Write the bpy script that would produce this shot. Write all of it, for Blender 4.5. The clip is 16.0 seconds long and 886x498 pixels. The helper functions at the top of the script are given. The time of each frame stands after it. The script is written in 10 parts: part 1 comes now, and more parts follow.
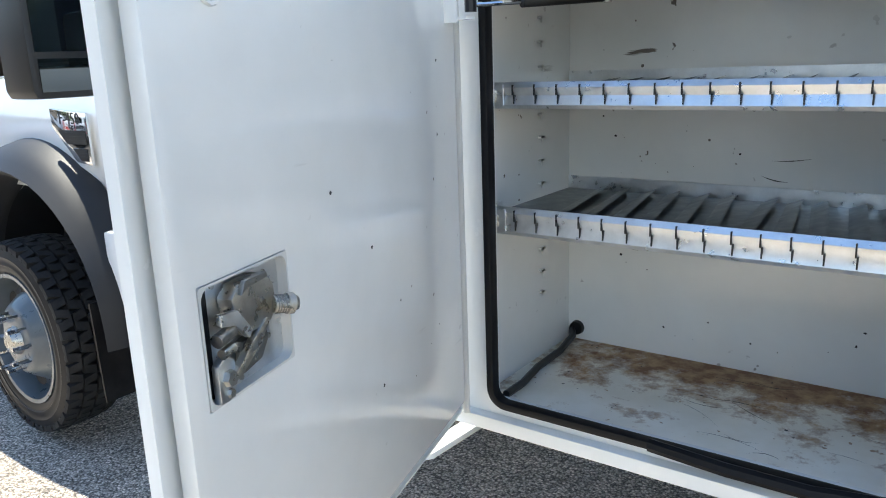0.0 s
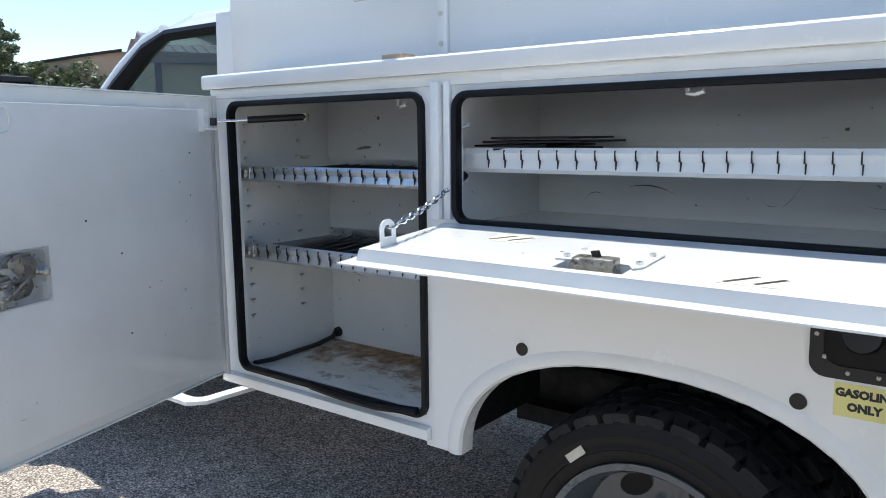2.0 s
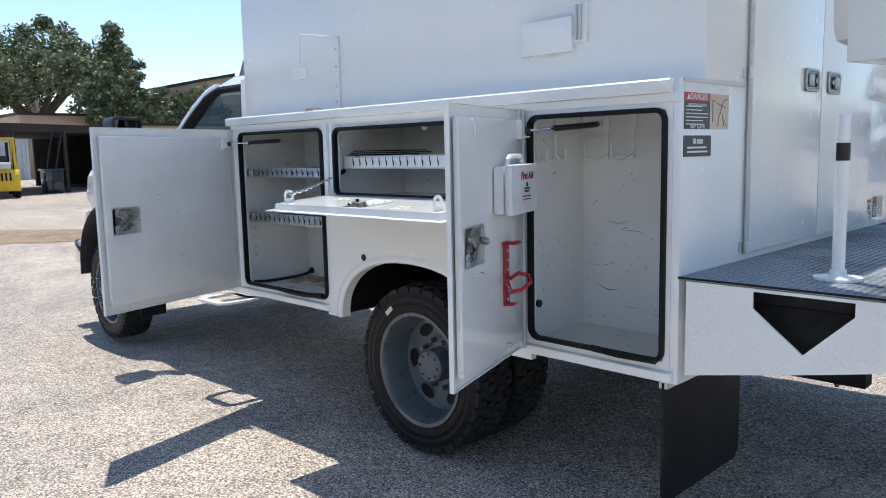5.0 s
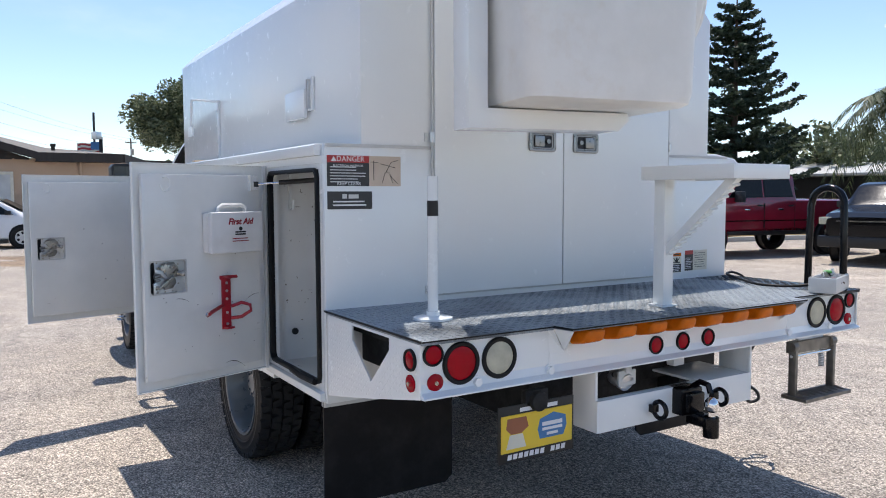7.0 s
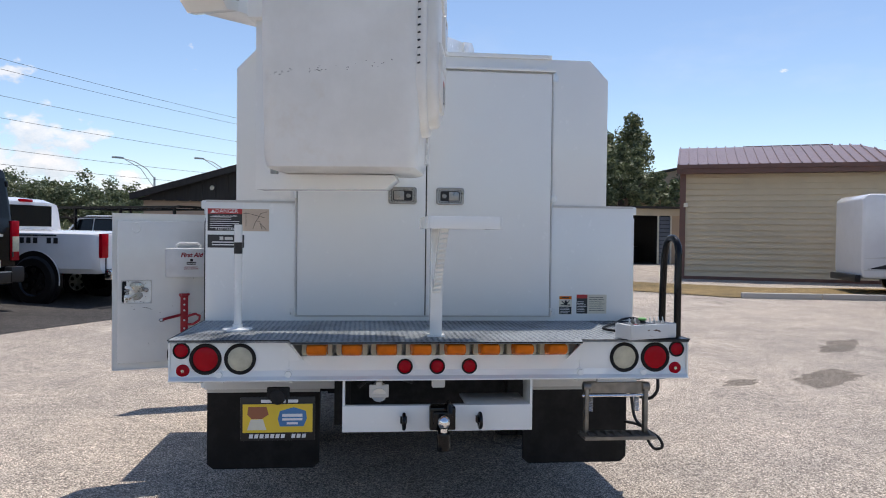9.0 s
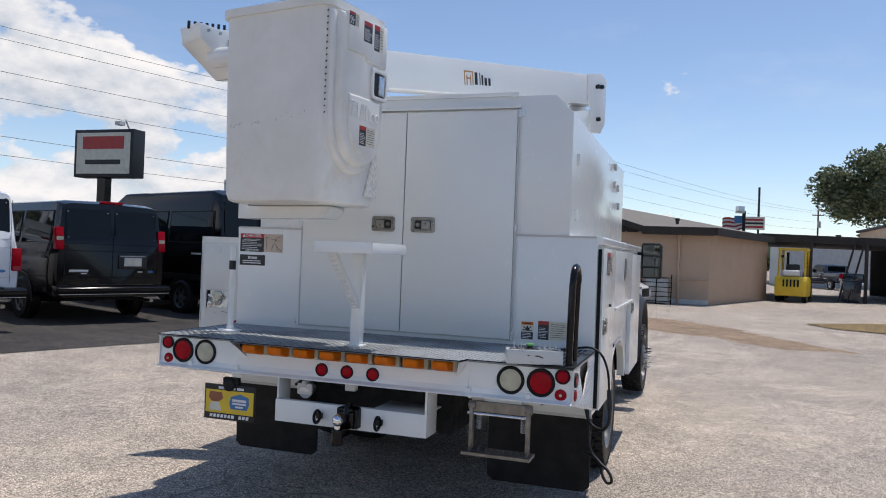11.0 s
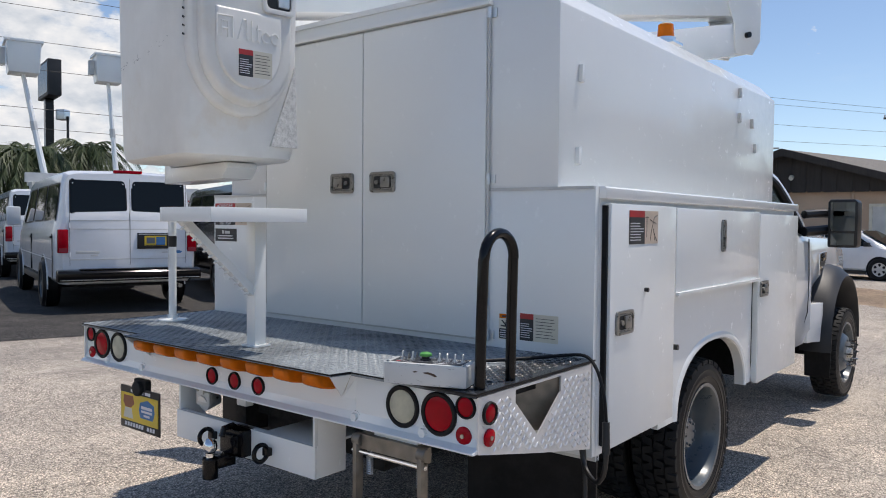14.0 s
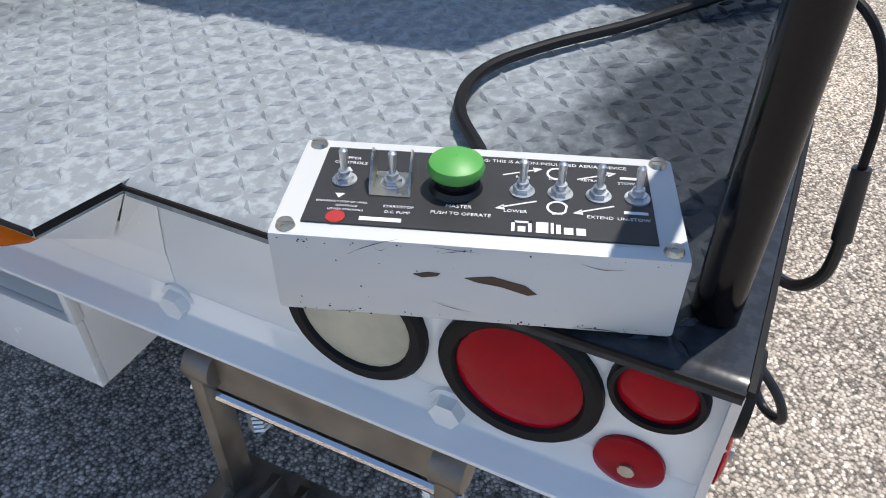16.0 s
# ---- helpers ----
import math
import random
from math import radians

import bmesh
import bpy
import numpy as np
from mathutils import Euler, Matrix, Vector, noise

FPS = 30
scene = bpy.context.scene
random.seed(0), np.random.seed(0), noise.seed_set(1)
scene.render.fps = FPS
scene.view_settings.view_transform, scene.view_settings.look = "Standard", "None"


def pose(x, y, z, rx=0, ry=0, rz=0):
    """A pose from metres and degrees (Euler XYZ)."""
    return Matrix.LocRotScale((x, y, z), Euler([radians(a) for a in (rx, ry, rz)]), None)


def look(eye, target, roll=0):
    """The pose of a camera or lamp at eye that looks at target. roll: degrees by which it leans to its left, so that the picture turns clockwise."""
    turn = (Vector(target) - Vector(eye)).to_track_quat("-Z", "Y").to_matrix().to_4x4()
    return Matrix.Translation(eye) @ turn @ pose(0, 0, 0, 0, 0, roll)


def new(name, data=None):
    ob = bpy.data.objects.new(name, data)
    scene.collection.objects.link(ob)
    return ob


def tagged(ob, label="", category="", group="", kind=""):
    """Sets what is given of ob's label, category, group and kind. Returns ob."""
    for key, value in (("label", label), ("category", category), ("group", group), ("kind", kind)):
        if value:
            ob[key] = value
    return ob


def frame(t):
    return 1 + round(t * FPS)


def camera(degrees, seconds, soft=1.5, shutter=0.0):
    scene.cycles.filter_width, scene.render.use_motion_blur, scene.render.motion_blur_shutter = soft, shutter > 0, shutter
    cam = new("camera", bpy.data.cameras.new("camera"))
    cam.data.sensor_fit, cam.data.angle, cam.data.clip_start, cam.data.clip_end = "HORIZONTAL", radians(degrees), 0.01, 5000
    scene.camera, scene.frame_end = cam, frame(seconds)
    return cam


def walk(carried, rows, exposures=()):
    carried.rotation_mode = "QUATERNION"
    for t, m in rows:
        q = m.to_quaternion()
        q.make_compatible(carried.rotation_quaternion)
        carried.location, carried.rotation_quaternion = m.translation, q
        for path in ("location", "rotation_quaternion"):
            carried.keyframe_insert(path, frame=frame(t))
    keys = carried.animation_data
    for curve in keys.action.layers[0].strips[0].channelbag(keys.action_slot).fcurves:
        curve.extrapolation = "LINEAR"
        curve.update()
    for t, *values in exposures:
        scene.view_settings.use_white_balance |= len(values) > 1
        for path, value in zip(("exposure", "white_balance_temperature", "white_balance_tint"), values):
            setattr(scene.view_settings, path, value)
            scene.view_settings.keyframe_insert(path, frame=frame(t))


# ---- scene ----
cam = camera(60.6, 16.0, soft=1.0)
PATH = [
    (0, (-1.982, -2.475, 1.405), (-3.125, -0.907, 0.922), -2.1),
    (0.5, (-1.685, -2.581, 1.45), (-2.87, -1.024, 1.038), -1.4),
    (1, (-1.354, -2.593, 1.451), (-2.555, -1.034, 1.095), -1.2),
    (1.5, (-1.045, -2.614, 1.461), (-2.251, -1.05, 1.143), -0.9),
    (2, (-0.741, -2.751, 1.451), (-1.945, -1.182, 1.154), -0.6),
    (2.2, (-0.614, -2.789, 1.453), (-1.817, -1.217, 1.164), -0.6),
    (2.5, (-0.395, -2.829, 1.447), (-1.604, -1.261, 1.163), -0.5),
    (3, (-0.061, -2.941, 1.457), (-1.285, -1.384, 1.179), -0.5),
    (3.2, (0.022, -3.034, 1.45), (-1.215, -1.488, 1.169), -0.8),
    (5.3, (1.44, -3.513, 1.428), (0.0, -2.147, 1.182), -1.2),
    (5.5, (1.605, -3.426, 1.442), (0.143, -2.083, 1.2), -1.2),
    (6, (1.904, -3.091, 1.43), (0.376, -1.82, 1.203), -1.0),
    (6.5, (2.285, -2.717, 1.443), (0.676, -1.544, 1.255), -0.6),
    (7, (2.72, -2.348, 1.451), (1.023, -1.3, 1.308), -0.2),
    (7.5, (3.076, -1.907, 1.479), (1.284, -1.025, 1.367), 0.2),
    (8, (3.516, -1.45, 1.474), (1.636, -0.769, 1.395), 0.5),
    (8.5, (3.818, -0.906, 1.483), (1.872, -0.449, 1.427), 0.6),
    (9, (4.167, -0.347, 1.48), (2.178, -0.136, 1.442), 0.7),
    (9.5, (4.373, 0.218, 1.459), (2.373, 0.184, 1.439), 1.0),
    (10, (4.504, 0.781, 1.472), (2.522, 0.514, 1.467), 1.4),
    (10.2, (4.524, 0.962, 1.508), (2.553, 0.622, 1.508), 1.7),
    (12.3, (3.769, 3.03, 1.525), (2.052, 2.005, 1.526), 1.5),
    (12.5, (3.695, 3.135, 1.54), (1.994, 2.083, 1.533), 1.4),
    (13, (3.446, 3.097, 1.494), (1.781, 1.988, 1.471), 1.1),
    (13.5, (3.025, 2.811, 1.483), (1.394, 1.655, 1.43), 0.3),
    (14, (2.545, 2.501, 1.51), (0.977, 1.262, 1.44), 0.5),
    (14.5, (2.138, 2.09, 1.464), (0.597, 0.833, 1.249), 0.5),
    (15, (1.685, 1.722, 1.414), (0.153, 0.574, 0.834), -1.2),
    (15.5, (1.362, 1.384, 1.389), (-0.143, 0.459, 0.451), -1.0),
    (16, (1.09, 1.155, 1.38), (-0.286, 0.492, 0.089), 0.2),
]
walk(cam, [(t, look(eye, target, roll)) for t, eye, target, roll in PATH],
     [(0.0, 1.52, 6800, 4), (1.0, 1.13, 6520, 5), (2.0, 0.72, 6400, 7), (3.0, 0.58, 6440, 8), (5.5, 0.60, 6450, 10), (8.0, 0.30, 6640, 13), (10.0, 0.05, 6680, 13),
      (12.5, -0.08, 6700, 13), (14.0, 0.02, 6760, 12), (15.0, 0.43, 6640, 11), (16.0, 0.42, 6560, 10)])

# ---- world, sun and light ----
SUN = Vector((-0.296, 0.146, 1.0)).normalized()
world = bpy.data.worlds.new("sky_world")
scene.world = world
world.use_nodes = True
wn = world.node_tree.nodes
wn.clear()
w_out = wn.new("ShaderNodeOutputWorld")
w_bg = wn.new("ShaderNodeBackground")
w_sky = wn.new("ShaderNodeTexSky")
w_sky.sky_type = "NISHITA"
w_sky.sun_disc = False
w_sky.sun_elevation = math.asin(SUN.z)
w_sky.sun_rotation = math.atan2(SUN.x, SUN.y)
w_sky.altitude = 0.0
w_sky.air_density = 0.88
w_sky.dust_density = 0.12
w_sky.ozone_density = 2.5
w_bg.inputs["Strength"].default_value = 0.143
world.node_tree.links.new(w_sky.outputs[0], w_bg.inputs[0])
world.node_tree.links.new(w_bg.outputs[0], w_out.inputs[0])

sun_data = bpy.data.lights.new("sun", "SUN")
sun_data.energy = 3.65
sun_data.angle = radians(0.53)
sun_data.color = (1.0, 0.95, 0.88)
sun_ob = new("sun", sun_data)
sun_ob.matrix_world = look(SUN * 60, (0, 0, 0))

# ---- materials ----


class Nodes:
    """A small wrapper to write node trees briefly."""

    def __init__(self, name):
        self.mat = bpy.data.materials.new(name)
        self.mat.use_nodes = True
        self.t = self.mat.node_tree
        self.bsdf = self.t.nodes["Principled BSDF"]
        self.out = self.t.nodes["Material Output"]
        self.co = None

    def add(self, kind):
        return self.t.nodes.new(kind)

    def link(self, a, b):
        self.t.links.new(a, b)

    def coord(self):
        if self.co is None:
            self.co = self.add("ShaderNodeTexCoord").outputs["Object"]
        return self.co

    def noise(self, scale, detail=4.0, rough=0.55, stretch=None):
        n = self.add("ShaderNodeTexNoise")
        n.inputs["Scale"].default_value = scale
        n.inputs["Detail"].default_value = detail
        n.inputs["Roughness"].default_value = rough
        src = self.coord()
        if stretch:
            m = self.add("ShaderNodeMapping")
            m.inputs["Scale"].default_value = stretch
            self.link(src, m.inputs[0])
            src = m.outputs[0]
        self.link(src, n.inputs["Vector"])
        return n.outputs["Fac"]

    def math(self, op, a, b, c=0.0):
        m = self.add("ShaderNodeMath")
        m.operation = op
        for sock, val in zip(m.inputs, (a, b, c)):
            if isinstance(val, (int, float)):
                sock.default_value = val
            else:
                self.link(val, sock)
        return m.outputs[0]

    def ramp(self, fac, stops):
        r = self.add("ShaderNodeValToRGB")
        els = r.color_ramp.elements
        while len(els) < len(stops):
            els.new(0.5)
        for el, (p, c) in zip(els, stops):
            el.position = p
            el.color = (*c, 1) if len(c) == 3 else c
        self.link(fac, r.inputs[0])
        return r.outputs[0]

    def mix(self, fac, a, b, blend="MIX"):
        m = self.add("ShaderNodeMix")
        m.data_type, m.blend_type = "RGBA", blend
        for sock, val in ((m.inputs[0], fac), (m.inputs[6], a), (m.inputs[7], b)):
            if isinstance(val, (int, float)):
                sock.default_value = val
            elif isinstance(val, tuple):
                sock.default_value = (*val, 1)
            else:
                self.link(val, sock)
        return m.outputs[2]

    def bump(self, height, strength=0.2, dist=0.002):
        b = self.add("ShaderNodeBump")
        b.inputs["Strength"].default_value = strength
        b.inputs["Distance"].default_value = dist
        self.link(height, b.inputs["Height"])
        self.link(b.outputs[0], self.bsdf.inputs["Normal"])
        return b

    def base(self, c):
        if isinstance(c, tuple):
            self.bsdf.inputs["Base Color"].default_value = (*c, 1)
        else:
            self.link(c, self.bsdf.inputs["Base Color"])

    def set(self, **kw):
        for k, v in kw.items():
            s = self.bsdf.inputs[k.replace("_", " ")]
            if isinstance(v, (int, float)):
                s.default_value = v
            else:
                self.link(v, s)
        return self


def paint(name, c, rough=0.3, coat=0.0, dirt=0.08, scale=3.0, metal=0.0, orange=0.05, shine=0.5):
    """Sprayed paint: slight cloudiness, fine scratches and orange peel."""
    n = Nodes(name)
    big = n.noise(scale, 5, 0.6)
    dark = tuple(v * (1 - dirt) for v in c)
    n.base(n.ramp(big, [(0.35, dark), (0.65, c)]))
    fine = n.noise(90, 3)
    n.set(Roughness=n.ramp(n.noise(14, 5, 0.7), [(0.3, (rough * 0.8,) * 3), (0.7, (min(1, rough * 1.3),) * 3)]), Metallic=metal)
    n.bsdf.inputs["Coat Weight"].default_value = coat
    n.bsdf.inputs["Specular IOR Level"].default_value = shine
    n.bsdf.inputs["Coat Roughness"].default_value = 0.06
    n.bump(fine, orange, 0.001)
    return n.mat


def chipped(name, c, rough=0.35):
    """White compartment enamel with dark chips, scrapes and faint rust runs."""
    n = Nodes(name)
    col = n.ramp(n.noise(2.5, 5, 0.6), [(0.35, tuple(v * 0.9 for v in c)), (0.65, c)])
    chips = n.ramp(n.noise(38, 2, 0.5), [(0.715, (0, 0, 0)), (0.74, (1, 1, 1))])
    scr = n.ramp(n.noise(9, 3, 0.5, (0.6, 0.6, 5.0)), [(0.72, (0, 0, 0)), (0.75, (1, 1, 1))])
    mask = n.mix(1.0, chips, scr, "LIGHTEN")
    gate = n.ramp(n.noise(1.7, 2), [(0.46, (0, 0, 0)), (0.6, (1, 1, 1))])
    mask = n.mix(1.0, mask, gate, "MULTIPLY")
    n.base(n.mix(mask, col, (0.16, 0.14, 0.12)))
    n.set(Roughness=rough)
    n.bsdf.inputs["Coat Weight"].default_value = 0.4
    n.bsdf.inputs["Coat Roughness"].default_value = 0.08
    n.bump(n.noise(70, 2), 0.04, 0.001)
    return n.mat


def metal(name, c, rough=0.3, var=0.25, scale=12.0, bump=0.08):
    n = Nodes(name)
    f = n.noise(scale, 6, 0.65)
    n.base(n.ramp(f, [(0.3, tuple(v * (1 - var) for v in c)), (0.7, c)]))
    n.set(Metallic=1.0, Roughness=n.ramp(n.noise(scale * 2, 5), [(0.3, (rough * 0.7,) * 3), (0.7, (min(1, rough * 1.5),) * 3)]))
    n.bump(f, bump, 0.001)
    return n.mat


def rubber(name, c=(0.014, 0.014, 0.015), rough=0.65, dust=(0.062, 0.059, 0.053)):
    n = Nodes(name)
    n.base(n.mix(n.ramp(n.noise(5, 6, 0.7), [(0.42, (0, 0, 0)), (0.8, (0.55, 0.55, 0.55))]), c, dust))
    n.set(Roughness=rough)
    n.bsdf.inputs["Specular IOR Level"].default_value = 0.22
    n.bump(n.noise(60, 3), 0.15, 0.001)
    return n.mat


def plastic(name, c, rough=0.4):
    n = Nodes(name)
    n.base(n.ramp(n.noise(6, 4), [(0.35, tuple(v * 0.85 for v in c)), (0.65, c)]))
    n.set(Roughness=rough)
    n.bump(n.noise(150, 2), 0.06, 0.001)
    return n.mat


def lens(name, c, rough=0.12):
    """Moulded translucent lamp lens with fine ribs."""
    n = Nodes(name)
    n.base(n.ramp(n.noise(20, 3), [(0.3, tuple(v * 0.75 for v in c)), (0.7, c)]))
    n.set(Roughness=rough)
    n.bsdf.inputs["Specular IOR Level"].default_value = 0.16
    n.bump(n.noise(220, 1), 0.2, 0.001)
    return n.mat


def glass_dark(name, c=(0.006, 0.008, 0.009), rough=0.03):
    """Tinted car glass in front of a dark cabin."""
    n = Nodes(name)
    n.base(c)
    n.set(Roughness=rough)
    n.bsdf.inputs["Specular IOR Level"].default_value = 0.24
    return n.mat


def glass_clear(name, tint=(0.50, 0.58, 0.54)):
    n = Nodes(name)
    mixer = n.add("ShaderNodeMixShader")
    tr = n.add("ShaderNodeBsdfTransparent")
    tr.inputs[0].default_value = (*tint, 1)
    gl = n.add("ShaderNodeBsdfGlossy")
    gl.inputs["Roughness"].default_value = 0.02
    mixer.inputs[0].default_value = 0.07
    n.link(tr.outputs[0], mixer.inputs[1])
    n.link(gl.outputs[0], mixer.inputs[2])
    n.link(mixer.outputs[0], n.out.inputs[0])
    return n.mat


def mirror_mat(name):
    n = Nodes(name)
    n.base((0.10, 0.11, 0.11))
    n.set(Metallic=1.0, Roughness=0.02)
    return n.mat


def gravelly(name, stops, fine=85.0, bump=0.6, patches=None, rough=0.95, gap=0.35):
    """Worn lot surface: rounded stone chips with dark gaps, patches and stains."""
    n = Nodes(name)
    v = n.add("ShaderNodeTexVoronoi")
    v.inputs["Scale"].default_value = fine
    n.link(n.coord(), v.inputs["Vector"])
    sep = n.add("ShaderNodeSeparateColor")
    n.link(v.outputs["Color"], sep.inputs[0])
    chips = n.ramp(sep.outputs[0], stops)
    hollow = n.ramp(v.outputs["Distance"], [(0.32, (1, 1, 1)), (0.72, (gap, gap, gap))])
    col = n.mix(1.0, chips, hollow, "MULTIPLY")
    grit = n.ramp(n.noise(fine * 0.35, 5, 0.8), [(0.36, (0.68, 0.68, 0.69)), (0.64, (1.2, 1.19, 1.17))])
    col = n.mix(1.0, col, grit, "MULTIPLY")
    mid = n.ramp(n.noise(4, 8, 0.78), [(0.36, (0.72, 0.71, 0.70)), (0.64, (1.18, 1.14, 1.08))])
    col = n.mix(1.0, col, mid, "MULTIPLY")
    large = n.ramp(n.noise(0.5, 7, 0.7), [(0.36, (0.76, 0.74, 0.72)), (0.62, (1.10, 1.05, 0.99))])
    col = n.mix(1.0, col, large, "MULTIPLY")
    if patches:
        stain = n.ramp(n.noise(0.9, 6, 0.7), [(0.62, (0, 0, 0)), (0.72, (0.75, 0.75, 0.75))])
        col = n.mix(stain, col, n.mix(1.0, col, patches, "MULTIPLY"))
        streak = n.ramp(n.noise(1.5, 5, 0.65, (0.25, 1.6, 1.0)), [(0.62, (0, 0, 0)), (0.75, (0.5, 0.5, 0.5))])
        col = n.mix(streak, col, (0.50, 0.46, 0.40))
    n.base(col)
    n.set(Roughness=rough)
    n.bsdf.inputs["Specular IOR Level"].default_value = 0.25
    dome = n.ramp(v.outputs["Distance"], [(0.0, (1, 1, 1)), (0.8, (0, 0, 0))])
    n.bump(dome, bump, 0.006)
    return n.mat


def leafy(name, a, b, trans=0.25):
    n = Nodes(name)
    info = n.add("ShaderNodeNewGeometry")
    c = n.ramp(info.outputs["Random Per Island"], [(0.0, a), (0.55, tuple((x + y) / 2 for x, y in zip(a, b))), (1.0, b)])
    n.base(c)
    n.set(Roughness=0.55)
    tl = n.add("ShaderNodeBsdfTranslucent")
    n.link(c, tl.inputs[0])
    m = n.add("ShaderNodeMixShader")
    m.inputs[0].default_value = trans
    n.link(n.bsdf.outputs[0], m.inputs[1])
    n.link(tl.outputs[0], m.inputs[2])
    n.link(m.outputs[0], n.out.inputs[0])
    return n.mat


def wooden(name, c, rough=0.75, stretch=(1, 1, 0.08), scale=8):
    n = Nodes(name)
    n.base(n.ramp(n.noise(scale, 6, 0.7, stretch), [(0.3, tuple(v * 0.6 for v in c)), (0.7, c)]))
    n.set(Roughness=rough)
    n.bump(n.noise(scale * 3, 4, 0.7, stretch), 0.3, 0.004)
    return n.mat


def stucco(name, c):
    n = Nodes(name)
    n.base(n.ramp(n.noise(0.8, 6, 0.65), [(0.3, tuple(v * 0.86 for v in c)), (0.7, c)]))
    n.set(Roughness=0.9)
    n.bump(n.noise(60, 4), 0.3, 0.004)
    return n.mat


def shingle(name, c):
    n = Nodes(name)
    br = n.add("ShaderNodeTexBrick")
    br.inputs["Scale"].default_value = 3.0
    br.inputs["Color1"].default_value = (*c, 1)
    br.inputs["Color2"].default_value = (*(v * 0.75 for v in c), 1)
    br.inputs["Mortar"].default_value = (*(v * 0.55 for v in c), 1)
    br.inputs["Mortar Size"].default_value = 0.012
    n.link(n.coord(), br.inputs["Vector"])
    n.base(n.mix(0.35, br.outputs[0], n.ramp(n.noise(3, 5), [(0.3, tuple(v * 0.7 for v in c)), (0.7, tuple(v * 1.1 for v in c))])))
    n.set(Roughness=0.9)
    return n.mat


WHITE = paint("white_body_paint", (0.82, 0.835, 0.82), 0.22, 0.35, 0.025, 1.2, 0.0, 0.015)
WHITE_CAB = paint("white_cab_paint", (0.80, 0.81, 0.81), 0.16, 0.8, 0.03, 2.0)
WHITE_IN = chipped("chipped_white_enamel", (0.80, 0.805, 0.785), 0.17)


def fibreglass():
    n = Nodes("cream_fibreglass")
    c = n.ramp(n.noise(4, 5, 0.6), [(0.35, (0.73, 0.72, 0.68)), (0.65, (0.80, 0.79, 0.755))])
    tan = n.ramp(n.noise(2.6, 6, 0.65), [(0.58, (0, 0, 0)), (0.78, (0.5, 0.5, 0.5))])
    n.base(n.mix(tan, c, (0.62, 0.52, 0.38)))
    n.set(Roughness=0.4)
    n.bump(n.noise(55, 3), 0.12, 0.001)
    return n.mat


FIBRE = fibreglass()
GREYPAINT = paint("pale_grey_trim", (0.62, 0.62, 0.60), 0.4, 0.0, 0.15)
GALV = metal("galvanised_steel", (0.80, 0.82, 0.83), 0.34, 0.25, 22)
STEEL = metal("worn_plated_steel", (0.55, 0.53, 0.48), 0.28, 0.4, 30)
CASE_W = chipped("scuffed_greyish_enamel", (0.63, 0.64, 0.63), 0.4)
RUSTMARK = plastic("rusty_brown_mark", (0.09, 0.055, 0.035), 0.8)
PEWTER = metal("dull_pewter_plate", (0.36, 0.355, 0.34), 0.32, 0.3, 40)
CHROME = metal("chrome", (0.8, 0.8, 0.8), 0.06, 0.05)
RIM = paint("grey_wheel_enamel", (0.085, 0.105, 0.12), 0.3, 0.4, 0.2, 9)
ENDPLATE = paint("bright_aluminium_plate", (0.74, 0.75, 0.76), 0.32, 0.0, 0.08, 18, metal=0.45)
SEAL = rubber("black_rubber_seal", (0.006, 0.006, 0.007), 0.5, (0.014, 0.014, 0.014))
TYRE = rubber("tyre_rubber", (0.008, 0.008, 0.009), 0.42, (0.024, 0.023, 0.022))
TREADRUB = rubber("worn_tread_rubber", (0.019, 0.019, 0.020), 0.7, (0.066, 0.063, 0.057))
FLAP = rubber("black_mud_flap", (0.006, 0.006, 0.007), 0.45, (0.040, 0.039, 0.038))
BLACK = plastic("black_plastic", (0.008, 0.008, 0.009), 0.42)
BLACKPAINT = paint("gloss_black_paint", (0.004, 0.004, 0.005), 0.16, 0.0, 0.2, 3.0, 0.0, 0.02, 0.3)
CHASSIS = paint("dirty_black_chassis", (0.010, 0.010, 0.010), 0.8, 0, 0.4, 9)
FLARE = plastic("dark_grey_fender_flare", (0.016, 0.017, 0.020), 0.52)
RED = paint("red_bracket_paint", (0.42, 0.012, 0.025), 0.35, 0.2, 0.25)
RED_LENS = lens("red_lamp_lens", (0.40, 0.001, 0.010))
CLEAR_LENS = lens("clear_lamp_lens", (0.58, 0.55, 0.42))
AMBER_LENS = lens("amber_lamp_lens", (0.74, 0.17, 0.008))
GREEN = plastic("green_push_button", (0.09, 0.36, 0.07), 0.45)
YELLOW = paint("yellow_sheet", (0.80, 0.55, 0.03), 0.35, 0.2, 0.1)
YELLOW_PALE = plastic("pale_yellow_sticker", (0.80, 0.74, 0.30), 0.4)
DRAWTAN = plastic("pale_tan_sticker", (0.62, 0.50, 0.39), 0.45)
STICKER_W = plastic("cream_sticker", (0.72, 0.68, 0.56), 0.45)
STICKER_K = plastic("black_sticker", (0.03, 0.03, 0.032), 0.4)
STICKER_R = plastic("red_sticker", (0.45, 0.03, 0.03), 0.4)
INK = plastic("dark_ink", (0.02, 0.02, 0.02), 0.5)
INK_R = plastic("dark_red_ink", (0.30, 0.015, 0.03), 0.5)
INK_W = plastic("white_ink", (0.8, 0.8, 0.8), 0.5)
INK_B = plastic("blue_ink", (0.06, 0.20, 0.42), 0.5)
INK_O = plastic("orange_ink", (0.55, 0.25, 0.06), 0.5)
FUR = plastic("brown_shape_ink", (0.32, 0.11, 0.05), 0.5)
GLASS_D = glass_dark("tinted_glass")
GLASS_C = glass_clear("cab_glass")
MIRROR = mirror_mat("mirror_glass")
AIDBOX = plastic("white_plastic_case", (0.80, 0.80, 0.80), 0.35)
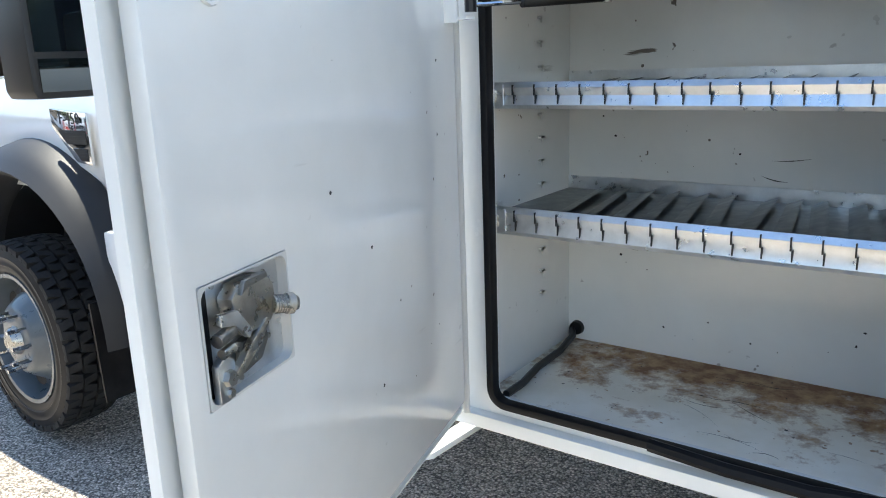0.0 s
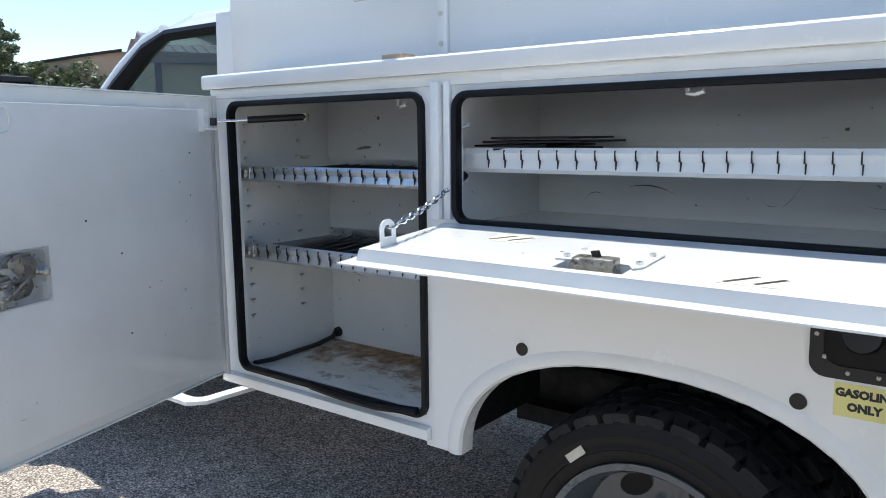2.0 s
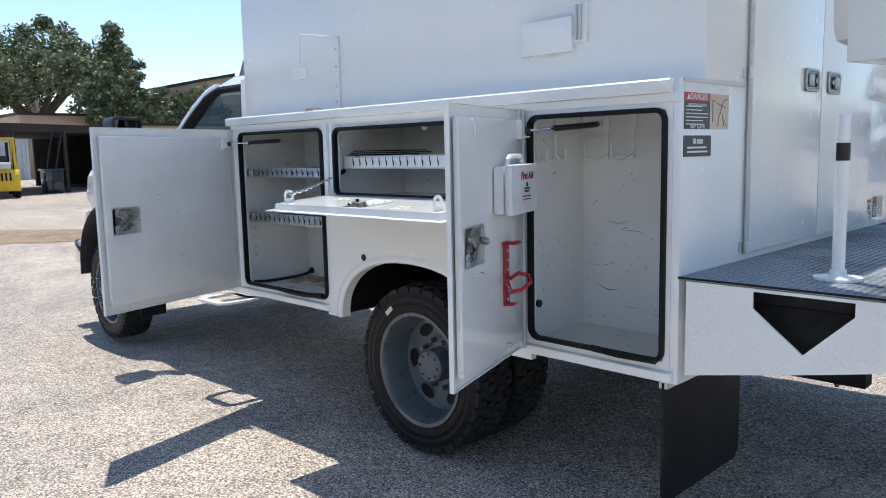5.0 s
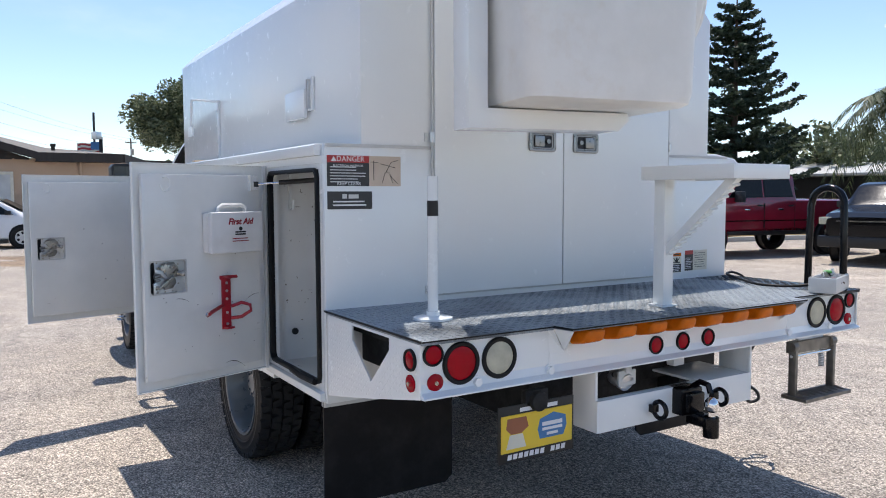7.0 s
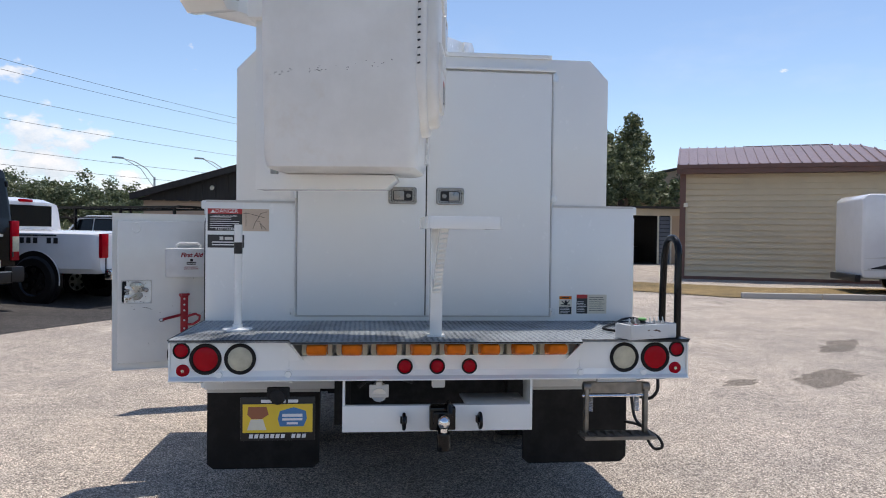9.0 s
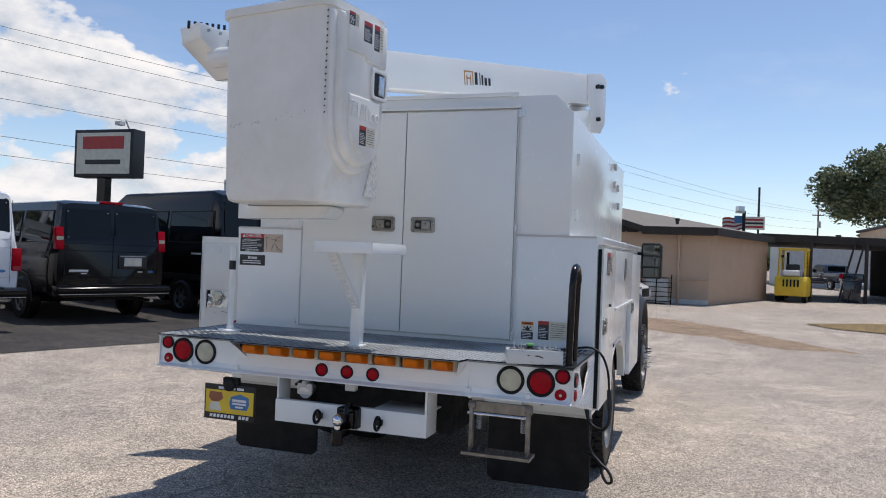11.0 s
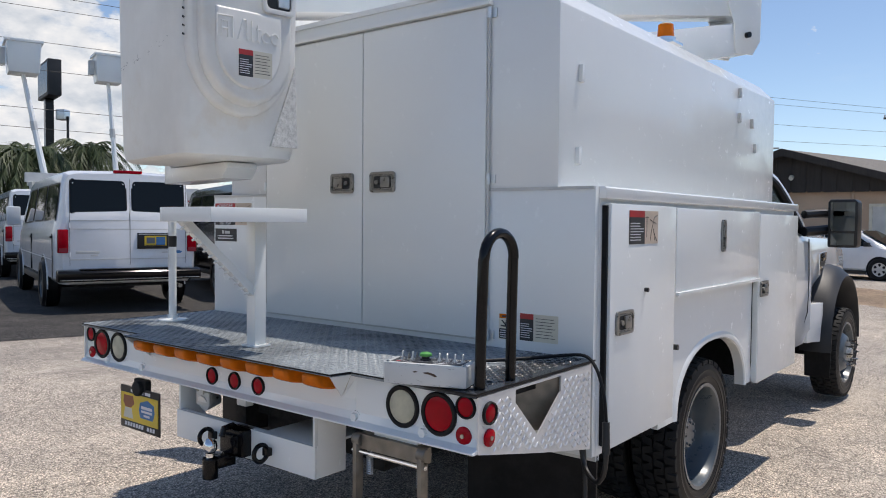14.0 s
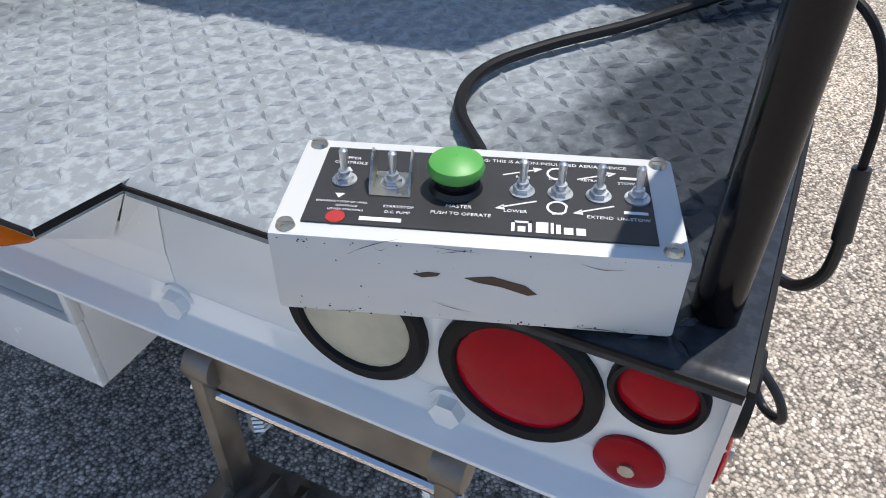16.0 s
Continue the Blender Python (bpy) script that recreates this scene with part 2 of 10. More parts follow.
SEATGREY = plastic("grey_seat_vinyl", (0.13, 0.115, 0.10), 0.7)


def rusty_floor():
    """White enamel floor, rusting from its back edge and corner."""
    n = Nodes("rust_stained_white_floor")
    col = n.ramp(n.noise(6, 5, 0.6), [(0.35, (0.76, 0.71, 0.60)), (0.65, (0.86, 0.83, 0.75))])
    sep = n.add("ShaderNodeSeparateXYZ")
    n.link(n.coord(), sep.inputs[0])
    back = n.ramp(n.math("MULTIPLY_ADD", sep.outputs[1], 2.2, 2.56), [(0.35, (0, 0, 0)), (1.0, (0.22, 0.22, 0.22))])
    field = n.mix(1.0, n.noise(7, 7, 0.72), back, "ADD")
    rust = n.ramp(field, [(0.555, (0, 0, 0)), (0.60, (0.45, 0.45, 0.45)), (0.70, (1, 1, 1))])
    specks = n.ramp(n.noise(42, 2, 0.5), [(0.70, (0, 0, 0)), (0.73, (0.8, 0.8, 0.8))])
    rust = n.mix(1.0, rust, specks, "LIGHTEN")
    edge = n.ramp(n.noise(26, 4, 0.6), [(0.4, (0.20, 0.08, 0.025)), (0.65, (0.45, 0.28, 0.13))])
    n.base(n.mix(rust, col, edge))
    n.set(Roughness=0.5)
    n.bump(n.noise(45, 4), 0.2, 0.002)
    return n.mat


RUSTFLOOR = rusty_floor()
TRAY = metal("dull_galvanised_tray", (0.34, 0.37, 0.38), 0.4, 0.35, 20)
DIRTFLOOR = chipped("grimy_white_floor", (0.66, 0.64, 0.57), 0.5)
DIRT = gravelly("reddish_sandy_dirt", [(0.0, (0.28, 0.22, 0.16)), (0.5, (0.46, 0.36, 0.27)), (1.0, (0.62, 0.50, 0.39))], 105, 0.4)
SCRATCH = plastic("scraped_dark_mark", (0.022, 0.020, 0.018), 0.7)
NONSLIP = Nodes("stippled_white_coating")
NONSLIP.base(NONSLIP.ramp(NONSLIP.noise(55, 4, 0.7), [(0.35, (0.55, 0.55, 0.53)), (0.6, (0.76, 0.76, 0.74))]))
NONSLIP.set(Roughness=0.5)
NONSLIP.bump(NONSLIP.noise(55, 4, 0.7), 1.0, 0.012)
NONSLIP = NONSLIP.mat
DECK = Nodes("grey_painted_deck_plate")
worn = DECK.ramp(DECK.noise(1.6, 6, 0.6), [(0.28, (0, 0, 0)), (0.50, (1, 1, 1))])
spots = DECK.ramp(DECK.noise(70, 3, 0.6), [(0.45, (0.82, 0.82, 0.82)), (0.6, (1.15, 1.15, 1.15))])
d_sep = DECK.add("ShaderNodeSeparateXYZ")
DECK.link(DECK.coord(), d_sep.inputs[0])
fresh = DECK.ramp(DECK.math("ADD", DECK.math("MULTIPLY", d_sep.outputs[1], 0.55), DECK.math("MULTIPLY", DECK.noise(5, 4), 0.25)), [(0.62, (1, 1, 1)), (0.70, (0.03, 0.03, 0.03))])
worn = DECK.mix(1.0, worn, fresh, "MULTIPLY")
DECK.base(DECK.mix(1.0, DECK.mix(worn, (0.028, 0.032, 0.038), (0.285, 0.315, 0.335)), spots, "MULTIPLY"))
DECK.set(Metallic=0.0, Roughness=DECK.math("MULTIPLY_ADD", fresh, 0.26, DECK.ramp(DECK.noise(26, 3), [(0.3, (0.08,) * 3), (0.7, (0.20,) * 3)])))
DECK.bsdf.inputs["Specular IOR Level"].default_value = 0.27
DECK.bump(DECK.noise(46, 2), 0.10, 0.002)
DECK = DECK.mat
STEPMETAL = metal("worn_brown_step_steel", (0.34, 0.31, 0.27), 0.5, 0.45, 30, 0.2)


def lot_surface(name, dark, mid, light, tint=(1.0, 1.0, 1.0)):
    """Sun-bleached shell asphalt: hard-edged chips, odd larger stones, dusty drifts, stains and long cracks."""
    n = Nodes(name)

    def cells(scale, feature="F1"):
        v = n.add("ShaderNodeTexVoronoi")
        v.feature = feature
        v.inputs["Scale"].default_value = scale
        n.link(n.coord(), v.inputs["Vector"])
        return v

    chips = cells(118.0)
    sep = n.add("ShaderNodeSeparateColor")
    n.link(chips.outputs["Color"], sep.inputs[0])
    col = n.ramp(sep.outputs[0], [(0.0, dark), (0.16, tuple(v * 1.25 for v in dark)), (0.34, mid), (0.70, tuple(v * 1.12 for v in mid)), (0.88, light), (1.0, tuple(min(1.0, v * 1.18) for v in light))])
    pits = n.ramp(chips.outputs["Distance"], [(0.42, (1, 1, 1)), (0.66, (0.42, 0.41, 0.40))])
    col = n.mix(1.0, col, pits, "MULTIPLY")
    stones = cells(46.0)
    sep2 = n.add("ShaderNodeSeparateColor")
    n.link(stones.outputs["Color"], sep2.inputs[0])
    some = n.math("MULTIPLY", n.ramp(sep2.outputs[0], [(0.80, (0, 0, 0)), (0.82, (1, 1, 1))]), n.ramp(stones.outputs["Distance"], [(0.30, (1, 1, 1)), (0.36, (0, 0, 0))]))
    col = n.mix(n.math("MULTIPLY", some, 0.75), col, n.ramp(sep2.outputs[1], [(0.3, tuple(v * 0.7 for v in dark)), (0.5, mid), (0.75, light)]))
    col = n.mix(1.0, col, n.ramp(n.noise(9.0, 4, 0.6), [(0.32, (0.86, 0.86, 0.86)), (0.68, (1.10, 1.09, 1.08))]), "MULTIPLY")
    col = n.mix(1.0, col, n.ramp(n.noise(1.3, 5, 0.6), [(0.34, (0.84, 0.83, 0.82)), (0.66, (1.10, 1.07, 1.03))]), "MULTIPLY")
    col = n.mix(1.0, col, n.ramp(n.noise(0.22, 4, 0.55), [(0.36, (0.86, 0.85, 0.84)), (0.62, (1.08, 1.05, 1.01))]), "MULTIPLY")
    drift = n.math("MULTIPLY", n.ramp(n.noise(0.9, 6, 0.62, (0.45, 1.5, 1.0)), [(0.56, (0, 0, 0)), (0.70, (1, 1, 1))]), n.ramp(n.noise(30.0, 4, 0.7), [(0.38, (0, 0, 0)), (0.58, (0.62, 0.62, 0.62))]))
    col = n.mix(drift, col, (0.66, 0.59, 0.50))
    stain = n.ramp(n.noise(0.75, 6, 0.66), [(0.66, (0, 0, 0)), (0.76, (0.7, 0.7, 0.7))])
    col = n.mix(stain, col, n.mix(1.0, col, (0.60, 0.55, 0.48), "MULTIPLY"))
    warp = n.add("ShaderNodeVectorMath")
    warp.operation = "MULTIPLY_ADD"
    wob = n.add("ShaderNodeTexNoise")
    wob.inputs["Scale"].default_value, wob.inputs["Detail"].default_value = 1.6, 5
    n.link(n.coord(), wob.inputs["Vector"])
    n.link(wob.outputs["Color"], warp.inputs[0])
    warp.inputs[1].default_value = (0.55, 0.55, 0.0)
    n.link(n.coord(), warp.inputs[2])
    cr = n.add("ShaderNodeTexVoronoi")
    cr.feature = "DISTANCE_TO_EDGE"
    cr.inputs["Scale"].default_value = 0.42
    n.link(warp.outputs[0], cr.inputs["Vector"])
    crack = n.math("MULTIPLY", n.ramp(cr.outputs["Distance"], [(0.0015, (0.8, 0.8, 0.8)), (0.0045, (0, 0, 0))]), n.ramp(n.noise(0.5, 3), [(0.50, (0, 0, 0)), (0.56, (1, 1, 1))]))
    col = n.mix(crack, col, (0.13, 0.12, 0.105))
    n.base(n.mix(1.0, col, tint, "MULTIPLY"))
    n.set(Roughness=0.92)
    n.bsdf.inputs["Specular IOR Level"].default_value = 0.25
    n.bump(n.math("SUBTRACT", n.ramp(chips.outputs["Distance"], [(0.0, (1, 1, 1)), (0.75, (0, 0, 0))]), n.math("MULTIPLY", crack, 1.5)), 0.5, 0.006)
    return n.mat


LOT = lot_surface("worn_shell_asphalt", (0.21, 0.195, 0.18), (0.53, 0.485, 0.435), (0.83, 0.775, 0.705))
ASPHALT = gravelly("dark_asphalt", [(0.0, (0.03, 0.03, 0.032)), (0.5, (0.085, 0.085, 0.09)), (1.0, (0.19, 0.19, 0.19))], 85, 0.4)
SAND = gravelly("dry_grass_and_sand", [(0.0, (0.20, 0.15, 0.07)), (0.5, (0.36, 0.28, 0.14)), (1.0, (0.50, 0.40, 0.22))], 40, 0.8)
KERB = stucco("concrete_kerb", (0.48, 0.46, 0.42))
TAN = stucco("tan_stucco", (0.54, 0.40, 0.27))
PINKWALL = stucco("peach_stucco", (0.58, 0.42, 0.30))
SIDING = stucco("cream_metal_siding", (0.60, 0.51, 0.36))
DARKWOOD = wooden("dark_brown_boards", (0.045, 0.038, 0.033), 0.8)
BROWNTRIM = paint("brown_metal_trim", (0.14, 0.065, 0.05), 0.4, 0, 0.15)
BROWNROOF = paint("brown_metal_roof", (0.26, 0.17, 0.15), 0.3, 0.1, 0.15)
SHINGLE = shingle("grey_brown_shingles", (0.22, 0.20, 0.175))
BARK = wooden("tree_bark", (0.13, 0.10, 0.075), 0.95, (1, 1, 0.2), 5)
POLEWOOD = wooden("weathered_pole", (0.14, 0.11, 0.085), 0.9)
OAK_LEAF = leafy("oak_leaves", (0.054, 0.078, 0.036), (0.235, 0.265, 0.142))
PINE_LEAF = leafy("pine_needles", (0.018, 0.036, 0.022), (0.062, 0.095, 0.052), 0.15)
PALM_LEAF = leafy("palm_fronds", (0.025, 0.045, 0.016), (0.085, 0.11, 0.04))

# ---- shapes ----


class G:
    """Collects vertices and faces of one mesh."""

    def __init__(self):
        self.v, self.f = [], []

    def add(self, vs, fs):
        k = len(self.v)
        self.v += [tuple(p) for p in vs]
        self.f += [tuple(i + k for i in q) for q in fs]
        return self

    def box(self, x0, y0, z0, x1, y1, z1):
        x0, x1 = min(x0, x1), max(x0, x1)
        y0, y1 = min(y0, y1), max(y0, y1)
        z0, z1 = min(z0, z1), max(z0, z1)
        return self.add([(x0, y0, z0), (x1, y0, z0), (x1, y1, z0), (x0, y1, z0), (x0, y0, z1), (x1, y0, z1), (x1, y1, z1), (x0, y1, z1)],
                        [(0, 3, 2, 1), (4, 5, 6, 7), (0, 1, 5, 4), (1, 2, 6, 5), (2, 3, 7, 6), (3, 0, 4, 7)])

    def prism(self, poly, axis, lo, hi):
        """Extrudes a 2D outline along an axis: x takes (y, z), y takes (x, z), z takes (x, y)."""
        def at(p, h):
            return {"x": (h, p[0], p[1]), "y": (p[0], h, p[1]), "z": (p[0], p[1], h)}[axis]
        n = len(poly)
        vs = [at(p, lo) for p in poly] + [at(p, hi) for p in poly]
        fs = [tuple(range(n))[::-1], tuple(range(n, 2 * n))] + [(i, (i + 1) % n, (i + 1) % n + n, i + n) for i in range(n)]
        return self.add(vs, fs)

    def ring(self, outer, inner, axis, lo, hi):
        """A flat frame between two outlines of equal count, with thickness."""
        def at(p, h):
            return {"x": (h, p[0], p[1]), "y": (p[0], h, p[1]), "z": (p[0], p[1], h)}[axis]
        n = len(outer)
        vs = [at(p, h) for h in (lo, hi) for c in (outer, inner) for p in c]
        fs = []
        for i in range(n):
            j = (i + 1) % n
            fs += [(i, j, n + j, n + i), (2 * n + i, 3 * n + i, 3 * n + j, 2 * n + j), (i, 2 * n + i, 2 * n + j, j), (n + i, n + j, 3 * n + j, 3 * n + i)]
        return self.add(vs, fs)

    def cyl(self, a, b, r0, r1=None, seg=16, cap=True):
        r1 = r0 if r1 is None else r1
        a, b = Vector(a), Vector(b)
        q = (b - a).to_track_quat("Z", "Y")
        vs, fs = [], []
        for c, r in ((a, r0), (b, r1)):
            vs += [c + q @ Vector((r * math.cos(2 * math.pi * i / seg), r * math.sin(2 * math.pi * i / seg), 0)) for i in range(seg)]
        fs += [(i, (i + 1) % seg, seg + (i + 1) % seg, seg + i) for i in range(seg)]
        if cap:
            fs += [tuple(range(seg))[::-1], tuple(range(seg, 2 * seg))]
        return self.add(vs, fs)

    def tube(self, pts, r, seg=8, closed=False):
        pts = [Vector(p) for p in pts]
        n = len(pts)
        vs, fs = [], []
        prev = None
        for i, p in enumerate(pts):
            d = (pts[(i + 1) % n] - pts[i - 1]) if closed else (pts[min(i + 1, n - 1)] - pts[max(i - 1, 0)])
            d.normalize()
            if prev is None:
                side = d.orthogonal().normalized()
            else:
                side = (prev - d * prev.dot(d)).normalized()
            prev = side
            up = d.cross(side)
            rr = r[i] if isinstance(r, (list, tuple)) else r
            vs += [p + (side * math.cos(2 * math.pi * k / seg) + up * math.sin(2 * math.pi * k / seg)) * rr for k in range(seg)]
        m = n if closed else n - 1
        for i in range(m):
            j = (i + 1) % n
            fs += [(i * seg + k, i * seg + (k + 1) % seg, j * seg + (k + 1) % seg, j * seg + k) for k in range(seg)]
        if not closed:
            fs += [tuple(range(seg))[::-1], tuple(range((n - 1) * seg, n * seg))]
        return self.add(vs, fs)

    def lathe(self, prof, origin, axis, seg=32, closed=True):
        """Turns (radius, along) round an axis. closed: the profile is a loop."""
        o = Vector(origin)
        q = Vector(axis).to_track_quat("Z", "Y")
        n = len(prof)
        vs = [o + q @ Vector((r * math.cos(2 * math.pi * k / seg), r * math.sin(2 * math.pi * k / seg), h)) for r, h in prof for k in range(seg)]
        fs = []
        for i in range(n if closed else n - 1):
            j = (i + 1) % n
            fs += [(i * seg + k, i * seg + (k + 1) % seg, j * seg + (k + 1) % seg, j * seg + k) for k in range(seg)]
        return self.add(vs, fs)

    def loft(self, rings, cap=True):
        """Skins outlines of equal count, one after another."""
        n = len(rings[0])
        vs = [p for r in rings for p in r]
        fs = []
        for i in range(len(rings) - 1):
            fs += [(i * n + k, i * n + (k + 1) % n, (i + 1) * n + (k + 1) % n, (i + 1) * n + k) for k in range(n)]
        if cap:
            fs += [tuple(range(n))[::-1], tuple(range((len(rings) - 1) * n, len(rings) * n))]
        return self.add(vs, fs)

    def move(self, m):
        self.v = [tuple(m @ Vector(p)) for p in self.v]
        return self

    def mesh(self, name, bevel=0.0, smooth=35.0, seg=2):
        bm = bmesh.new()
        vs = [bm.verts.new(p) for p in self.v]
        for q in self.f:
            try:
                bm.faces.new([vs[i] for i in q])
            except ValueError:
                pass
        bmesh.ops.recalc_face_normals(bm, faces=bm.faces[:])
        if bevel > 0:
            es = [e for e in bm.edges if len(e.link_faces) == 2 and e.calc_face_angle(0) > 0.6]
            bmesh.ops.bevel(bm, geom=es, offset=bevel, segments=seg, profile=0.6, affect="EDGES", clamp_overlap=True)
        me = bpy.data.meshes.new(name)
        bm.to_mesh(me)
        bm.free()
        if smooth:
            me.polygons.foreach_set("use_smooth", [True] * len(me.polygons))
            me.set_sharp_from_angle(angle=radians(smooth))
        return me


def rrect(x0, y0, x1, y1, r, n=5):
    """Outline of a rectangle with round corners."""
    pts = []
    for cx, cy, a in ((x1 - r, y1 - r, 0), (x0 + r, y1 - r, 90), (x0 + r, y0 + r, 180), (x1 - r, y0 + r, 270)):
        for i in range(n):
            t = radians(a + 90 * i / (n - 1))
            pts.append((cx + r * math.cos(t), cy + r * math.sin(t)))
    return pts


def part(name, g, mat, parent=None, label="", bevel=0.0, smooth=35.0, seg=2):
    """Links one mesh, under a thing or a part."""
    me = g if isinstance(g, bpy.types.Mesh) else g.mesh(name, bevel, smooth, seg)
    if not me.materials:
        me.materials.append(mat)
    ob = new(name, me)
    if parent is not None:
        ob.parent = parent
    if label:
        ob["label"] = label
    return ob


def thing(name, label, category, m=None, group="", kind=""):
    ob = new(name)
    ob.empty_display_size = 0.1
    if m is not None:
        ob.matrix_world = m
    return tagged(ob, label, category, group, kind)


def word(name, text, size, mat, parent, m, align="CENTER", label="", shear=0.0, depth=0.0004, bold=0.0):
    """Lettering as a mesh, in the plane of m, on a thing."""
    cu = bpy.data.curves.new(name, "FONT")
    cu.body, cu.size, cu.align_x, cu.align_y, cu.extrude, cu.shear = text, size, align, "CENTER", depth, shear
    cu.resolution_u, cu.offset = 2, bold * size
    tmp = bpy.data.objects.new(name, cu)
    scene.collection.objects.link(tmp)
    dg = bpy.context.evaluated_depsgraph_get()
    me = bpy.data.meshes.new_from_object(tmp.evaluated_get(dg))
    bpy.data.objects.remove(tmp)
    bpy.data.curves.remove(cu)
    me.materials.clear()
    me.materials.append(mat)
    ob = new(name, me)
    ob.parent = parent
    ob.matrix_basis = m
    if label:
        ob["label"] = label
    return ob


def on_face(p, right, up):
    """The pose that lays flat writing on a face: p its centre, right and up along it."""
    r, u = Vector(right).normalized(), Vector(up).normalized()
    n = r.cross(u)
    return Matrix(((r.x, u.x, n.x, p[0]), (r.y, u.y, n.y, p[1]), (r.z, u.z, n.z, p[2]), (0, 0, 0, 1)))


def lines_of_writing(name, mat, parent, m, w, rows, pitch, h, seed=1, ragged=0.3):
    """Small print that nobody can read, as plain bars."""
    rng = random.Random(seed)
    g = G()
    for i in range(rows):
        ww = w * (1 - ragged * rng.random())
        y = -i * pitch
        g.box(-w / 2, y - h / 2, 0, -w / 2 + ww, y + h / 2, 0.0006)
    ob = part(name, g, mat, parent, smooth=0)
    ob.matrix_basis = m
    return ob


def scratches(parent, m, w, h, n, seed, long=0.5, mat=None):
    """Thin dark scrapes and chips on a face; m maps the face's (x, y) to its place."""
    rng = random.Random(seed)
    g = G()
    for _ in range(n):
        x, y = rng.uniform(-w / 2, w / 2), rng.uniform(-h / 2, h / 2)
        if rng.random() < long:
            L, t, a, bow = rng.uniform(0.03, 0.16), rng.uniform(0.0006, 0.0018), rng.gauss(0, 0.25), rng.uniform(-0.02, 0.02)
            pts = []
            for i in range(7):
                s = i / 6 - 0.5
                pts.append((x + L * s * math.cos(a), y + L * s * math.sin(a) + bow * (4 * s * s - 1), t * (1 - 1.7 * abs(s))))
            vs = [(px, py - q, 0) for px, py, q in pts] + [(px, py + q, 0) for px, py, q in pts]
            g.add(vs, [(i, i + 1, i + 8, i + 7) for i in range(6)])
        else:
            r = rng.uniform(0.001, 0.004)
            g.add([(x + r * rng.uniform(0.5, 1.2) * math.cos(t), y + r * rng.uniform(0.5, 1.2) * math.sin(t), 0) for t in [6.283 * i / 6 for i in range(6)]], [tuple(range(6))])
    g.move(m)
    ob = part("scratch_mark", g, mat or SCRATCH, parent, "dark scrapes in the paint", smooth=0)
    ob["kind"] = "stuff"
    return ob

# ---- ground and backdrop ----
def ground_z(x, y):
    """The lot falls gently towards the truck's nose, then runs level."""
    d = x + 1.25
    t = min(1.0, max(0.0, (-y - 2.5) / 6.5))
    e = min(1.0, max(0.0, (x + 12.0) / 3.0))
    rise = (0.09 + 0.10 * e) * t * t * (3 - 2 * t)
    if d > 0:
        return 0.012 * min(d, 3.0) + rise
    return max(-0.075, 0.018 * d) + rise


def ground_sheet(name, xs, ys, lift, mat, label):
    g = G()
    vs = [(x, y, ground_z(x, y) + lift) for x in xs for y in ys]
    m = len(ys)
    fs = [(i * m + j, (i + 1) * m + j, (i + 1) * m + j + 1, i * m + j + 1) for i in range(len(xs) - 1) for j in range(m - 1)]
    g.add(vs, fs)
    ob = part(name, g, mat)
    tagged(ob, label, "ground", kind="structure")
    return ob


ground_sheet("ground", [-2500, -200, -40, -12, -10, -9, -8, -6.5, -5.9, -5.4, -4.6, -4, -3.5, -3, -2.5, -2, -1.25, 0, 1, 1.75, 4, 10, 40, 200, 2500],
             [-2500, -200, -30, -9, -8, -7, -6, -5, -4, -3.2, -2.5, 0, 6, 30, 200, 2500], 0.0, LOT, "sun-bleached shell asphalt lot with cracks and stains")


def ground_patch(name, poly, lift, mat, label, category, cell=1.0):
    """A patch of other surface that follows the ground."""
    xs, ys = [p[0] for p in poly], [p[1] for p in poly]

    def inside(x, y):
        c = False
        for (xa, ya), (xb, yb) in zip(poly, poly[1:] + poly[:1]):
            if (ya > y) != (yb > y) and x < (xb - xa) * (y - ya) / (yb - ya) + xa:
                c = not c
        return c

    bm = bmesh.new()
    bm.faces.new([bm.verts.new((x, y, 0)) for x, y in poly])
    for y in [-9, -8, -7, -6, -5, -4, -3.2, -2.5]:
        bmesh.ops.bisect_plane(bm, geom=bm.verts[:] + bm.edges[:] + bm.faces[:], plane_co=(0, y, 0), plane_no=(0, 1, 0))
    for x in [-10, -9, -8, -6.5, -5.9, -5.4, -4.6, -4, -3.5, -3, -2.5, -2, -1.25, 0, 1, 1.75]:
        bmesh.ops.bisect_plane(bm, geom=bm.verts[:] + bm.edges[:] + bm.faces[:], plane_co=(x, 0, 0), plane_no=(1, 0, 0))
    for v in bm.verts:
        v.co.z = ground_z(v.co.x, v.co.y) + lift
    me = bpy.data.meshes.new(name)
    bm.to_mesh(me)
    bm.free()
    return tagged(part(name, me, mat), label, category, kind="structure")


ground_patch("road", [(-90, 14), (-45, -2.0), (-12.5, -3.7), (-9.1, -4.55), (-7.2, -5.3), (-4.4, -6.0), (-1.6, -6.5), (8, -8.0), (60, -20), (60, -90), (-90, -90)], 0.004, ASPHALT, "dark asphalt drive along the parked vans", "road")
ground_patch("grass_strip", [(-19.3, 4.6), (-17.9, 5.1), (-16.6, 7.6), (-14.6, 9.2), (-13.6, 14.6), (-12.2, 24), (-17.5, 25), (-18.4, 12), (-20.6, 9.4), (-21.9, 8.2), (-20.9, 6.4)], 0.02, SAND, "strip of dry yellow grass", "grass")


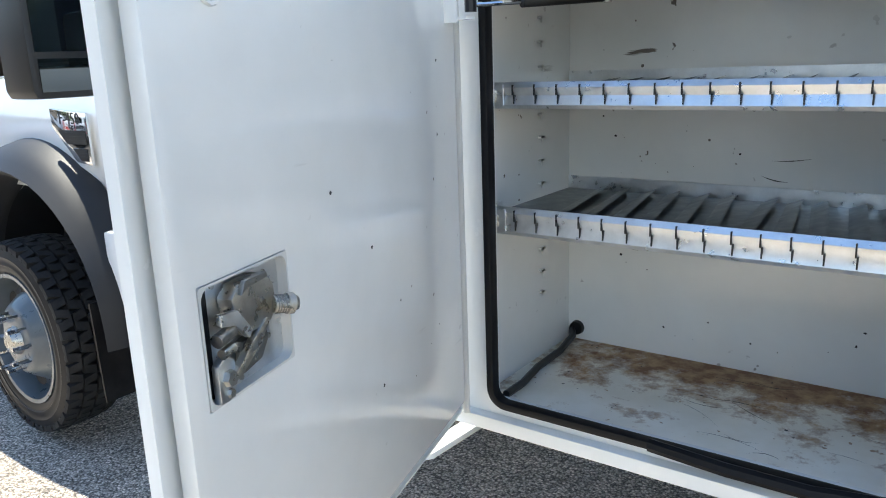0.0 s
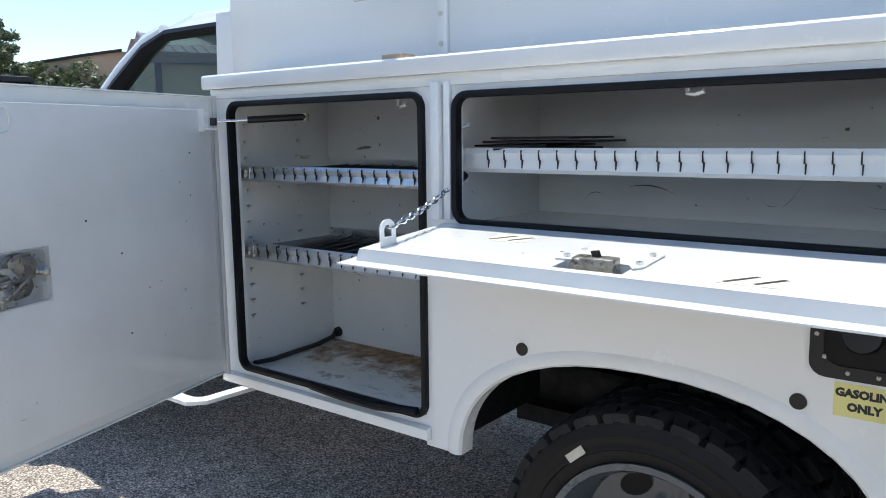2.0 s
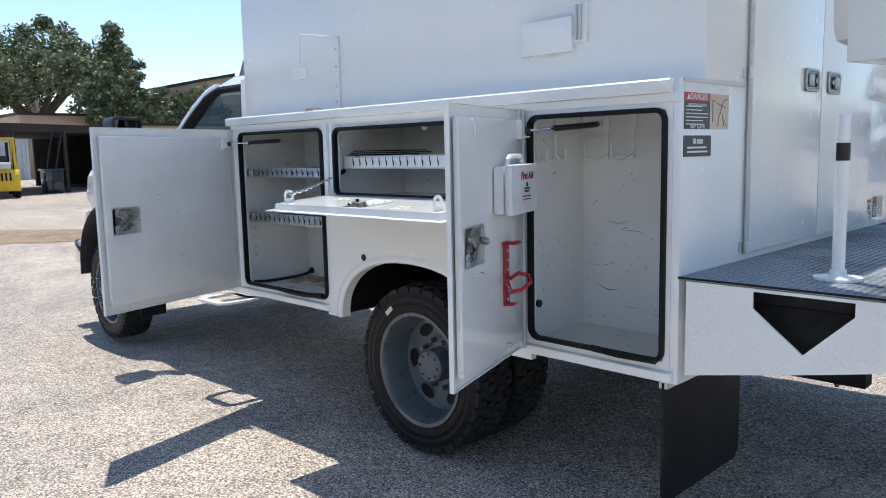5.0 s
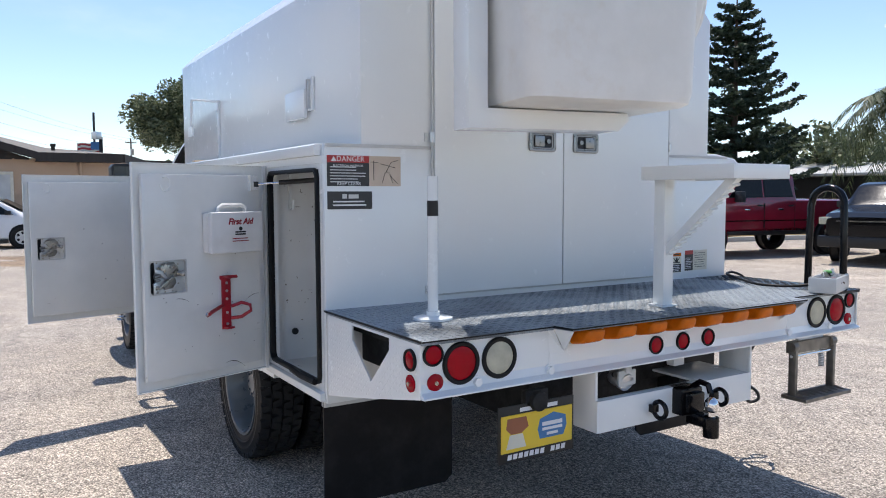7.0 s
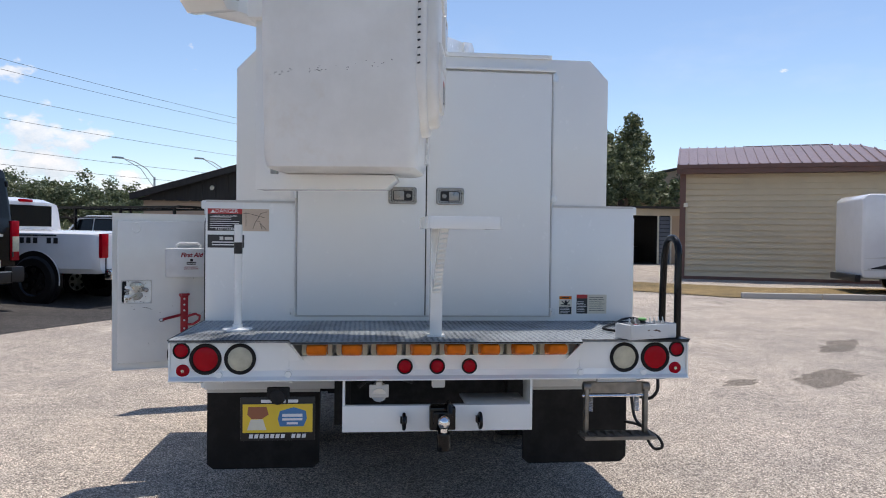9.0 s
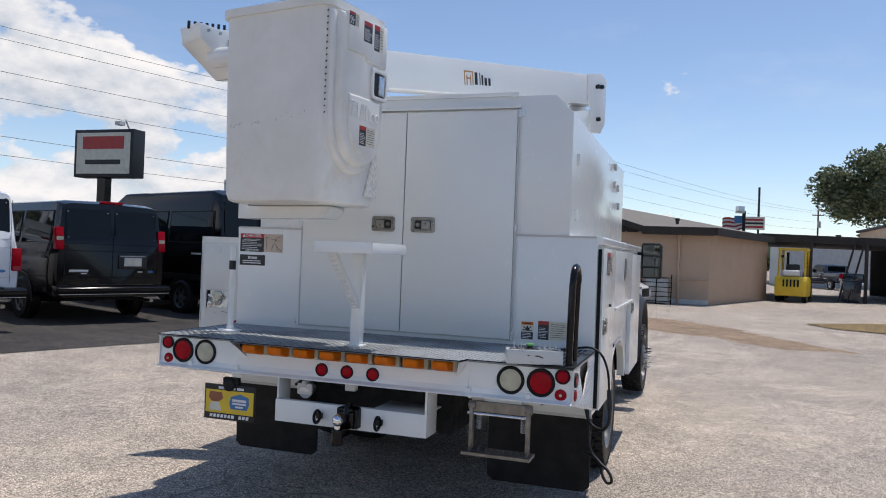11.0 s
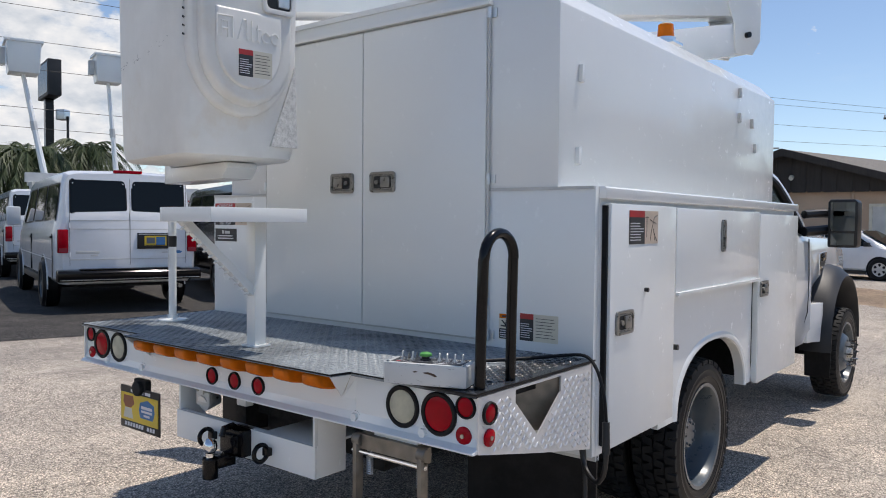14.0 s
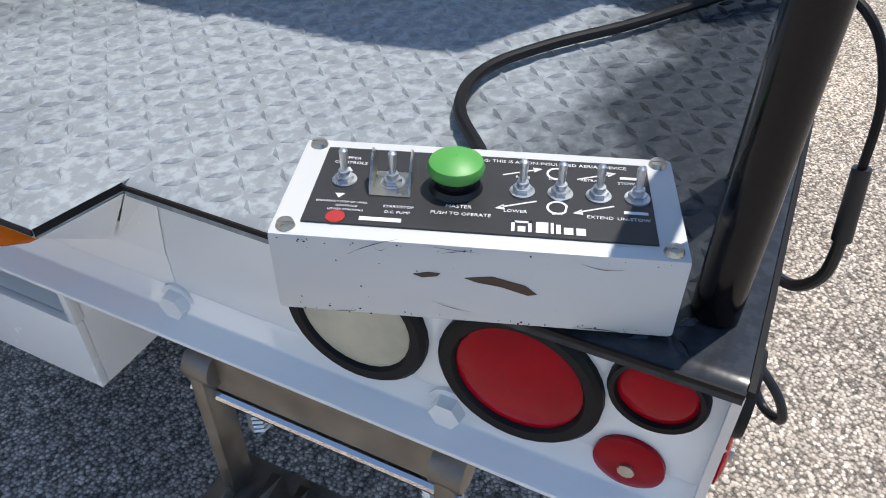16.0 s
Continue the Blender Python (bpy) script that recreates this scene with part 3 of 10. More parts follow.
def blot(x, y, a, b, turn, seed, n=70):
    """Ragged oval outline on the ground."""
    rng = random.Random(seed)
    out = []
    ph = [rng.uniform(0, 6.28) for _ in range(5)]
    for i in range(n):
        t = 2 * math.pi * i / n
        k = 1 + sum(0.20 / (j + 1) * math.sin((2 * j + 2) * t + ph[j]) for j in range(5)) + rng.uniform(-0.07, 0.07)
        u, v = a * k * math.cos(t), b * k * math.sin(t)
        out.append((x + u * math.cos(turn) - v * math.sin(turn), y + u * math.sin(turn) + v * math.cos(turn)))
    return out


STAIN = lot_surface("stained_shell_asphalt", (0.12, 0.11, 0.10), (0.27, 0.245, 0.215), (0.44, 0.40, 0.35))
ground_patch("oil_stain", blot(-3.65, 4.75, 0.62, 0.30, 2.2, 1), 0.003, STAIN, "dark damp stain on the lot", "stain")
ground_patch("oil_stain", blot(-3.40, 3.62, 0.26, 0.13, 2.0, 2), 0.003, STAIN, "small dark stain on the lot", "stain")
ground_patch("oil_stain", blot(-6.2, 6.6, 0.7, 0.25, 2.4, 3), 0.003, STAIN, "dark stain on the lot", "stain")
ground_patch("dirt_patch", blot(-16.2, 0.4, 3.6, 1.5, 0.9, 5), 0.003, DIRT, "reddish dirt washed over the lot", "dirt")
ground_patch("dirt_patch", blot(-13.2, 3.0, 2.2, 0.7, 0.6, 6), 0.004, DIRT, "reddish dirt washed over the lot", "dirt")


def cloud_backdrop():
    """Fair-weather cumulus far off, low over the horizon."""
    n = Nodes("cloud_glow")
    co = n.coord()
    mp = n.add("ShaderNodeMapping")
    mp.inputs["Scale"].default_value = (0.0052, 0.0052, 0.0092)
    n.link(co, mp.inputs[0])

    def billow(lift):
        """Large heaps with ever finer knobs on them."""
        sh = n.add("ShaderNodeVectorMath")
        sh.operation = "ADD"
        n.link(mp.outputs[0], sh.inputs[0])
        sh.inputs[1].default_value = (3.1, 7.4, lift)
        t = n.add("ShaderNodeTexNoise")
        t.inputs["Scale"].default_value, t.inputs["Detail"].default_value, t.inputs["Roughness"].default_value = 1.0, 13, 0.56
        n.link(sh.outputs[0], t.inputs["Vector"])
        return t.outputs["Fac"]

    here, above = billow(0.0), billow(0.16)
    sep = n.add("ShaderNodeSeparateXYZ")
    n.link(co, sep.inputs[0])
    hgt = n.add("ShaderNodeMapRange")
    hgt.inputs[1].default_value, hgt.inputs[2].default_value = 40.0, 420.0
    hgt.inputs[3].default_value, hgt.inputs[4].default_value = 0.085, -0.115
    n.link(sep.outputs[2], hgt.inputs[0])
    side = n.add("ShaderNodeMapRange")
    side.inputs[1].default_value, side.inputs[2].default_value = -950.0, 420.0
    side.inputs[3].default_value, side.inputs[4].default_value = 0.085, -0.17
    n.link(sep.outputs[1], side.inputs[0])
    body = n.math("ADD", here, n.math("ADD", hgt.outputs[0], side.outputs[0]))
    cover = n.ramp(body, [(0.525, (0, 0, 0)), (0.550, (0.72, 0.72, 0.72)), (0.60, (1, 1, 1))])
    wisp = n.ramp(n.noise(0.0035, 6, 0.6, (1, 1, 3.2)), [(0.52, (0, 0, 0)), (0.80, (0.16, 0.16, 0.16))])
    cover = n.mix(1.0, cover, wisp, "LIGHTEN")
    em = n.add("ShaderNodeEmission")
    # sunlit tops and shaded undersides are painted into the emission colour
    lit = n.math("MULTIPLY_ADD", n.math("SUBTRACT", here, above), 2.6, 0.52)
    n.link(n.ramp(lit, [(0.22, (0.50, 0.57, 0.66)), (0.52, (0.76, 0.80, 0.85)), (0.78, (0.97, 0.97, 0.97))]), em.inputs[0])
    em.inputs[1].default_value = 1.0
    tr = n.add("ShaderNodeBsdfTransparent")
    mx = n.add("ShaderNodeMixShader")
    n.link(cover, mx.inputs[0])
    n.link(tr.outputs[0], mx.inputs[1])
    n.link(em.outputs[0], mx.inputs[2])
    n.link(mx.outputs[0], n.out.inputs[0])
    g = G()
    R, seg = 1100.0, 64
    vs, fs = [], []
    for k, z in enumerate((-5, 100, 250, 420)):
        for i in range(seg):
            t = 2 * math.pi * i / seg
            vs.append((R * math.cos(t), R * math.sin(t), z))
    for k in range(3):
        fs += [(k * seg + i, k * seg + (i + 1) % seg, (k + 1) * seg + (i + 1) % seg, (k + 1) * seg + i) for i in range(seg)]
    g.add(vs, fs)
    ob = part("cloud_backdrop", g, n.mat)
    tagged(ob, "distant white cumulus clouds low over the horizon", "clouds", kind="structure")


cloud_backdrop()

# ---- the bucket truck ----
truck = thing("bucket_truck", "white utility bucket truck with open side compartments and rear deck", "truck")
XR = -0.03       # rear face of the service body
XF = -2.90       # its front
YB = 1.19        # half width of the service body
XB = 0.705       # rear face of the bumper
XO = 0.738       # outer edge of its lips


def mir(g):
    """The same shape on the truck's other side."""
    h = G()
    h.v = [(x, -y, z) for x, y, z in g.v]
    h.f = [tuple(reversed(q)) for q in g.f]
    return h


def arch_line(cx, z0, a, b, n=22, e=2.25):
    pts = []
    for i in range(n + 1):
        t = math.pi * i / n
        c, s = math.cos(t), math.sin(t)
        pts.append((cx + a * math.copysign(abs(c) ** (2 / e), c), z0 + b * s ** (2 / e)))
    return pts


ARCH_X, ARCH_Z = -1.38, 0.60


def side_skin(flip):
    """Outer skin of the body: header, posts, sills and the panel over the wheel arch."""
    y0, y1 = -YB, -YB + 0.03
    line = arch_line(ARCH_X, ARCH_Z, 0.503, 0.32)
    n = len(line)
    arch = G()
    for yy in (y0, y1):
        arch.add([(x, yy, z) for x, z in line] + [(x, yy, 1.232) for x, z in line], [(i, i + 1, n + i + 1, n + i) for i in range(n - 1)])
    pieces = [("skin_header", G().box(XF, y0, 1.553, XR - 0.0305, y1, 1.605)), ("skin_post", G().box(XF, y0, 0.625, -2.80, y1, 1.553)), ("skin_post", G().box(-2.002, y0, 0.60, -1.893, y1, 1.553)),
              ("skin_post", G().box(-0.777, y0, 0.60, -0.657, y1, 1.553)), ("skin_post", G().box(-0.086, y0, 0.625, XR - 0.0305, y1, 1.553)), ("skin_sill", G().box(-2.80, y0, 0.625, -2.002, y1, 0.685)),
              ("skin_sill", G().box(-0.657, y0, 0.625, -0.086, y1, 0.697)), ("arch_panel", arch), ("arch_end", G().box(-0.877, y0, 0.60, -0.777, y1, 1.232)), ("arch_end", G().box(-1.893, y0, 0.60, -1.883, y1, 1.232))]
    for name, g in pieces:
        part(name, mir(g) if flip else g, WHITE, truck, "white steel side skin", smooth=20)


side_skin(False)
side_skin(True)

# rolled lips of the wheel arches
for s in (-1, 1):
    g = G()
    pr = [(0.003, 0.0), (0.010, 0.008), (0.013, 0.026), (0.009, 0.052), (0.0, 0.075)]
    rings = []
    outl = arch_line(ARCH_X, ARCH_Z, 0.503, 0.32, 30)
    outb = arch_line(ARCH_X, ARCH_Z, 0.557, 0.362, 30)
    for (xa, za), (xb, zb) in zip(outl, outb):
        rings.append([(xa + (xb - xa) * w / 0.075, s * (YB - 0.004 + d), za + (zb - za) * w / 0.075) for d, w in pr] + [(xa, s * (YB - 0.05), za)])
    g.loft(rings)
    part("arch_lip", g, WHITE, truck, "rolled white lip round the wheel arch")


def compartment(x0, x1, yb, z0, z1, floor_mat):
    """A steel locker, open towards the truck's left."""
    t, yf = 0.004, -YB + 0.03
    for name, g in (("locker_side", G().box(x0 - t, yf, z0, x0, yb + t, z1)), ("locker_side", G().box(x1, yf, z0, x1 + t, yb + t, z1)),
                    ("locker_back", G().box(x0, yb, z0, x1, yb + t, z1)), ("locker_ceiling", G().box(x0 - t, yf, z1, x1 + t, yb + t, z1 + t))):
        part(name, g, WHITE_IN, truck, "scratched white enamel locker lining", smooth=0)
    f = G().box(x0 - t, yf, z0 - 0.006, x1 + t, yb + t, z0)
    part("locker_floor", f, floor_mat, truck, "rust-stained white locker floor" if floor_mat is RUSTFLOOR else "", smooth=0)


compartment(-2.862, -1.962, -0.70, 0.66, 1.595, RUSTFLOOR)
compartment(-1.950, -0.735, -0.675, 1.212, 1.595, WHITE_IN)
compartment(-0.725, -0.045, -0.74, 0.664, 1.595, DIRTFLOOR)
face = lambda x, y, z: Matrix.Translation((x, y, z)) @ Matrix.Rotation(radians(90), 4, "X")
scratches(truck, face(-0.40, -0.7412, 1.12), 0.55, 0.20, 16, 3, 0.6)
scratches(truck, face(-0.40, -0.7412, 0.86), 0.60, 0.34, 60, 4, 0.12)
scratches(truck, face(-0.40, -0.7412, 1.28), 0.55, 0.30, 22, 5, 0.2)
scratches(truck, face(-2.40, -0.7012, 0.86), 0.80, 0.34, 26, 6, 0.15)
scratches(truck, face(-2.40, -0.7012, 1.22), 0.80, 0.22, 10, 7, 0.3)
scratches(truck, face(-1.35, -0.6762, 1.30), 1.0, 0.14, 12, 8, 0.5)
scratches(truck, Matrix.Translation((-2.4, -0.93, 0.6606)), 0.8, 0.4, 50, 9, 0.15)
scratches(truck, Matrix.Translation((-0.4, -0.93, 0.6646)), 0.6, 0.34, 40, 10, 0.2)

# core of the body between the lockers, wheel wells and floor pan
g = G()
g.box(-2.88, -0.66, 0.72, -0.06, 0.66, 1.60)
part("cargo_core", g, CHASSIS, truck, smooth=0)
g = G().box(-2.86, 0.66, 0.62, -2.03, 1.155, 1.60).box(-0.70, 0.66, 0.62, -0.06, 1.155, 1.60).box(-2.03, 0.66, 1.20, -0.70, 1.155, 1.60)
part("locker_block", g, CHASSIS, truck, smooth=0)

# drip lid over the side lockers
for s in (-1, 1):
    g = G()
    g.prism([(s * 1.00, 1.605), (s * 1.216, 1.605), (s * 1.219, 1.612), (s * 1.219, 1.645), (s * 1.212, 1.651), (s * 1.00, 1.651)], "x", XF - 0.008, XR - 0.031)
    part("locker_lid", g, WHITE, truck, "white steel lid over the lockers", 0.003)
# rear wall below the cap
g = G().box(XR - 0.03, -YB, 0.625, XR, YB, 1.651)
part("rear_wall", g, WHITE, truck, "", 0.002)
for ya, yb2 in ((-1.185, -0.71), (0.71, 1.185)):
    part("seam_cover", G().box(XR, ya, 1.640, XR + 0.006, yb2, 1.652), GREYPAINT, truck)
# front wall and nose of the body
part("front_wall", G().box(XF, -YB + 0.031, 0.625, XF + 0.03, YB - 0.031, 1.604), WHITE, truck)

# ---- the enclosed cap ----
cap_prof = [(-1.03, 1.651), (-1.03, 2.362), (-0.925, 2.472), (0.925, 2.472), (1.03, 2.362), (1.03, 1.651)]
g = G().prism(cap_prof, "x", -2.985, XR)
part("cap", g, WHITE, truck, "tall white steel cap with bevelled shoulders", 0.006)
g = G().box(XR - 0.3, -0.70, 2.468, XR + 0.012, 0.70, 2.492).box(XR, -0.72, 2.395, XR + 0.035, 0.72, 2.412)
part("rain_gutter", g, WHITE, truck, "", 0.003)
g = G().box(-1.5, -0.25, 2.472, -0.4, 0.35, 2.502)
part("roof_hatch", g, WHITE, truck, "", 0.008)


def paddle_latch(parent, m, w=0.128, h=0.092):
    """Chromed flush paddle latch in a dished plate."""
    root = part("latch_plate", G().ring(rrect(-w / 2, -h / 2, w / 2, h / 2, 0.014), rrect(-w / 2 + 0.012, -h / 2 + 0.012, w / 2 - 0.012, h / 2 - 0.012, 0.01), "z", 0.0, 0.007),
                PEWTER, parent, "dull plated paddle latch", 0.002)
    root.matrix_basis = m
    return root


def add_latch(m, flip=1):
    p = paddle_latch(truck, m @ Matrix.Diagonal((1.22, 1.03, 1.3, 1)))
    part("dish", G().box(-0.053, -0.035, 0.0005, 0.053, 0.035, 0.002), FLARE, p)
    part("dish_rim", G().ring(rrect(-0.050, -0.033, 0.050, 0.033, 0.010), rrect(-0.044, -0.027, 0.044, 0.027, 0.008), "z", 0.002, 0.0055), PEWTER, p, "", 0.001)
    part("paddle", G().prism([(-0.006 * flip, -0.024), (0.040 * flip, -0.024), (0.040 * flip, 0.024), (-0.006 * flip, 0.024)], "z", 0.002, 0.010), PEWTER, p, "", 0.003)
    part("lock_barrel", G().cyl((-0.026 * flip, 0, 0.001), (-0.026 * flip, 0, 0.010), 0.011, 0.010, 14), PEWTER, p)


# rear barn doors
for s in (-1, 1):
    a, b = sorted((s * 0.003, s * 0.700))
    door = part("rear_door", G().box(XR + 0.001, a, 1.03, XR + 0.022, b, 2.385), WHITE, truck, "tall white steel rear door", 0.004)
    for z in (1.05, 1.69, 2.365):
        part("hinge", G().cyl((XR + 0.018, s * 0.712, z - 0.022), (XR + 0.018, s * 0.712, z + 0.022), 0.010, seg=10).box(XR + 0.001, s * 0.700, z - 0.018, XR + 0.008, s * 0.740, z + 0.018), GALV, door)
    part("hinge_rod", G().cyl((XR + 0.012, s * 0.708, 1.03), (XR + 0.012, s * 0.708, 2.385), 0.006, seg=8), GREYPAINT, door)
    add_latch(on_face((XR + 0.0225, s * 0.131, 1.692), (0, s, 0), (0, 0, s)), 1)
part("door_seam", G().box(XR + 0.001, -0.0025, 1.03, XR + 0.006, 0.0025, 2.385), SEAL, truck)
part("door_sill_seal", G().box(XR + 0.001, -0.71, 1.022, XR + 0.008, 0.71, 1.028), GREYPAINT, truck)


# ---- doors on the right, closed ----
def closed_door(x0, x1, z0, z1, name="locker_door"):
    d = part(name, G().box(x0, YB + 0.001, z0, x1, YB + 0.032, z1), WHITE, truck, "closed white steel locker door", 0.005)
    return d


d = closed_door(-0.745, -0.100, 0.648, 1.588)
part("hinge", G().cyl((-0.752, YB + 0.012, 0.66), (-0.752, YB + 0.012, 1.58), 0.007, seg=8), GREYPAINT, d)
closed_door(-2.018, -0.760, 1.205, 1.584, "flap_door")
d = closed_door(-2.89, -2.032, 0.590, 1.575)
part("hinge", G().cyl((-2.896, YB + 0.012, 0.60), (-2.896, YB + 0.012, 1.57), 0.007, seg=8), GREYPAINT, d)
part("door_jamb", G().box(-2.0315, YB, 0.60, -2.0185, YB + 0.029, 1.575), WHITE, truck)
part("drip_rail", G().prism([(YB + 0.03, 1.188), (YB + 0.046, 1.190), (YB + 0.046, 1.204), (YB + 0.03, 1.206)], "x", -2.02, -0.758), WHITE, truck)
part("door_edge_seal", G().box(-0.098, YB - 0.05, 0.66, -0.086, YB + 0.020, 1.58), SEAL, truck, "black rubber seal strip")
for x, z, vert in ((-0.222, 1.125, 1), (-1.380, 1.455, 0), (-2.120, 1.138, 1)):
    m = on_face((x, YB + 0.0325, z), (-1, 0, 0), (0, 0, 1)) if vert else on_face((x, YB + 0.0325, z), (0, 0, 1), (1, 0, 0)) @ Matrix.Diagonal((1.05, 0.62, 1, 1))
    add_latch(m, 1)
part("bumper_stop", G().cyl((-0.79, YB - 0.01, 0.955), (-0.79, YB + 0.035, 0.955), 0.013, seg=12), BLACK, truck)
part("nut", G().cyl((-0.42, YB + 0.032, 1.24), (-0.42, YB + 0.048, 1.24), 0.009, seg=8), BLACK, truck)


# ---- open doors on the left ----
def door_latch(parent, x, z, w=0.168, h=0.138):
    """Inside of a slam latch: recessed plate with levers and a striker."""
    box = part("latch_recess", G().ring(rrect(x - w / 2, z - h / 2, x + w / 2, z + h / 2, 0.004), rrect(x - w / 2 + 0.003, z - h / 2 + 0.003, x + w / 2 - 0.003, z + h / 2 - 0.003, 0.014), "y", 0.008, 0.0265), GREYPAINT, parent, "recessed slam latch")
    part("back_plate", G().box(x - w / 2, 0.004, z - h / 2, x + w / 2, 0.012, z + h / 2), GALV, box)
    part("dark_slot", G().box(x + 0.056, 0.012, z - h / 2 + 0.004, x + w / 2 - 0.004, 0.0126, z + h / 2 - 0.006), SEAL, box)
    part("cover", G().prism([(x + 0.034, z + 0.006), (x + 0.040, z + 0.044), (x + 0.024, z + 0.058), (x - 0.024, z + 0.058), (x - 0.040, z + 0.042), (x - 0.044, z + 0.012), (x - 0.030, z - 0.002), (x + 0.020, z - 0.004)], "y", 0.012, 0.034), STEEL, box, "dull steel latch cover", 0.004)
    part("cover_lip", G().prism([(x + 0.030, z + 0.046), (x + 0.022, z + 0.061), (x - 0.020, z + 0.061), (x - 0.022, z + 0.054), (x + 0.018, z + 0.052)], "y", 0.030, 0.040), PEWTER, box, "", 0.002)
    part("arm", G().prism([(x + 0.066, z + 0.022), (x + 0.066, z + 0.036), (x + 0.036, z + 0.032), (x + 0.012, z + 0.002), (x + 0.020, z - 0.006), (x + 0.042, z + 0.016)], "y", 0.030, 0.038), GALV, box, "", 0.002)
    part("arm_roller", G().cyl((x + 0.040, 0.030, z + 0.010), (x + 0.068, 0.030, z + 0.006), 0.008, seg=12), PEWTER, box)
    part("arm_roller", G().cyl((x + 0.044, 0.032, z - 0.008), (x + 0.064, 0.032, z - 0.010), 0.006, seg=12), STEEL, box)
    part("lever", G().prism([(x + 0.050, z - 0.040), (x + 0.042, z - 0.048), (x - 0.006, z - 0.020), (x - 0.026, z + 0.002), (x - 0.018, z + 0.006), (x + 0.012, z - 0.012)], "y", 0.026, 0.036), STEEL, box, "", 0.003)
    part("lower_cover", G().prism([(x + 0.018, z - 0.052), (x - 0.020, z - 0.046), (x - 0.036, z - 0.026), (x - 0.032, z - 0.006), (x + 0.016, z - 0.014)], "y", 0.012, 0.024), PEWTER, box, "", 0.003)
    part("pivot_plate", G().prism([(x + 0.070, z - 0.066), (x + 0.052, z - 0.068), (x + 0.036, z - 0.050), (x + 0.040, z - 0.024), (x + 0.056, z - 0.014), (x + 0.070, z - 0.022)], "y", 0.020, 0.030), GALV, box, "", 0.003)
    part("pivot_bolt", G().cyl((x + 0.055, 0.030, z - 0.040), (x + 0.055, 0.037, z - 0.040), 0.010, 0.009, 6), STEEL, box)
    part("pivot_bolt", G().cyl((x + 0.054, 0.030, z - 0.058), (x + 0.054, 0.034, z - 0.058), 0.006, 0.005, 6), STEEL, box)
    part("striker", G().lathe([(0.0005, 0.0), (0.0105, 0.0), (0.0105, 0.016), (0.013, 0.018), (0.013, 0.026), (0.010, 0.028), (0.009, 0.032), (0.0005, 0.034)], (x - 0.034, 0.034, z + 0.016), (-0.86, 0.48, -0.16), 16, False), STEEL, box, "threaded striker bolt")
    for k in range(5):
        part("thread", G().lathe([(0.0105, 0.0), (0.0118, 0.001), (0.0105, 0.002)], Vector((x - 0.034, 0.034, z + 0.016)) + Vector((-0.86, 0.48, -0.16)).normalized() * (0.003 + 0.0034 * k), (-0.86, 0.48, -0.16), 12, False), PEWTER, box)
    for dx, dz in ((0.046, 0.060), (0.0, 0.0655), (-0.050, 0.050), (-0.050, -0.030), (0.010, -0.060)):
        part("rivet", G().cyl((x + dx, 0.012, z + dz), (x + dx, 0.0145, z + dz), 0.0035, seg=8), STEEL, box)


def open_door(hx, hy, z0, w, h, angle, lat):
    """A locker door swung out on its front edge; its inner pan faces the rear."""
    d = part("locker_door", G().box(0, -0.012, 0, w, -0.008, h), WHITE, truck, "white steel locker door standing open")
    d.matrix_basis = pose(hx, hy, z0, 0, 0, -angle)
    rim = G().ring([(0, 0), (w, 0), (w, h), (0, h)], [(0.004, 0.004), (w - 0.004, 0.004), (w - 0.004, h - 0.004), (0.004, h - 0.004)], "y", -0.008, 0.004)
    part("skin_edge", rim, WHITE, d)
    b = 0.045
    pan = G()
    o, i2 = [(b, b), (w - b * 0.6, b), (w - b * 0.6, h - b), (b, h - b)], None
    lx, lz, lw, lh = w - lat, h * 0.500, 0.168, 0.138
    hole = [(lx - lw / 2, lz - lh / 2), (lx + lw / 2, lz - lh / 2), (lx + lw / 2, lz + lh / 2), (lx - lw / 2, lz + lh / 2)]
    pan.ring(o, hole, "y", 0.003, 0.026)
    part("inner_pan", pan, WHITE_IN, d, "scratched white inner pan", 0.004, 25)
    door_latch(d, lx, lz)
    k = G().cyl((0.004, 0.014, 0.0), (0.004, 0.014, h), 0.008, seg=8)
    part("hinge", k, GREYPAINT, d)
    rr = [(w - 0.13 + 0.022 * math.cos(t), h - 0.085 + 0.030 * math.sin(t)) for t in [radians(60 + 300 * i / 14) for i in range(15)]]
    part("pull_loop", G().tube([(x, 0.027, z) for x, z in rr], 0.0035, 6), WHITE, d)
    return d


door_front = open_door(-2.868, -1.212, 0.652, 0.908, 0.932, 75, 0.145)
scratches(door_front, Matrix.Translation((0.45, 0.0266, 0.46)) @ Matrix.Rotation(radians(90), 4, "X"), 0.75, 0.8, 12, 14, 0.0)
door_rear = open_door(-0.690, -1.212, 0.650, 0.638, 0.934, 71, 0.134)


scratches(door_rear, Matrix.Translation((0.32, 0.0266, 0.22)) @ Matrix.Rotation(radians(90), 4, "X"), 0.5, 0.35, 16, 12, 0.12)


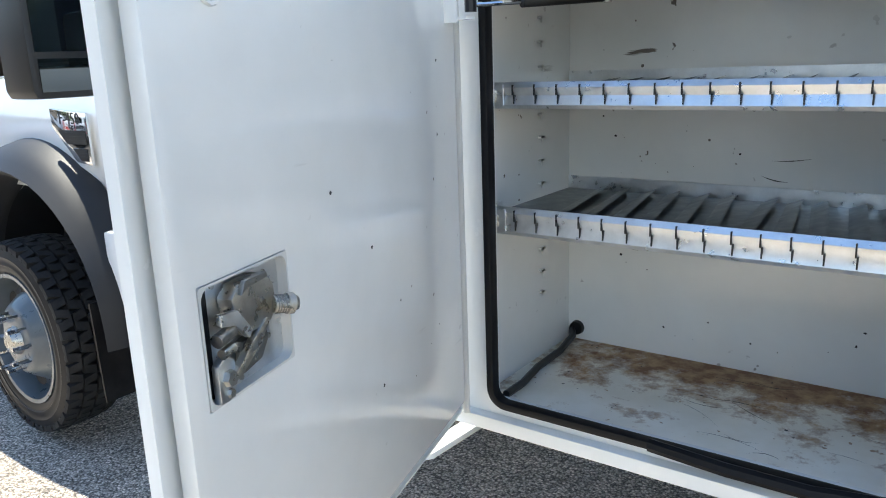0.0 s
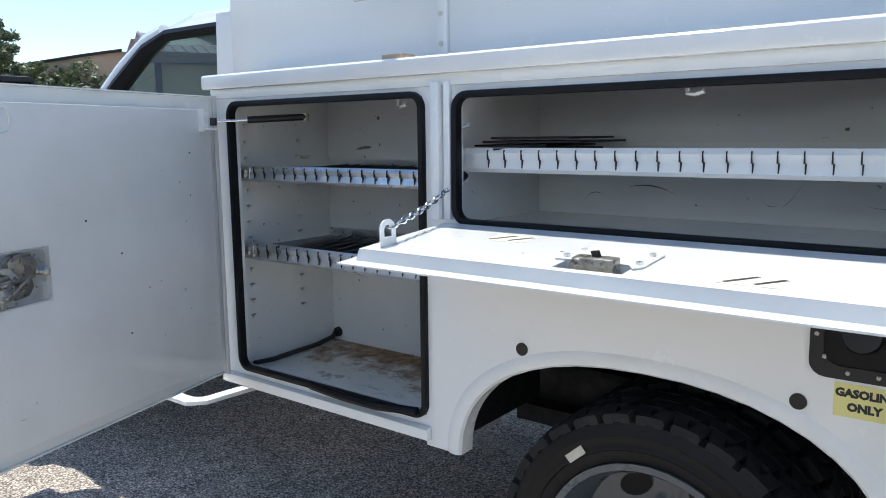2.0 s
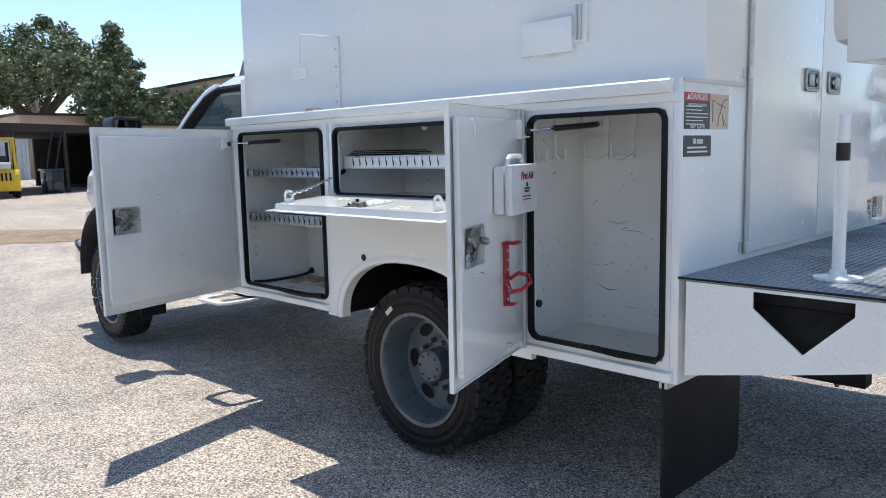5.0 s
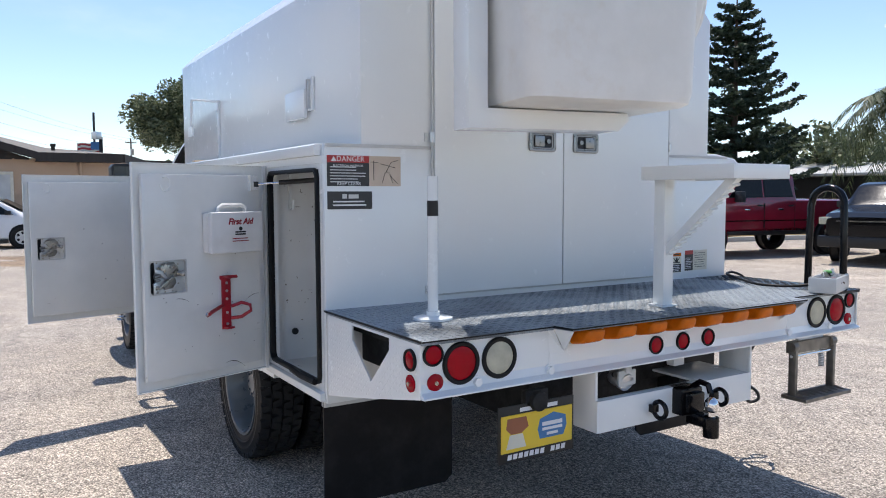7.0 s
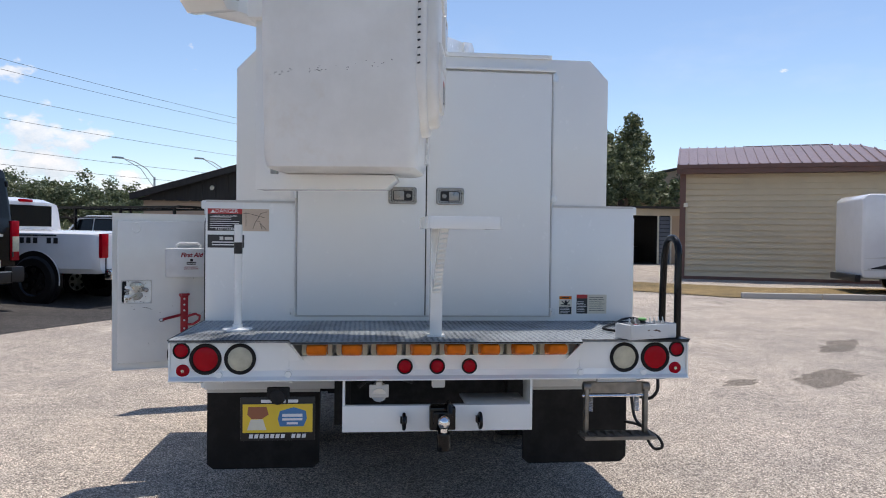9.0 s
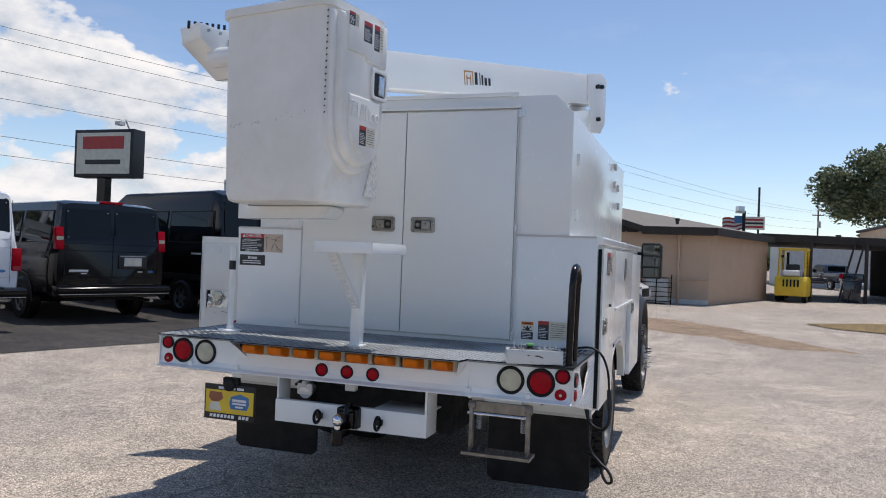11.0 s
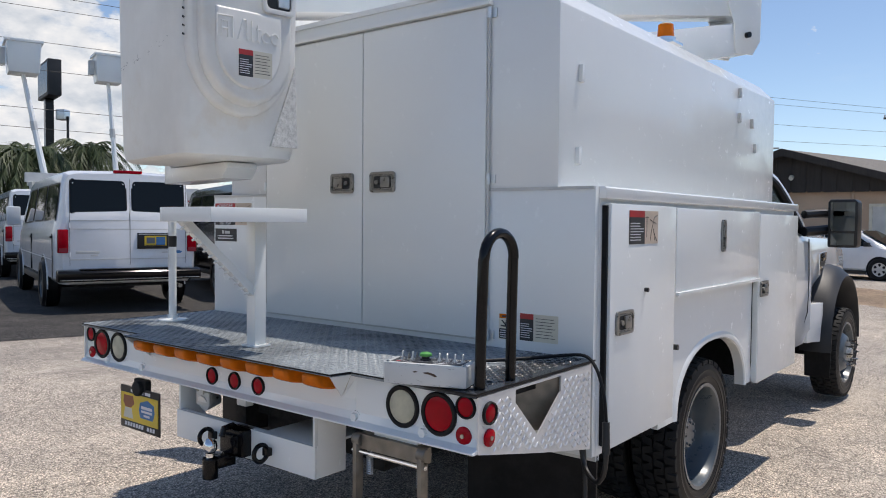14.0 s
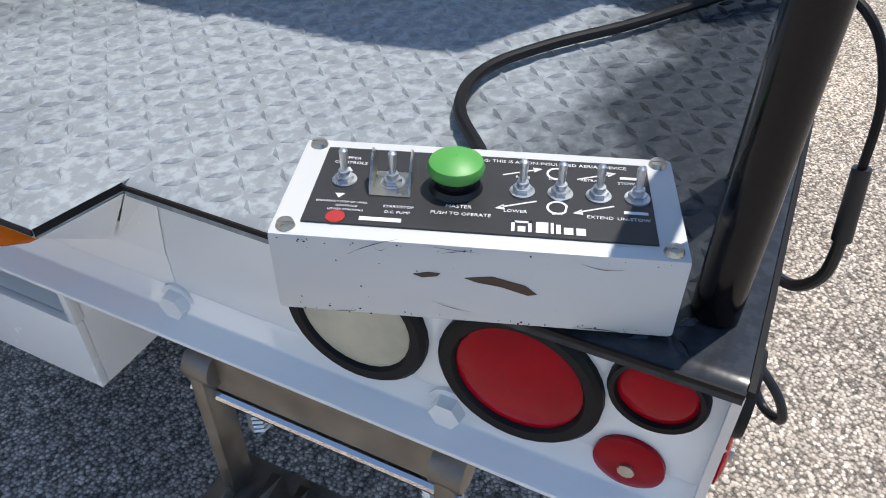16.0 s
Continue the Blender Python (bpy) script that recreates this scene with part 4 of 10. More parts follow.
def flap_door():
    """The middle door, hinged below and let down on a chain."""
    f = part("flap_door", G().box(-1.940, -0.374, -0.012, -0.765, 0.0, -0.007), WHITE, truck, "white steel drop-down door hanging open on its chain", 0.002)
    f.matrix_basis = pose(0, -1.205, 1.212, 4.8, 0, 0)
    o = [(-1.912, -0.342), (-0.795, -0.342), (-0.795, -0.012), (-1.912, -0.012)]
    lo = [(-1.904, -0.336), (-0.803, -0.336), (-0.803, -0.018), (-1.904, -0.018)]
    cut = [(-1.43, -0.315), (-1.29, -0.315), (-1.29, -0.262), (-1.43, -0.262)]
    g = G()
    a, b = -0.007, 0.020
    n = 4
    vs = [(x, y, a) for x, y in o] + [(x, y, b) for x, y in lo] + [(x, y, b) for x, y in cut] + [(x, y, -0.004) for x, y in cut]
    fs = [(i, (i + 1) % 4, 4 + (i + 1) % 4, 4 + i) for i in range(4)] + [(4 + i, 4 + (i + 1) % 4, 8 + (i + 1) % 4, 8 + i) for i in range(4)] + [(8 + i, 8 + (i + 1) % 4, 12 + (i + 1) % 4, 12 + i) for i in range(4)]
    g.add(vs, fs)
    part("inner_pan", g, WHITE_IN, f, "", 0, 15)
    part("latch_well", G().box(-1.43, -0.315, -0.006, -1.29, -0.262, -0.003), BLACK, f)
    part("latch_plate", G().prism([(-1.452, -0.262), (-1.452, -0.215), (-1.425, -0.125), (-1.305, -0.125), (-1.270, -0.165), (-1.270, -0.265), (-1.283, -0.285), (-1.30, -0.262), (-1.42, -0.262)], "z", 0.020, 0.024), GREYPAINT, f, "pale painted latch plate")
    g = G().box(-1.40, -0.296, 0.0, -1.315, -0.262, 0.038).cyl((-1.388, -0.3, 0.02), (-1.388, -0.26, 0.02), 0.017, seg=12)
    part("latch_body", g, STEEL, f, "", 0.005)
    part("latch_lever", G().prism([(-1.36, 0.03), (-1.345, 0.03), (-1.352, 0.050), (-1.366, 0.048)], "y", -0.282, -0.274), BLACK, f)
    for x, y in ((-1.438, -0.24), (-1.43, -0.18), (-1.285, -0.25), (-1.288, -0.18)):
        part("bolt", G().cyl((x, y, 0.024), (x, y, 0.029), 0.007, seg=8), GALV, f)
    for x in (-1.862, -0.86):
        out, inn = [], []
        for i in range(13):
            t = math.pi * i / 12
            out.append((0.026 * math.cos(t), 0.034 + 0.026 * math.sin(t)))
            inn.append((0.013 * math.cos(t), 0.034 + 0.013 * math.sin(t)))
        out = [(0.026, 0.0)] + out + [(-0.026, 0.0)]
        inn = [(0.013, 0.02)] + inn + [(-0.013, 0.02)]
        e = G().ring([(-0.285 + p, q + 0.02) for p, q in out], [(-0.285 + p, q + 0.02) for p, q in inn], "x", x - 0.002, x + 0.002)
        part("chain_eye", e, WHITE, f, "", 0)
    for cx, cy in ((-1.64, -0.125), (-1.08, -0.27)):
        st = part("instruction_sticker", G().box(cx - 0.05, cy - 0.032, 0.0202, cx + 0.05, cy + 0.032, 0.0207), STICKER_W, f, "white instruction sticker")
        part("sticker_band", G().prism([(cx - 0.045, cy - 0.022), (cx - 0.038, cy - 0.026), (cx + 0.006, cy + 0.024), (cx - 0.002, cy + 0.027)], "z", 0.0208, 0.0212), STICKER_K, st)
        part("sticker_band", G().prism([(cx + 0.004, cy - 0.020), (cx + 0.011, cy - 0.024), (cx + 0.050, cy + 0.020), (cx + 0.042, cy + 0.024)], "z", 0.0208, 0.0212), STICKER_K, st)
    return f


flap = flap_door()


def chain(a, b, n, sag):
    """A welded link chain."""
    g = G()
    a, b = Vector(a), Vector(b)
    pts = [a.lerp(b, i / n) - Vector((0, 0, sag * math.sin(math.pi * i / n))) for i in range(n + 1)]
    for i in range(n):
        p, q = pts[i], pts[i + 1]
        d = (q - p).normalized()
        side = d.cross(Vector((0, 0, 1))).normalized()
        if i % 2:
            side = d.cross(side)
        L, W = (q - p).length * 0.68, 0.0075
        c = (p + q) / 2
        loop = []
        for k in range(10):
            t = 2 * math.pi * k / 10
            loop.append(c + d * (L * math.cos(t)) + side * (W * math.sin(t)))
        g.tube(loop, 0.0026, 5, True)
    return g


part("door_chain", chain((-1.862, -1.488, 1.248), (-1.925, -1.14, 1.335), 18, 0.012), CHROME, truck, "bright steel chain holding the drop-down door")
part("chain_anchor", G().cyl((-1.925, -1.16, 1.325), (-1.925, -1.11, 1.345), 0.012, seg=10), BLACK, truck)


def gas_strut(a, b):
    """A gas spring: rod, body and two ball ends."""
    a, b = Vector(a), Vector(b)
    m = a.lerp(b, 0.36)
    s = part("gas_strut", G().cyl(m, b, 0.011, seg=12), BLACK, truck, "black gas strut with bright rod")
    part("rod", G().cyl(a, m, 0.0045, seg=8), CHROME, s)
    part("ball_end", G().cyl(a - Vector((0.0, 0, 0.012)), a + Vector((0, 0, 0.012)), 0.011, seg=10), BLACK, s)
    part("ball_end", G().cyl(b - Vector((0.0, 0, 0.012)), b + Vector((0, 0, 0.012)), 0.011, seg=10), STEEL, s)
    return s


gas_strut((-2.775, -1.275, 1.500), (-2.62, -1.03, 1.515))
gas_strut((-0.600, -1.275, 1.500), (-0.45, -1.03, 1.520))
part("strut_bracket", G().box(-2.825, -1.292, 1.475, -2.775, -1.262, 1.48).box(-2.825, -1.292, 1.475, -2.82, -1.262, 1.53).box(-2.825, -1.30, 1.47, -2.79, -1.296, 1.54), WHITE, truck)
part("strut_bracket", G().box(-0.645, -1.292, 1.475, -0.60, -1.262, 1.48).box(-0.645, -1.292, 1.475, -0.64, -1.262, 1.53).box(-0.645, -1.30, 1.47, -0.61, -1.296, 1.54), WHITE, truck)


def gasket(x0, z0, x1, z1, w=0.0175, name="door_seal"):
    g = G()
    o, i = rrect(x0, z0, x1, z1, 0.045, 7), rrect(x0 + w, z0 + w, x1 - w, z1 - w, 0.028, 7)
    g.ring(o, i, "y", -YB - 0.016, -YB + 0.012)
    return part(name, g, SEAL, truck, "black rubber door seal", 0.006, 40)


gasket(-2.806, 0.674, -1.992, 1.565)
gasket(-1.900, 1.222, -0.768, 1.560)
gasket(-0.664, 0.688, -0.078, 1.560)
# seal ends that have come loose along the sills
part("loose_seal", G().tube([(-2.44, -YB - 0.022, 0.690), (-2.30, -YB - 0.030, 0.686), (-2.16, -YB - 0.034, 0.688), (-2.08, -YB - 0.026, 0.694), (-2.02, -YB - 0.02, 0.698)], 0.013, 8), SEAL, truck)
part("loose_seal", G().tube([(-0.36, -YB - 0.022, 0.704), (-0.25, -YB - 0.026, 0.700), (-0.10, -YB - 0.022, 0.702)], 0.013, 8), SEAL, truck)

# sill ledges and posts proud of the skin
for x0, x1, z in ((-2.885, -1.985, 0.640), (-0.70, -0.045, 0.652)):
    part("sill_ledge", G().prism([(-YB, z - 0.022), (-YB - 0.022, z - 0.018), (-YB - 0.022, z + 0.012), (-YB, z + 0.016)], "x", x0, x1), WHITE, truck, "", 0.002)
part("door_post", G().box(-1.962, -YB - 0.020, 1.235, -1.935, -YB, 1.585).box(-1.925, -YB - 0.012, 1.235, -1.905, -YB, 1.585), WHITE, truck, "", 0.003)
part("door_post", G().box(-0.745, -YB - 0.018, 0.66, -0.715, -YB, 1.585), WHITE, truck, "", 0.003)
part("hinge_strip", G().cyl((-0.702, -YB - 0.016, 0.66), (-0.702, -YB - 0.016, 1.57), 0.008, seg=8), GREYPAINT, truck)
part("header_drip", G().box(-2.89, -YB - 0.006, 1.575, XR, -YB, 1.605), WHITE, truck, "", 0.002)

# lockers: shelves, hooks, slotted strips


def shelf(x0, x1, y0, y1, z, lip, mat, deck_mat, slots, brackets=True):
    """Adjustable tray with a slotted front lip, ribs and dividers."""
    s = part("shelf", G().box(x0, y0, z, x1, y1, z + 0.003), deck_mat, truck, "galvanised steel shelf tray with slotted lip")
    g = G().prism([(y0, z - lip * 0.55), (y0 - 0.003, z - lip * 0.55), (y0 - 0.010, z - lip * 0.40), (y0 - 0.004, z - lip * 0.05), (y0 - 0.010, z + lip * 0.25), (y0 - 0.003, z + lip * 0.45), (y0, z + lip * 0.45)], "x", x0, x1)
    part("front_lip", g, mat, s, "", 0)
    sl = G()
    n = slots
    for i in range(n):
        x = x0 + 0.075 + (x1 - x0 - 0.10) * i / (n - 1)
        sl.box(x, y0 - 0.0112, z - lip * 0.04, x + 0.0026, y0 - 0.003, z + lip * 0.36)
        sl.box(x + 0.003, y0 - 0.0108, z - lip * 0.36, x + 0.0056, y0 - 0.003, z - lip * 0.02)
    part("slot_strip", sl, BLACK, s)["kind"] = "stuff"
    part("back_lip", G().box(x0, y1 - 0.003, z, x1, y1, z + 0.035), mat, s)
    if brackets:
        for x, sg in ((x0, 1), (x1, -1)):
            part("end_bracket", G().box(x, y0 - 0.006, z - lip * 0.5, x + sg * 0.004, y0 + 0.06, z + lip * 0.4).box(x, y0 - 0.012, z - lip * 0.45, x + sg * 0.055, y0 - 0.008, z + lip * 0.38), GALV, s, "", 0.001)
            part("bolt", G().box(x + sg * 0.015, y0 - 0.02, z - 0.016, x + sg * 0.04, y0 - 0.010, z + 0.010), STEEL, s, "", 0.003)
    return s


def tray_ribs(s, x0, x1, y0, y1, z, n, skew, seed):
    rng = random.Random(seed)
    for i in range(n):
        x = x0 + (x1 - x0) * (i + 0.5) / n
        d = skew * (0.6 + 0.6 * rng.random())
        g = G().add([(x, y0 + 0.02, z + 0.004), (x + 0.003, y0 + 0.02, z + 0.004), (x + 0.003 + d, y1 - 0.02, z + 0.004), (x + d, y1 - 0.02, z + 0.004),
                     (x + 0.03, y0 + 0.02, z + 0.010), (x + 0.033, y0 + 0.02, z + 0.010), (x + 0.033 + d, y1 - 0.02, z + 0.016), (x + 0.03 + d, y1 - 0.02, z + 0.016)],
                    [(0, 3, 2, 1), (4, 5, 6, 7), (0, 1, 5, 4), (1, 2, 6, 5), (2, 3, 7, 6), (3, 0, 4, 7)])
        part("divider", g, TRAY, s)


s1 = shelf(-2.855, -1.968, -1.115, -0.715, 1.333, 0.053, GALV, TRAY, 17)
tray_ribs(s1, -2.75, -2.0, -1.10, -0.72, 1.335, 12, -0.03, 3)
s2 = shelf(-2.855, -1.968, -1.115, -0.715, 1.072, 0.060, GALV, TRAY, 17)
tray_ribs(s2, -2.75, -2.0, -1.10, -0.72, 1.074, 12, -0.05, 5)
s3 = shelf(-1.925, -0.815, -1.105, -0.70, 1.389, 0.063, WHITE, GREYPAINT, 21, False)
part("drip_end", G().box(-1.93, -1.112, 1.32, -1.915, -1.108, 1.36).box(-0.83, -1.112, 1.32, -0.815, -1.108, 1.36), WHITE_IN, s3)

# keyhole strips and hooks
for x, sg in ((-2.862, 1), (-1.962, -1)):
    for y in (-1.09, -0.86):
        for i in range(13):
            z = 0.83 + 0.055 * i
            g = G().box(x, y - 0.006, z, x + sg * 0.010, y + 0.008, z + 0.005).box(x + sg * 0.008, y - 0.006, z - 0.008, x + sg * 0.010, y + 0.008, z + 0.005)
            part("shelf_lug", g, WHITE_IN, truck)


def hook(x, y, z, name="coat_hook"):
    part(name, G().tube([(x, y, z), (x + 0.004, y - 0.01, z - 0.03), (x + 0.012, y - 0.02, z - 0.055), (x + 0.03, y - 0.03, z - 0.058), (x + 0.05, y - 0.03, z - 0.052)], 0.006, 6), WHITE_IN, truck, "white wire hook")


hook(-2.19, -1.06, 1.59)
hook(-1.93, -1.12, 1.53)
hook(-1.34, -1.10, 1.59)
hook(-0.93, -1.10, 1.59)
for x in (-0.60, -0.475):
    part("tool_rack", G().box(x - 0.008, -0.756, 1.39, x + 0.010, -0.742, 1.57).tube([(x, -0.755, 1.41), (x - 0.02, -0.80, 1.385), (x - 0.05, -0.83, 1.385), (x - 0.05, -0.83, 1.45)], 0.006, 6), WHITE, truck, "white hook on the locker's back")
part("rack_rail", G().box(-0.70, -0.752, 1.462, -0.08, -0.742, 1.476), WHITE_IN, truck)
for y in (-0.95, -1.08):
    part("tool_rack", G().box(-0.722, y, 1.38, -0.712, y + 0.012, 1.55).tube([(-0.714, y, 1.41), (-0.69, y, 1.385), (-0.66, y, 1.385), (-0.66, y, 1.43)], 0.006, 6), WHITE, truck)
hook(-0.16, -1.10, 1.585)
part("rack_rail", G().box(-0.724, -1.10, 1.49, -0.712, -0.76, 1.505), WHITE_IN, truck)
# cable through the front locker
part("wire_loom", G().tube([(-2.850, -0.702, 0.690), (-2.83, -0.74, 0.680), (-2.82, -0.83, 0.672), (-2.82, -0.95, 0.670), (-2.80, -1.06, 0.674), (-2.79, -1.15, 0.684)], 0.009, 8), BLACK, truck, "black wiring loom")
part("grommet", G().cyl((-2.835, -0.700, 0.692), (-2.835, -0.712, 0.692), 0.020, 0.018, 16), BLACK, truck)
part("grommet", G().cyl((-0.724, -1.06, 0.80), (-0.714, -1.06, 0.80), 0.016, seg=12), BLACK, truck)
# reflector plugs in the wheel panel
for x in (-1.695, -1.060):
    part("plug_hole", G().cyl((x, -YB - 0.003, 0.925), (x, -YB + 0.02, 0.925), 0.0165, seg=18), BLACK, truck, "black rubber plug")
# fuel filler
ff = part("fuel_filler", G().ring(rrect(-1.045, 0.985, -0.855, 1.150, 0.03), rrect(-1.02, 1.01, -0.88, 1.13, 0.03), "y", -YB - 0.006, -YB + 0.002), BLACK, truck, "black recessed fuel filler")
part("filler_cup", G().box(-1.03, -YB - 0.003, 1.0, -0.87, -YB - 0.001, 1.14), SEAL, ff)
part("filler_cap", G().cyl((-0.955, -YB - 0.003, 1.075), (-0.955, -YB - 0.022, 1.08), 0.038, 0.034, 18), BLACK, ff, "", 0.004)
g = G()
for i in range(10):
    t = 2 * math.pi * i / 10
    part("screw", G().cyl((-0.95 + 0.083 * math.cos(t), -YB - 0.006, 1.068 + 0.072 * math.sin(t)), (-0.95 + 0.083 * math.cos(t), -YB - 0.010, 1.068 + 0.072 * math.sin(t)), 0.0042, seg=8), STEEL, ff)
st = part("fuel_sticker", G().box(-0.998, -YB - 0.0012, 0.912, -0.892, -YB - 0.0004, 0.978), YELLOW_PALE, truck, "yellow fuel sticker with black words")
word("sticker_text", "GASOLINE", 0.0215, INK, st, on_face((-0.945, -YB - 0.0016, 0.959), (1, 0, 0), (0, 0, 1)), bold=0.06)
word("sticker_text", "ONLY", 0.0215, INK, st, on_face((-0.945, -YB - 0.0016, 0.932), (1, 0, 0), (0, 0, 1)), bold=0.06)


# ---- rear deck and bumper ----
XD, XH = 0.727, 0.808     # rear edge of the deck, and of its hood over the amber lamps
deck = part("rear_deck", G().box(XR, -1.195, 0.990, XD - 0.02, 1.195, 1.000), DECK, truck, "grey-black painted diamond-plate deck")
for y0, y1 in ((-1.195, -0.672), (0.672, 1.195)):
    part("deck_nose", G().prism([(XD - 0.02, 0.990), (XD, 0.986), (XD, 0.995), (XD - 0.010, 1.0), (XD - 0.02, 1.0)], "y", y0, y1), DECK, deck)
    part("nose_lip", G().box(XD + 0.0005, y0, 0.9945, XD + 0.003, y1, 0.999), SEAL, deck)
part("deck_hood", G().prism([(XD - 0.02, -0.672), (XD, -0.672), (XH, -0.655), (XH, 0.655), (XD, 0.672), (XD - 0.02, 0.672)], "z", 0.991, 1.0), DECK, deck, "deck lip hooded over the amber lamps")
part("hood_lip", G().box(XH + 0.0005, -0.655, 0.995, XH + 0.0025, 0.655, 1.000), SEAL, deck)
for s in (-1, 1):
    part("hood_lip", G().add([(XD, s * 0.6725, 0.993), (XH, s * 0.6555, 0.993), (XH, s * 0.6555, 1.001), (XD, s * 0.6725, 1.001)], [(0, 1, 2, 3)]), SEAL, deck, smooth=0)
    part("deck_edge", G().box(XR, min(s * 1.1955, s * 1.2), 0.9945, XD, max(s * 1.1955, s * 1.2), 1.001), SEAL, truck)
BT, BBOT, NOTCH, NZ = 0.9885, 0.815, 0.672, 0.925
bm_g = G().box(XB - 0.012, -1.193, BBOT, XB, -NOTCH, BT).box(XB - 0.012, NOTCH, BBOT, XB, 1.193, BT).box(XB - 0.012, -NOTCH, BBOT, XB, NOTCH, NZ)
bm_g.box(XB - 0.075, -1.193, BBOT, XB - 0.012, 1.193, BBOT + 0.010)
bm_g.prism([(XB, BBOT), (XO, BBOT), (XO, BBOT + 0.006), (XB + 0.008, BBOT + 0.018), (XB, BBOT + 0.045)], "y", -1.193, 1.193)
bumper = part("rear_bumper", bm_g, WHITE, truck, "white steel rear bumper with round lamps", 0.002)
part("lamp_recess", G().prism([(XB - 0.012, NZ - 0.006), (XB, NZ), (XB - 0.045, NZ + 0.006), (XB - 0.050, BT), (XB - 0.060, BT), (XB - 0.057, NZ - 0.004)], "y", -NOTCH, NOTCH), GREYPAINT, truck)
for s in (-1, 1):
    y = s * NOTCH
    tri3 = [(XD + 0.001, y, 0.990), (XH - 0.002, s * 0.655, 0.990), (XB + 0.008, s * 0.612, 0.905)]
    part("gusset", G().add(tri3 + [(px, py - s * 0.006, pz) for px, py, pz in tri3], [(0, 1, 2), (5, 4, 3), (0, 1, 4, 3), (1, 2, 5, 4), (2, 0, 3, 5)]), WHITE, truck, "white triangular gusset", smooth=0)
    part("gusset", G().add([(XB + 0.001, y + s * 0.012, BT), (XD + 0.001, y, BT), (XB + 0.003, s * 0.612, 0.903), (XB + 0.001, y, 0.90)], [(0, 1, 2, 3)]), WHITE, truck, smooth=0)
for i in range(8):
    y = -0.546 + i * 0.156
    def lamp_side(w):
        return [(XB - 0.02, y + w * 1.12, NZ + 0.004), (XB + 0.030, y + w * 1.08, NZ + 0.004), (XB + 0.072, y + w, BT - 0.052), (XH - 0.004, y + w * 0.9, BT - 0.040), (XH + 0.004, y + w * 0.86, BT - 0.002), (XB - 0.02, y + w * 1.12, BT - 0.001)]
    a = part("amber_lamp", G().loft([lamp_side(-0.047), lamp_side(0.047)]), AMBER_LENS, bumper, "amber clearance lamp", 0.016, seg=3)
    part("lamp_base", G().box(XB - 0.045, y - 0.070, NZ + 0.004, XB + 0.020, y + 0.070, BT - 0.003), CLEAR_LENS, a, "", 0.006)

def round_lamp(y, z, r, mat, x=XB, axis=(1, 0, 0), grommet=True, screw=False, px=None):
    """Round tail lamp in a rubber grommet."""
    o = Vector((x, y, z)) if px is None else Vector(px)
    k = 0.016 if r > 0.05 else 0.0075
    if grommet:
        b = part("round_lamp", G().lathe([(r, 0.0), (r, 0.006), (r - 0.25 * k, 0.010), (r - 0.8 * k, 0.009), (r - k - 0.001, 0.003), (r - k - 0.001, 0.0)], o, axis, 32), SEAL, bumper, "round tail lamp in a black rubber grommet")
        rr = r - k
    else:
        b, rr = bumper, r
    ln = G().lathe([(0.0005, 0.0105), (rr * 0.3, 0.0102), (rr * 0.6, 0.0092), (rr * 0.85, 0.0074), (rr, 0.005), (rr, 0.0005), (0.0005, 0.0005)], o, axis, 28, False)
    lo = part("lens", ln, mat, b) if grommet else part("reflector", ln, mat, bumper, "small round red reflector")
    if screw:
        part("screw", G().cyl(o, o + Vector(axis) * 0.013, 0.007, seg=10), STEEL, lo)


for s in (-1, 1):
    round_lamp(s * 1.038, 0.912, 0.070, RED_LENS)
    round_lamp(s * 0.887, 0.912, 0.070, CLEAR_LENS)
    round_lamp(s * 1.143, 0.950, 0.037, RED_LENS)
    round_lamp(s * 1.136, 0.860, 0.029, RED_LENS, grommet=False, screw=True)
for y in (-0.149, 0.0, 0.149):
    round_lamp(y, 0.874, 0.036, RED_LENS)

# slanted bumper ends of diamond plate
for s in (-1, 1):
    hole = [(0.222, 0.925), (0.222, 0.978), (0.514, 0.978), (0.514, 0.937), (0.375, 0.802)]
    outer5 = [(XR + 0.03, 0.668), (XR + 0.03, 0.988), (XB + 0.012, 0.988), (XB + 0.012, BBOT), (0.375, 0.742)]
    a, b = sorted((s * 1.190, s * 1.197))
    part("bumper_end", G().ring(outer5, hole, "y", a, b), ENDPLATE if s > 0 else WHITE, truck, "bright diamond-plate bumper end" if s > 0 else "white painted diamond-plate bumper end", 0)
    for z, gr, r in ((0.932, True, 0.036), (0.857, False, 0.028)):
        round_lamp(0, z, r, RED_LENS, axis=(0, s, 0), grommet=gr, screw=not gr, px=(0.662, s * 1.197, z))
    # closing panels seen through the opening
    if s > 0:
        part("inner_gusset", G().add([(0.20, s * 1.188, 0.99), (0.20, s * 1.188, 0.80), (0.40, s * 0.98, 0.74), (0.40, s * 0.98, 0.985)], [(0, 1, 2, 3)]), STEPMETAL, truck, smooth=0)
part("battery_box", G().box(0.10, -1.10, 0.818, XB - 0.10, -0.62, 0.925), CHASSIS, truck, "black box under the deck", 0.01)
part("under_deck", G().box(XR + 0.01, -1.12, 0.93, XB - 0.08, 1.12, 0.985), CHASSIS, truck, smooth=0)

# bolts along the bumper's foot
for s in (-1, 1):
    for y in (0.674, 0.978):
        part("bolt", G().cyl((XB, s * y, 0.842), (XB + 0.016, s * y, 0.842), 0.017, 0.015, 6).cyl((XB, s * y, 0.842), (XB + 0.004, s * y, 0.842), 0.022, seg=14), WHITE, bumper)
        part("bolt", G().cyl((XB - 0.045, s * y, BBOT - 0.02), (XB - 0.045, s * y, BBOT + 0.028), 0.013, seg=6), WHITE, bumper)


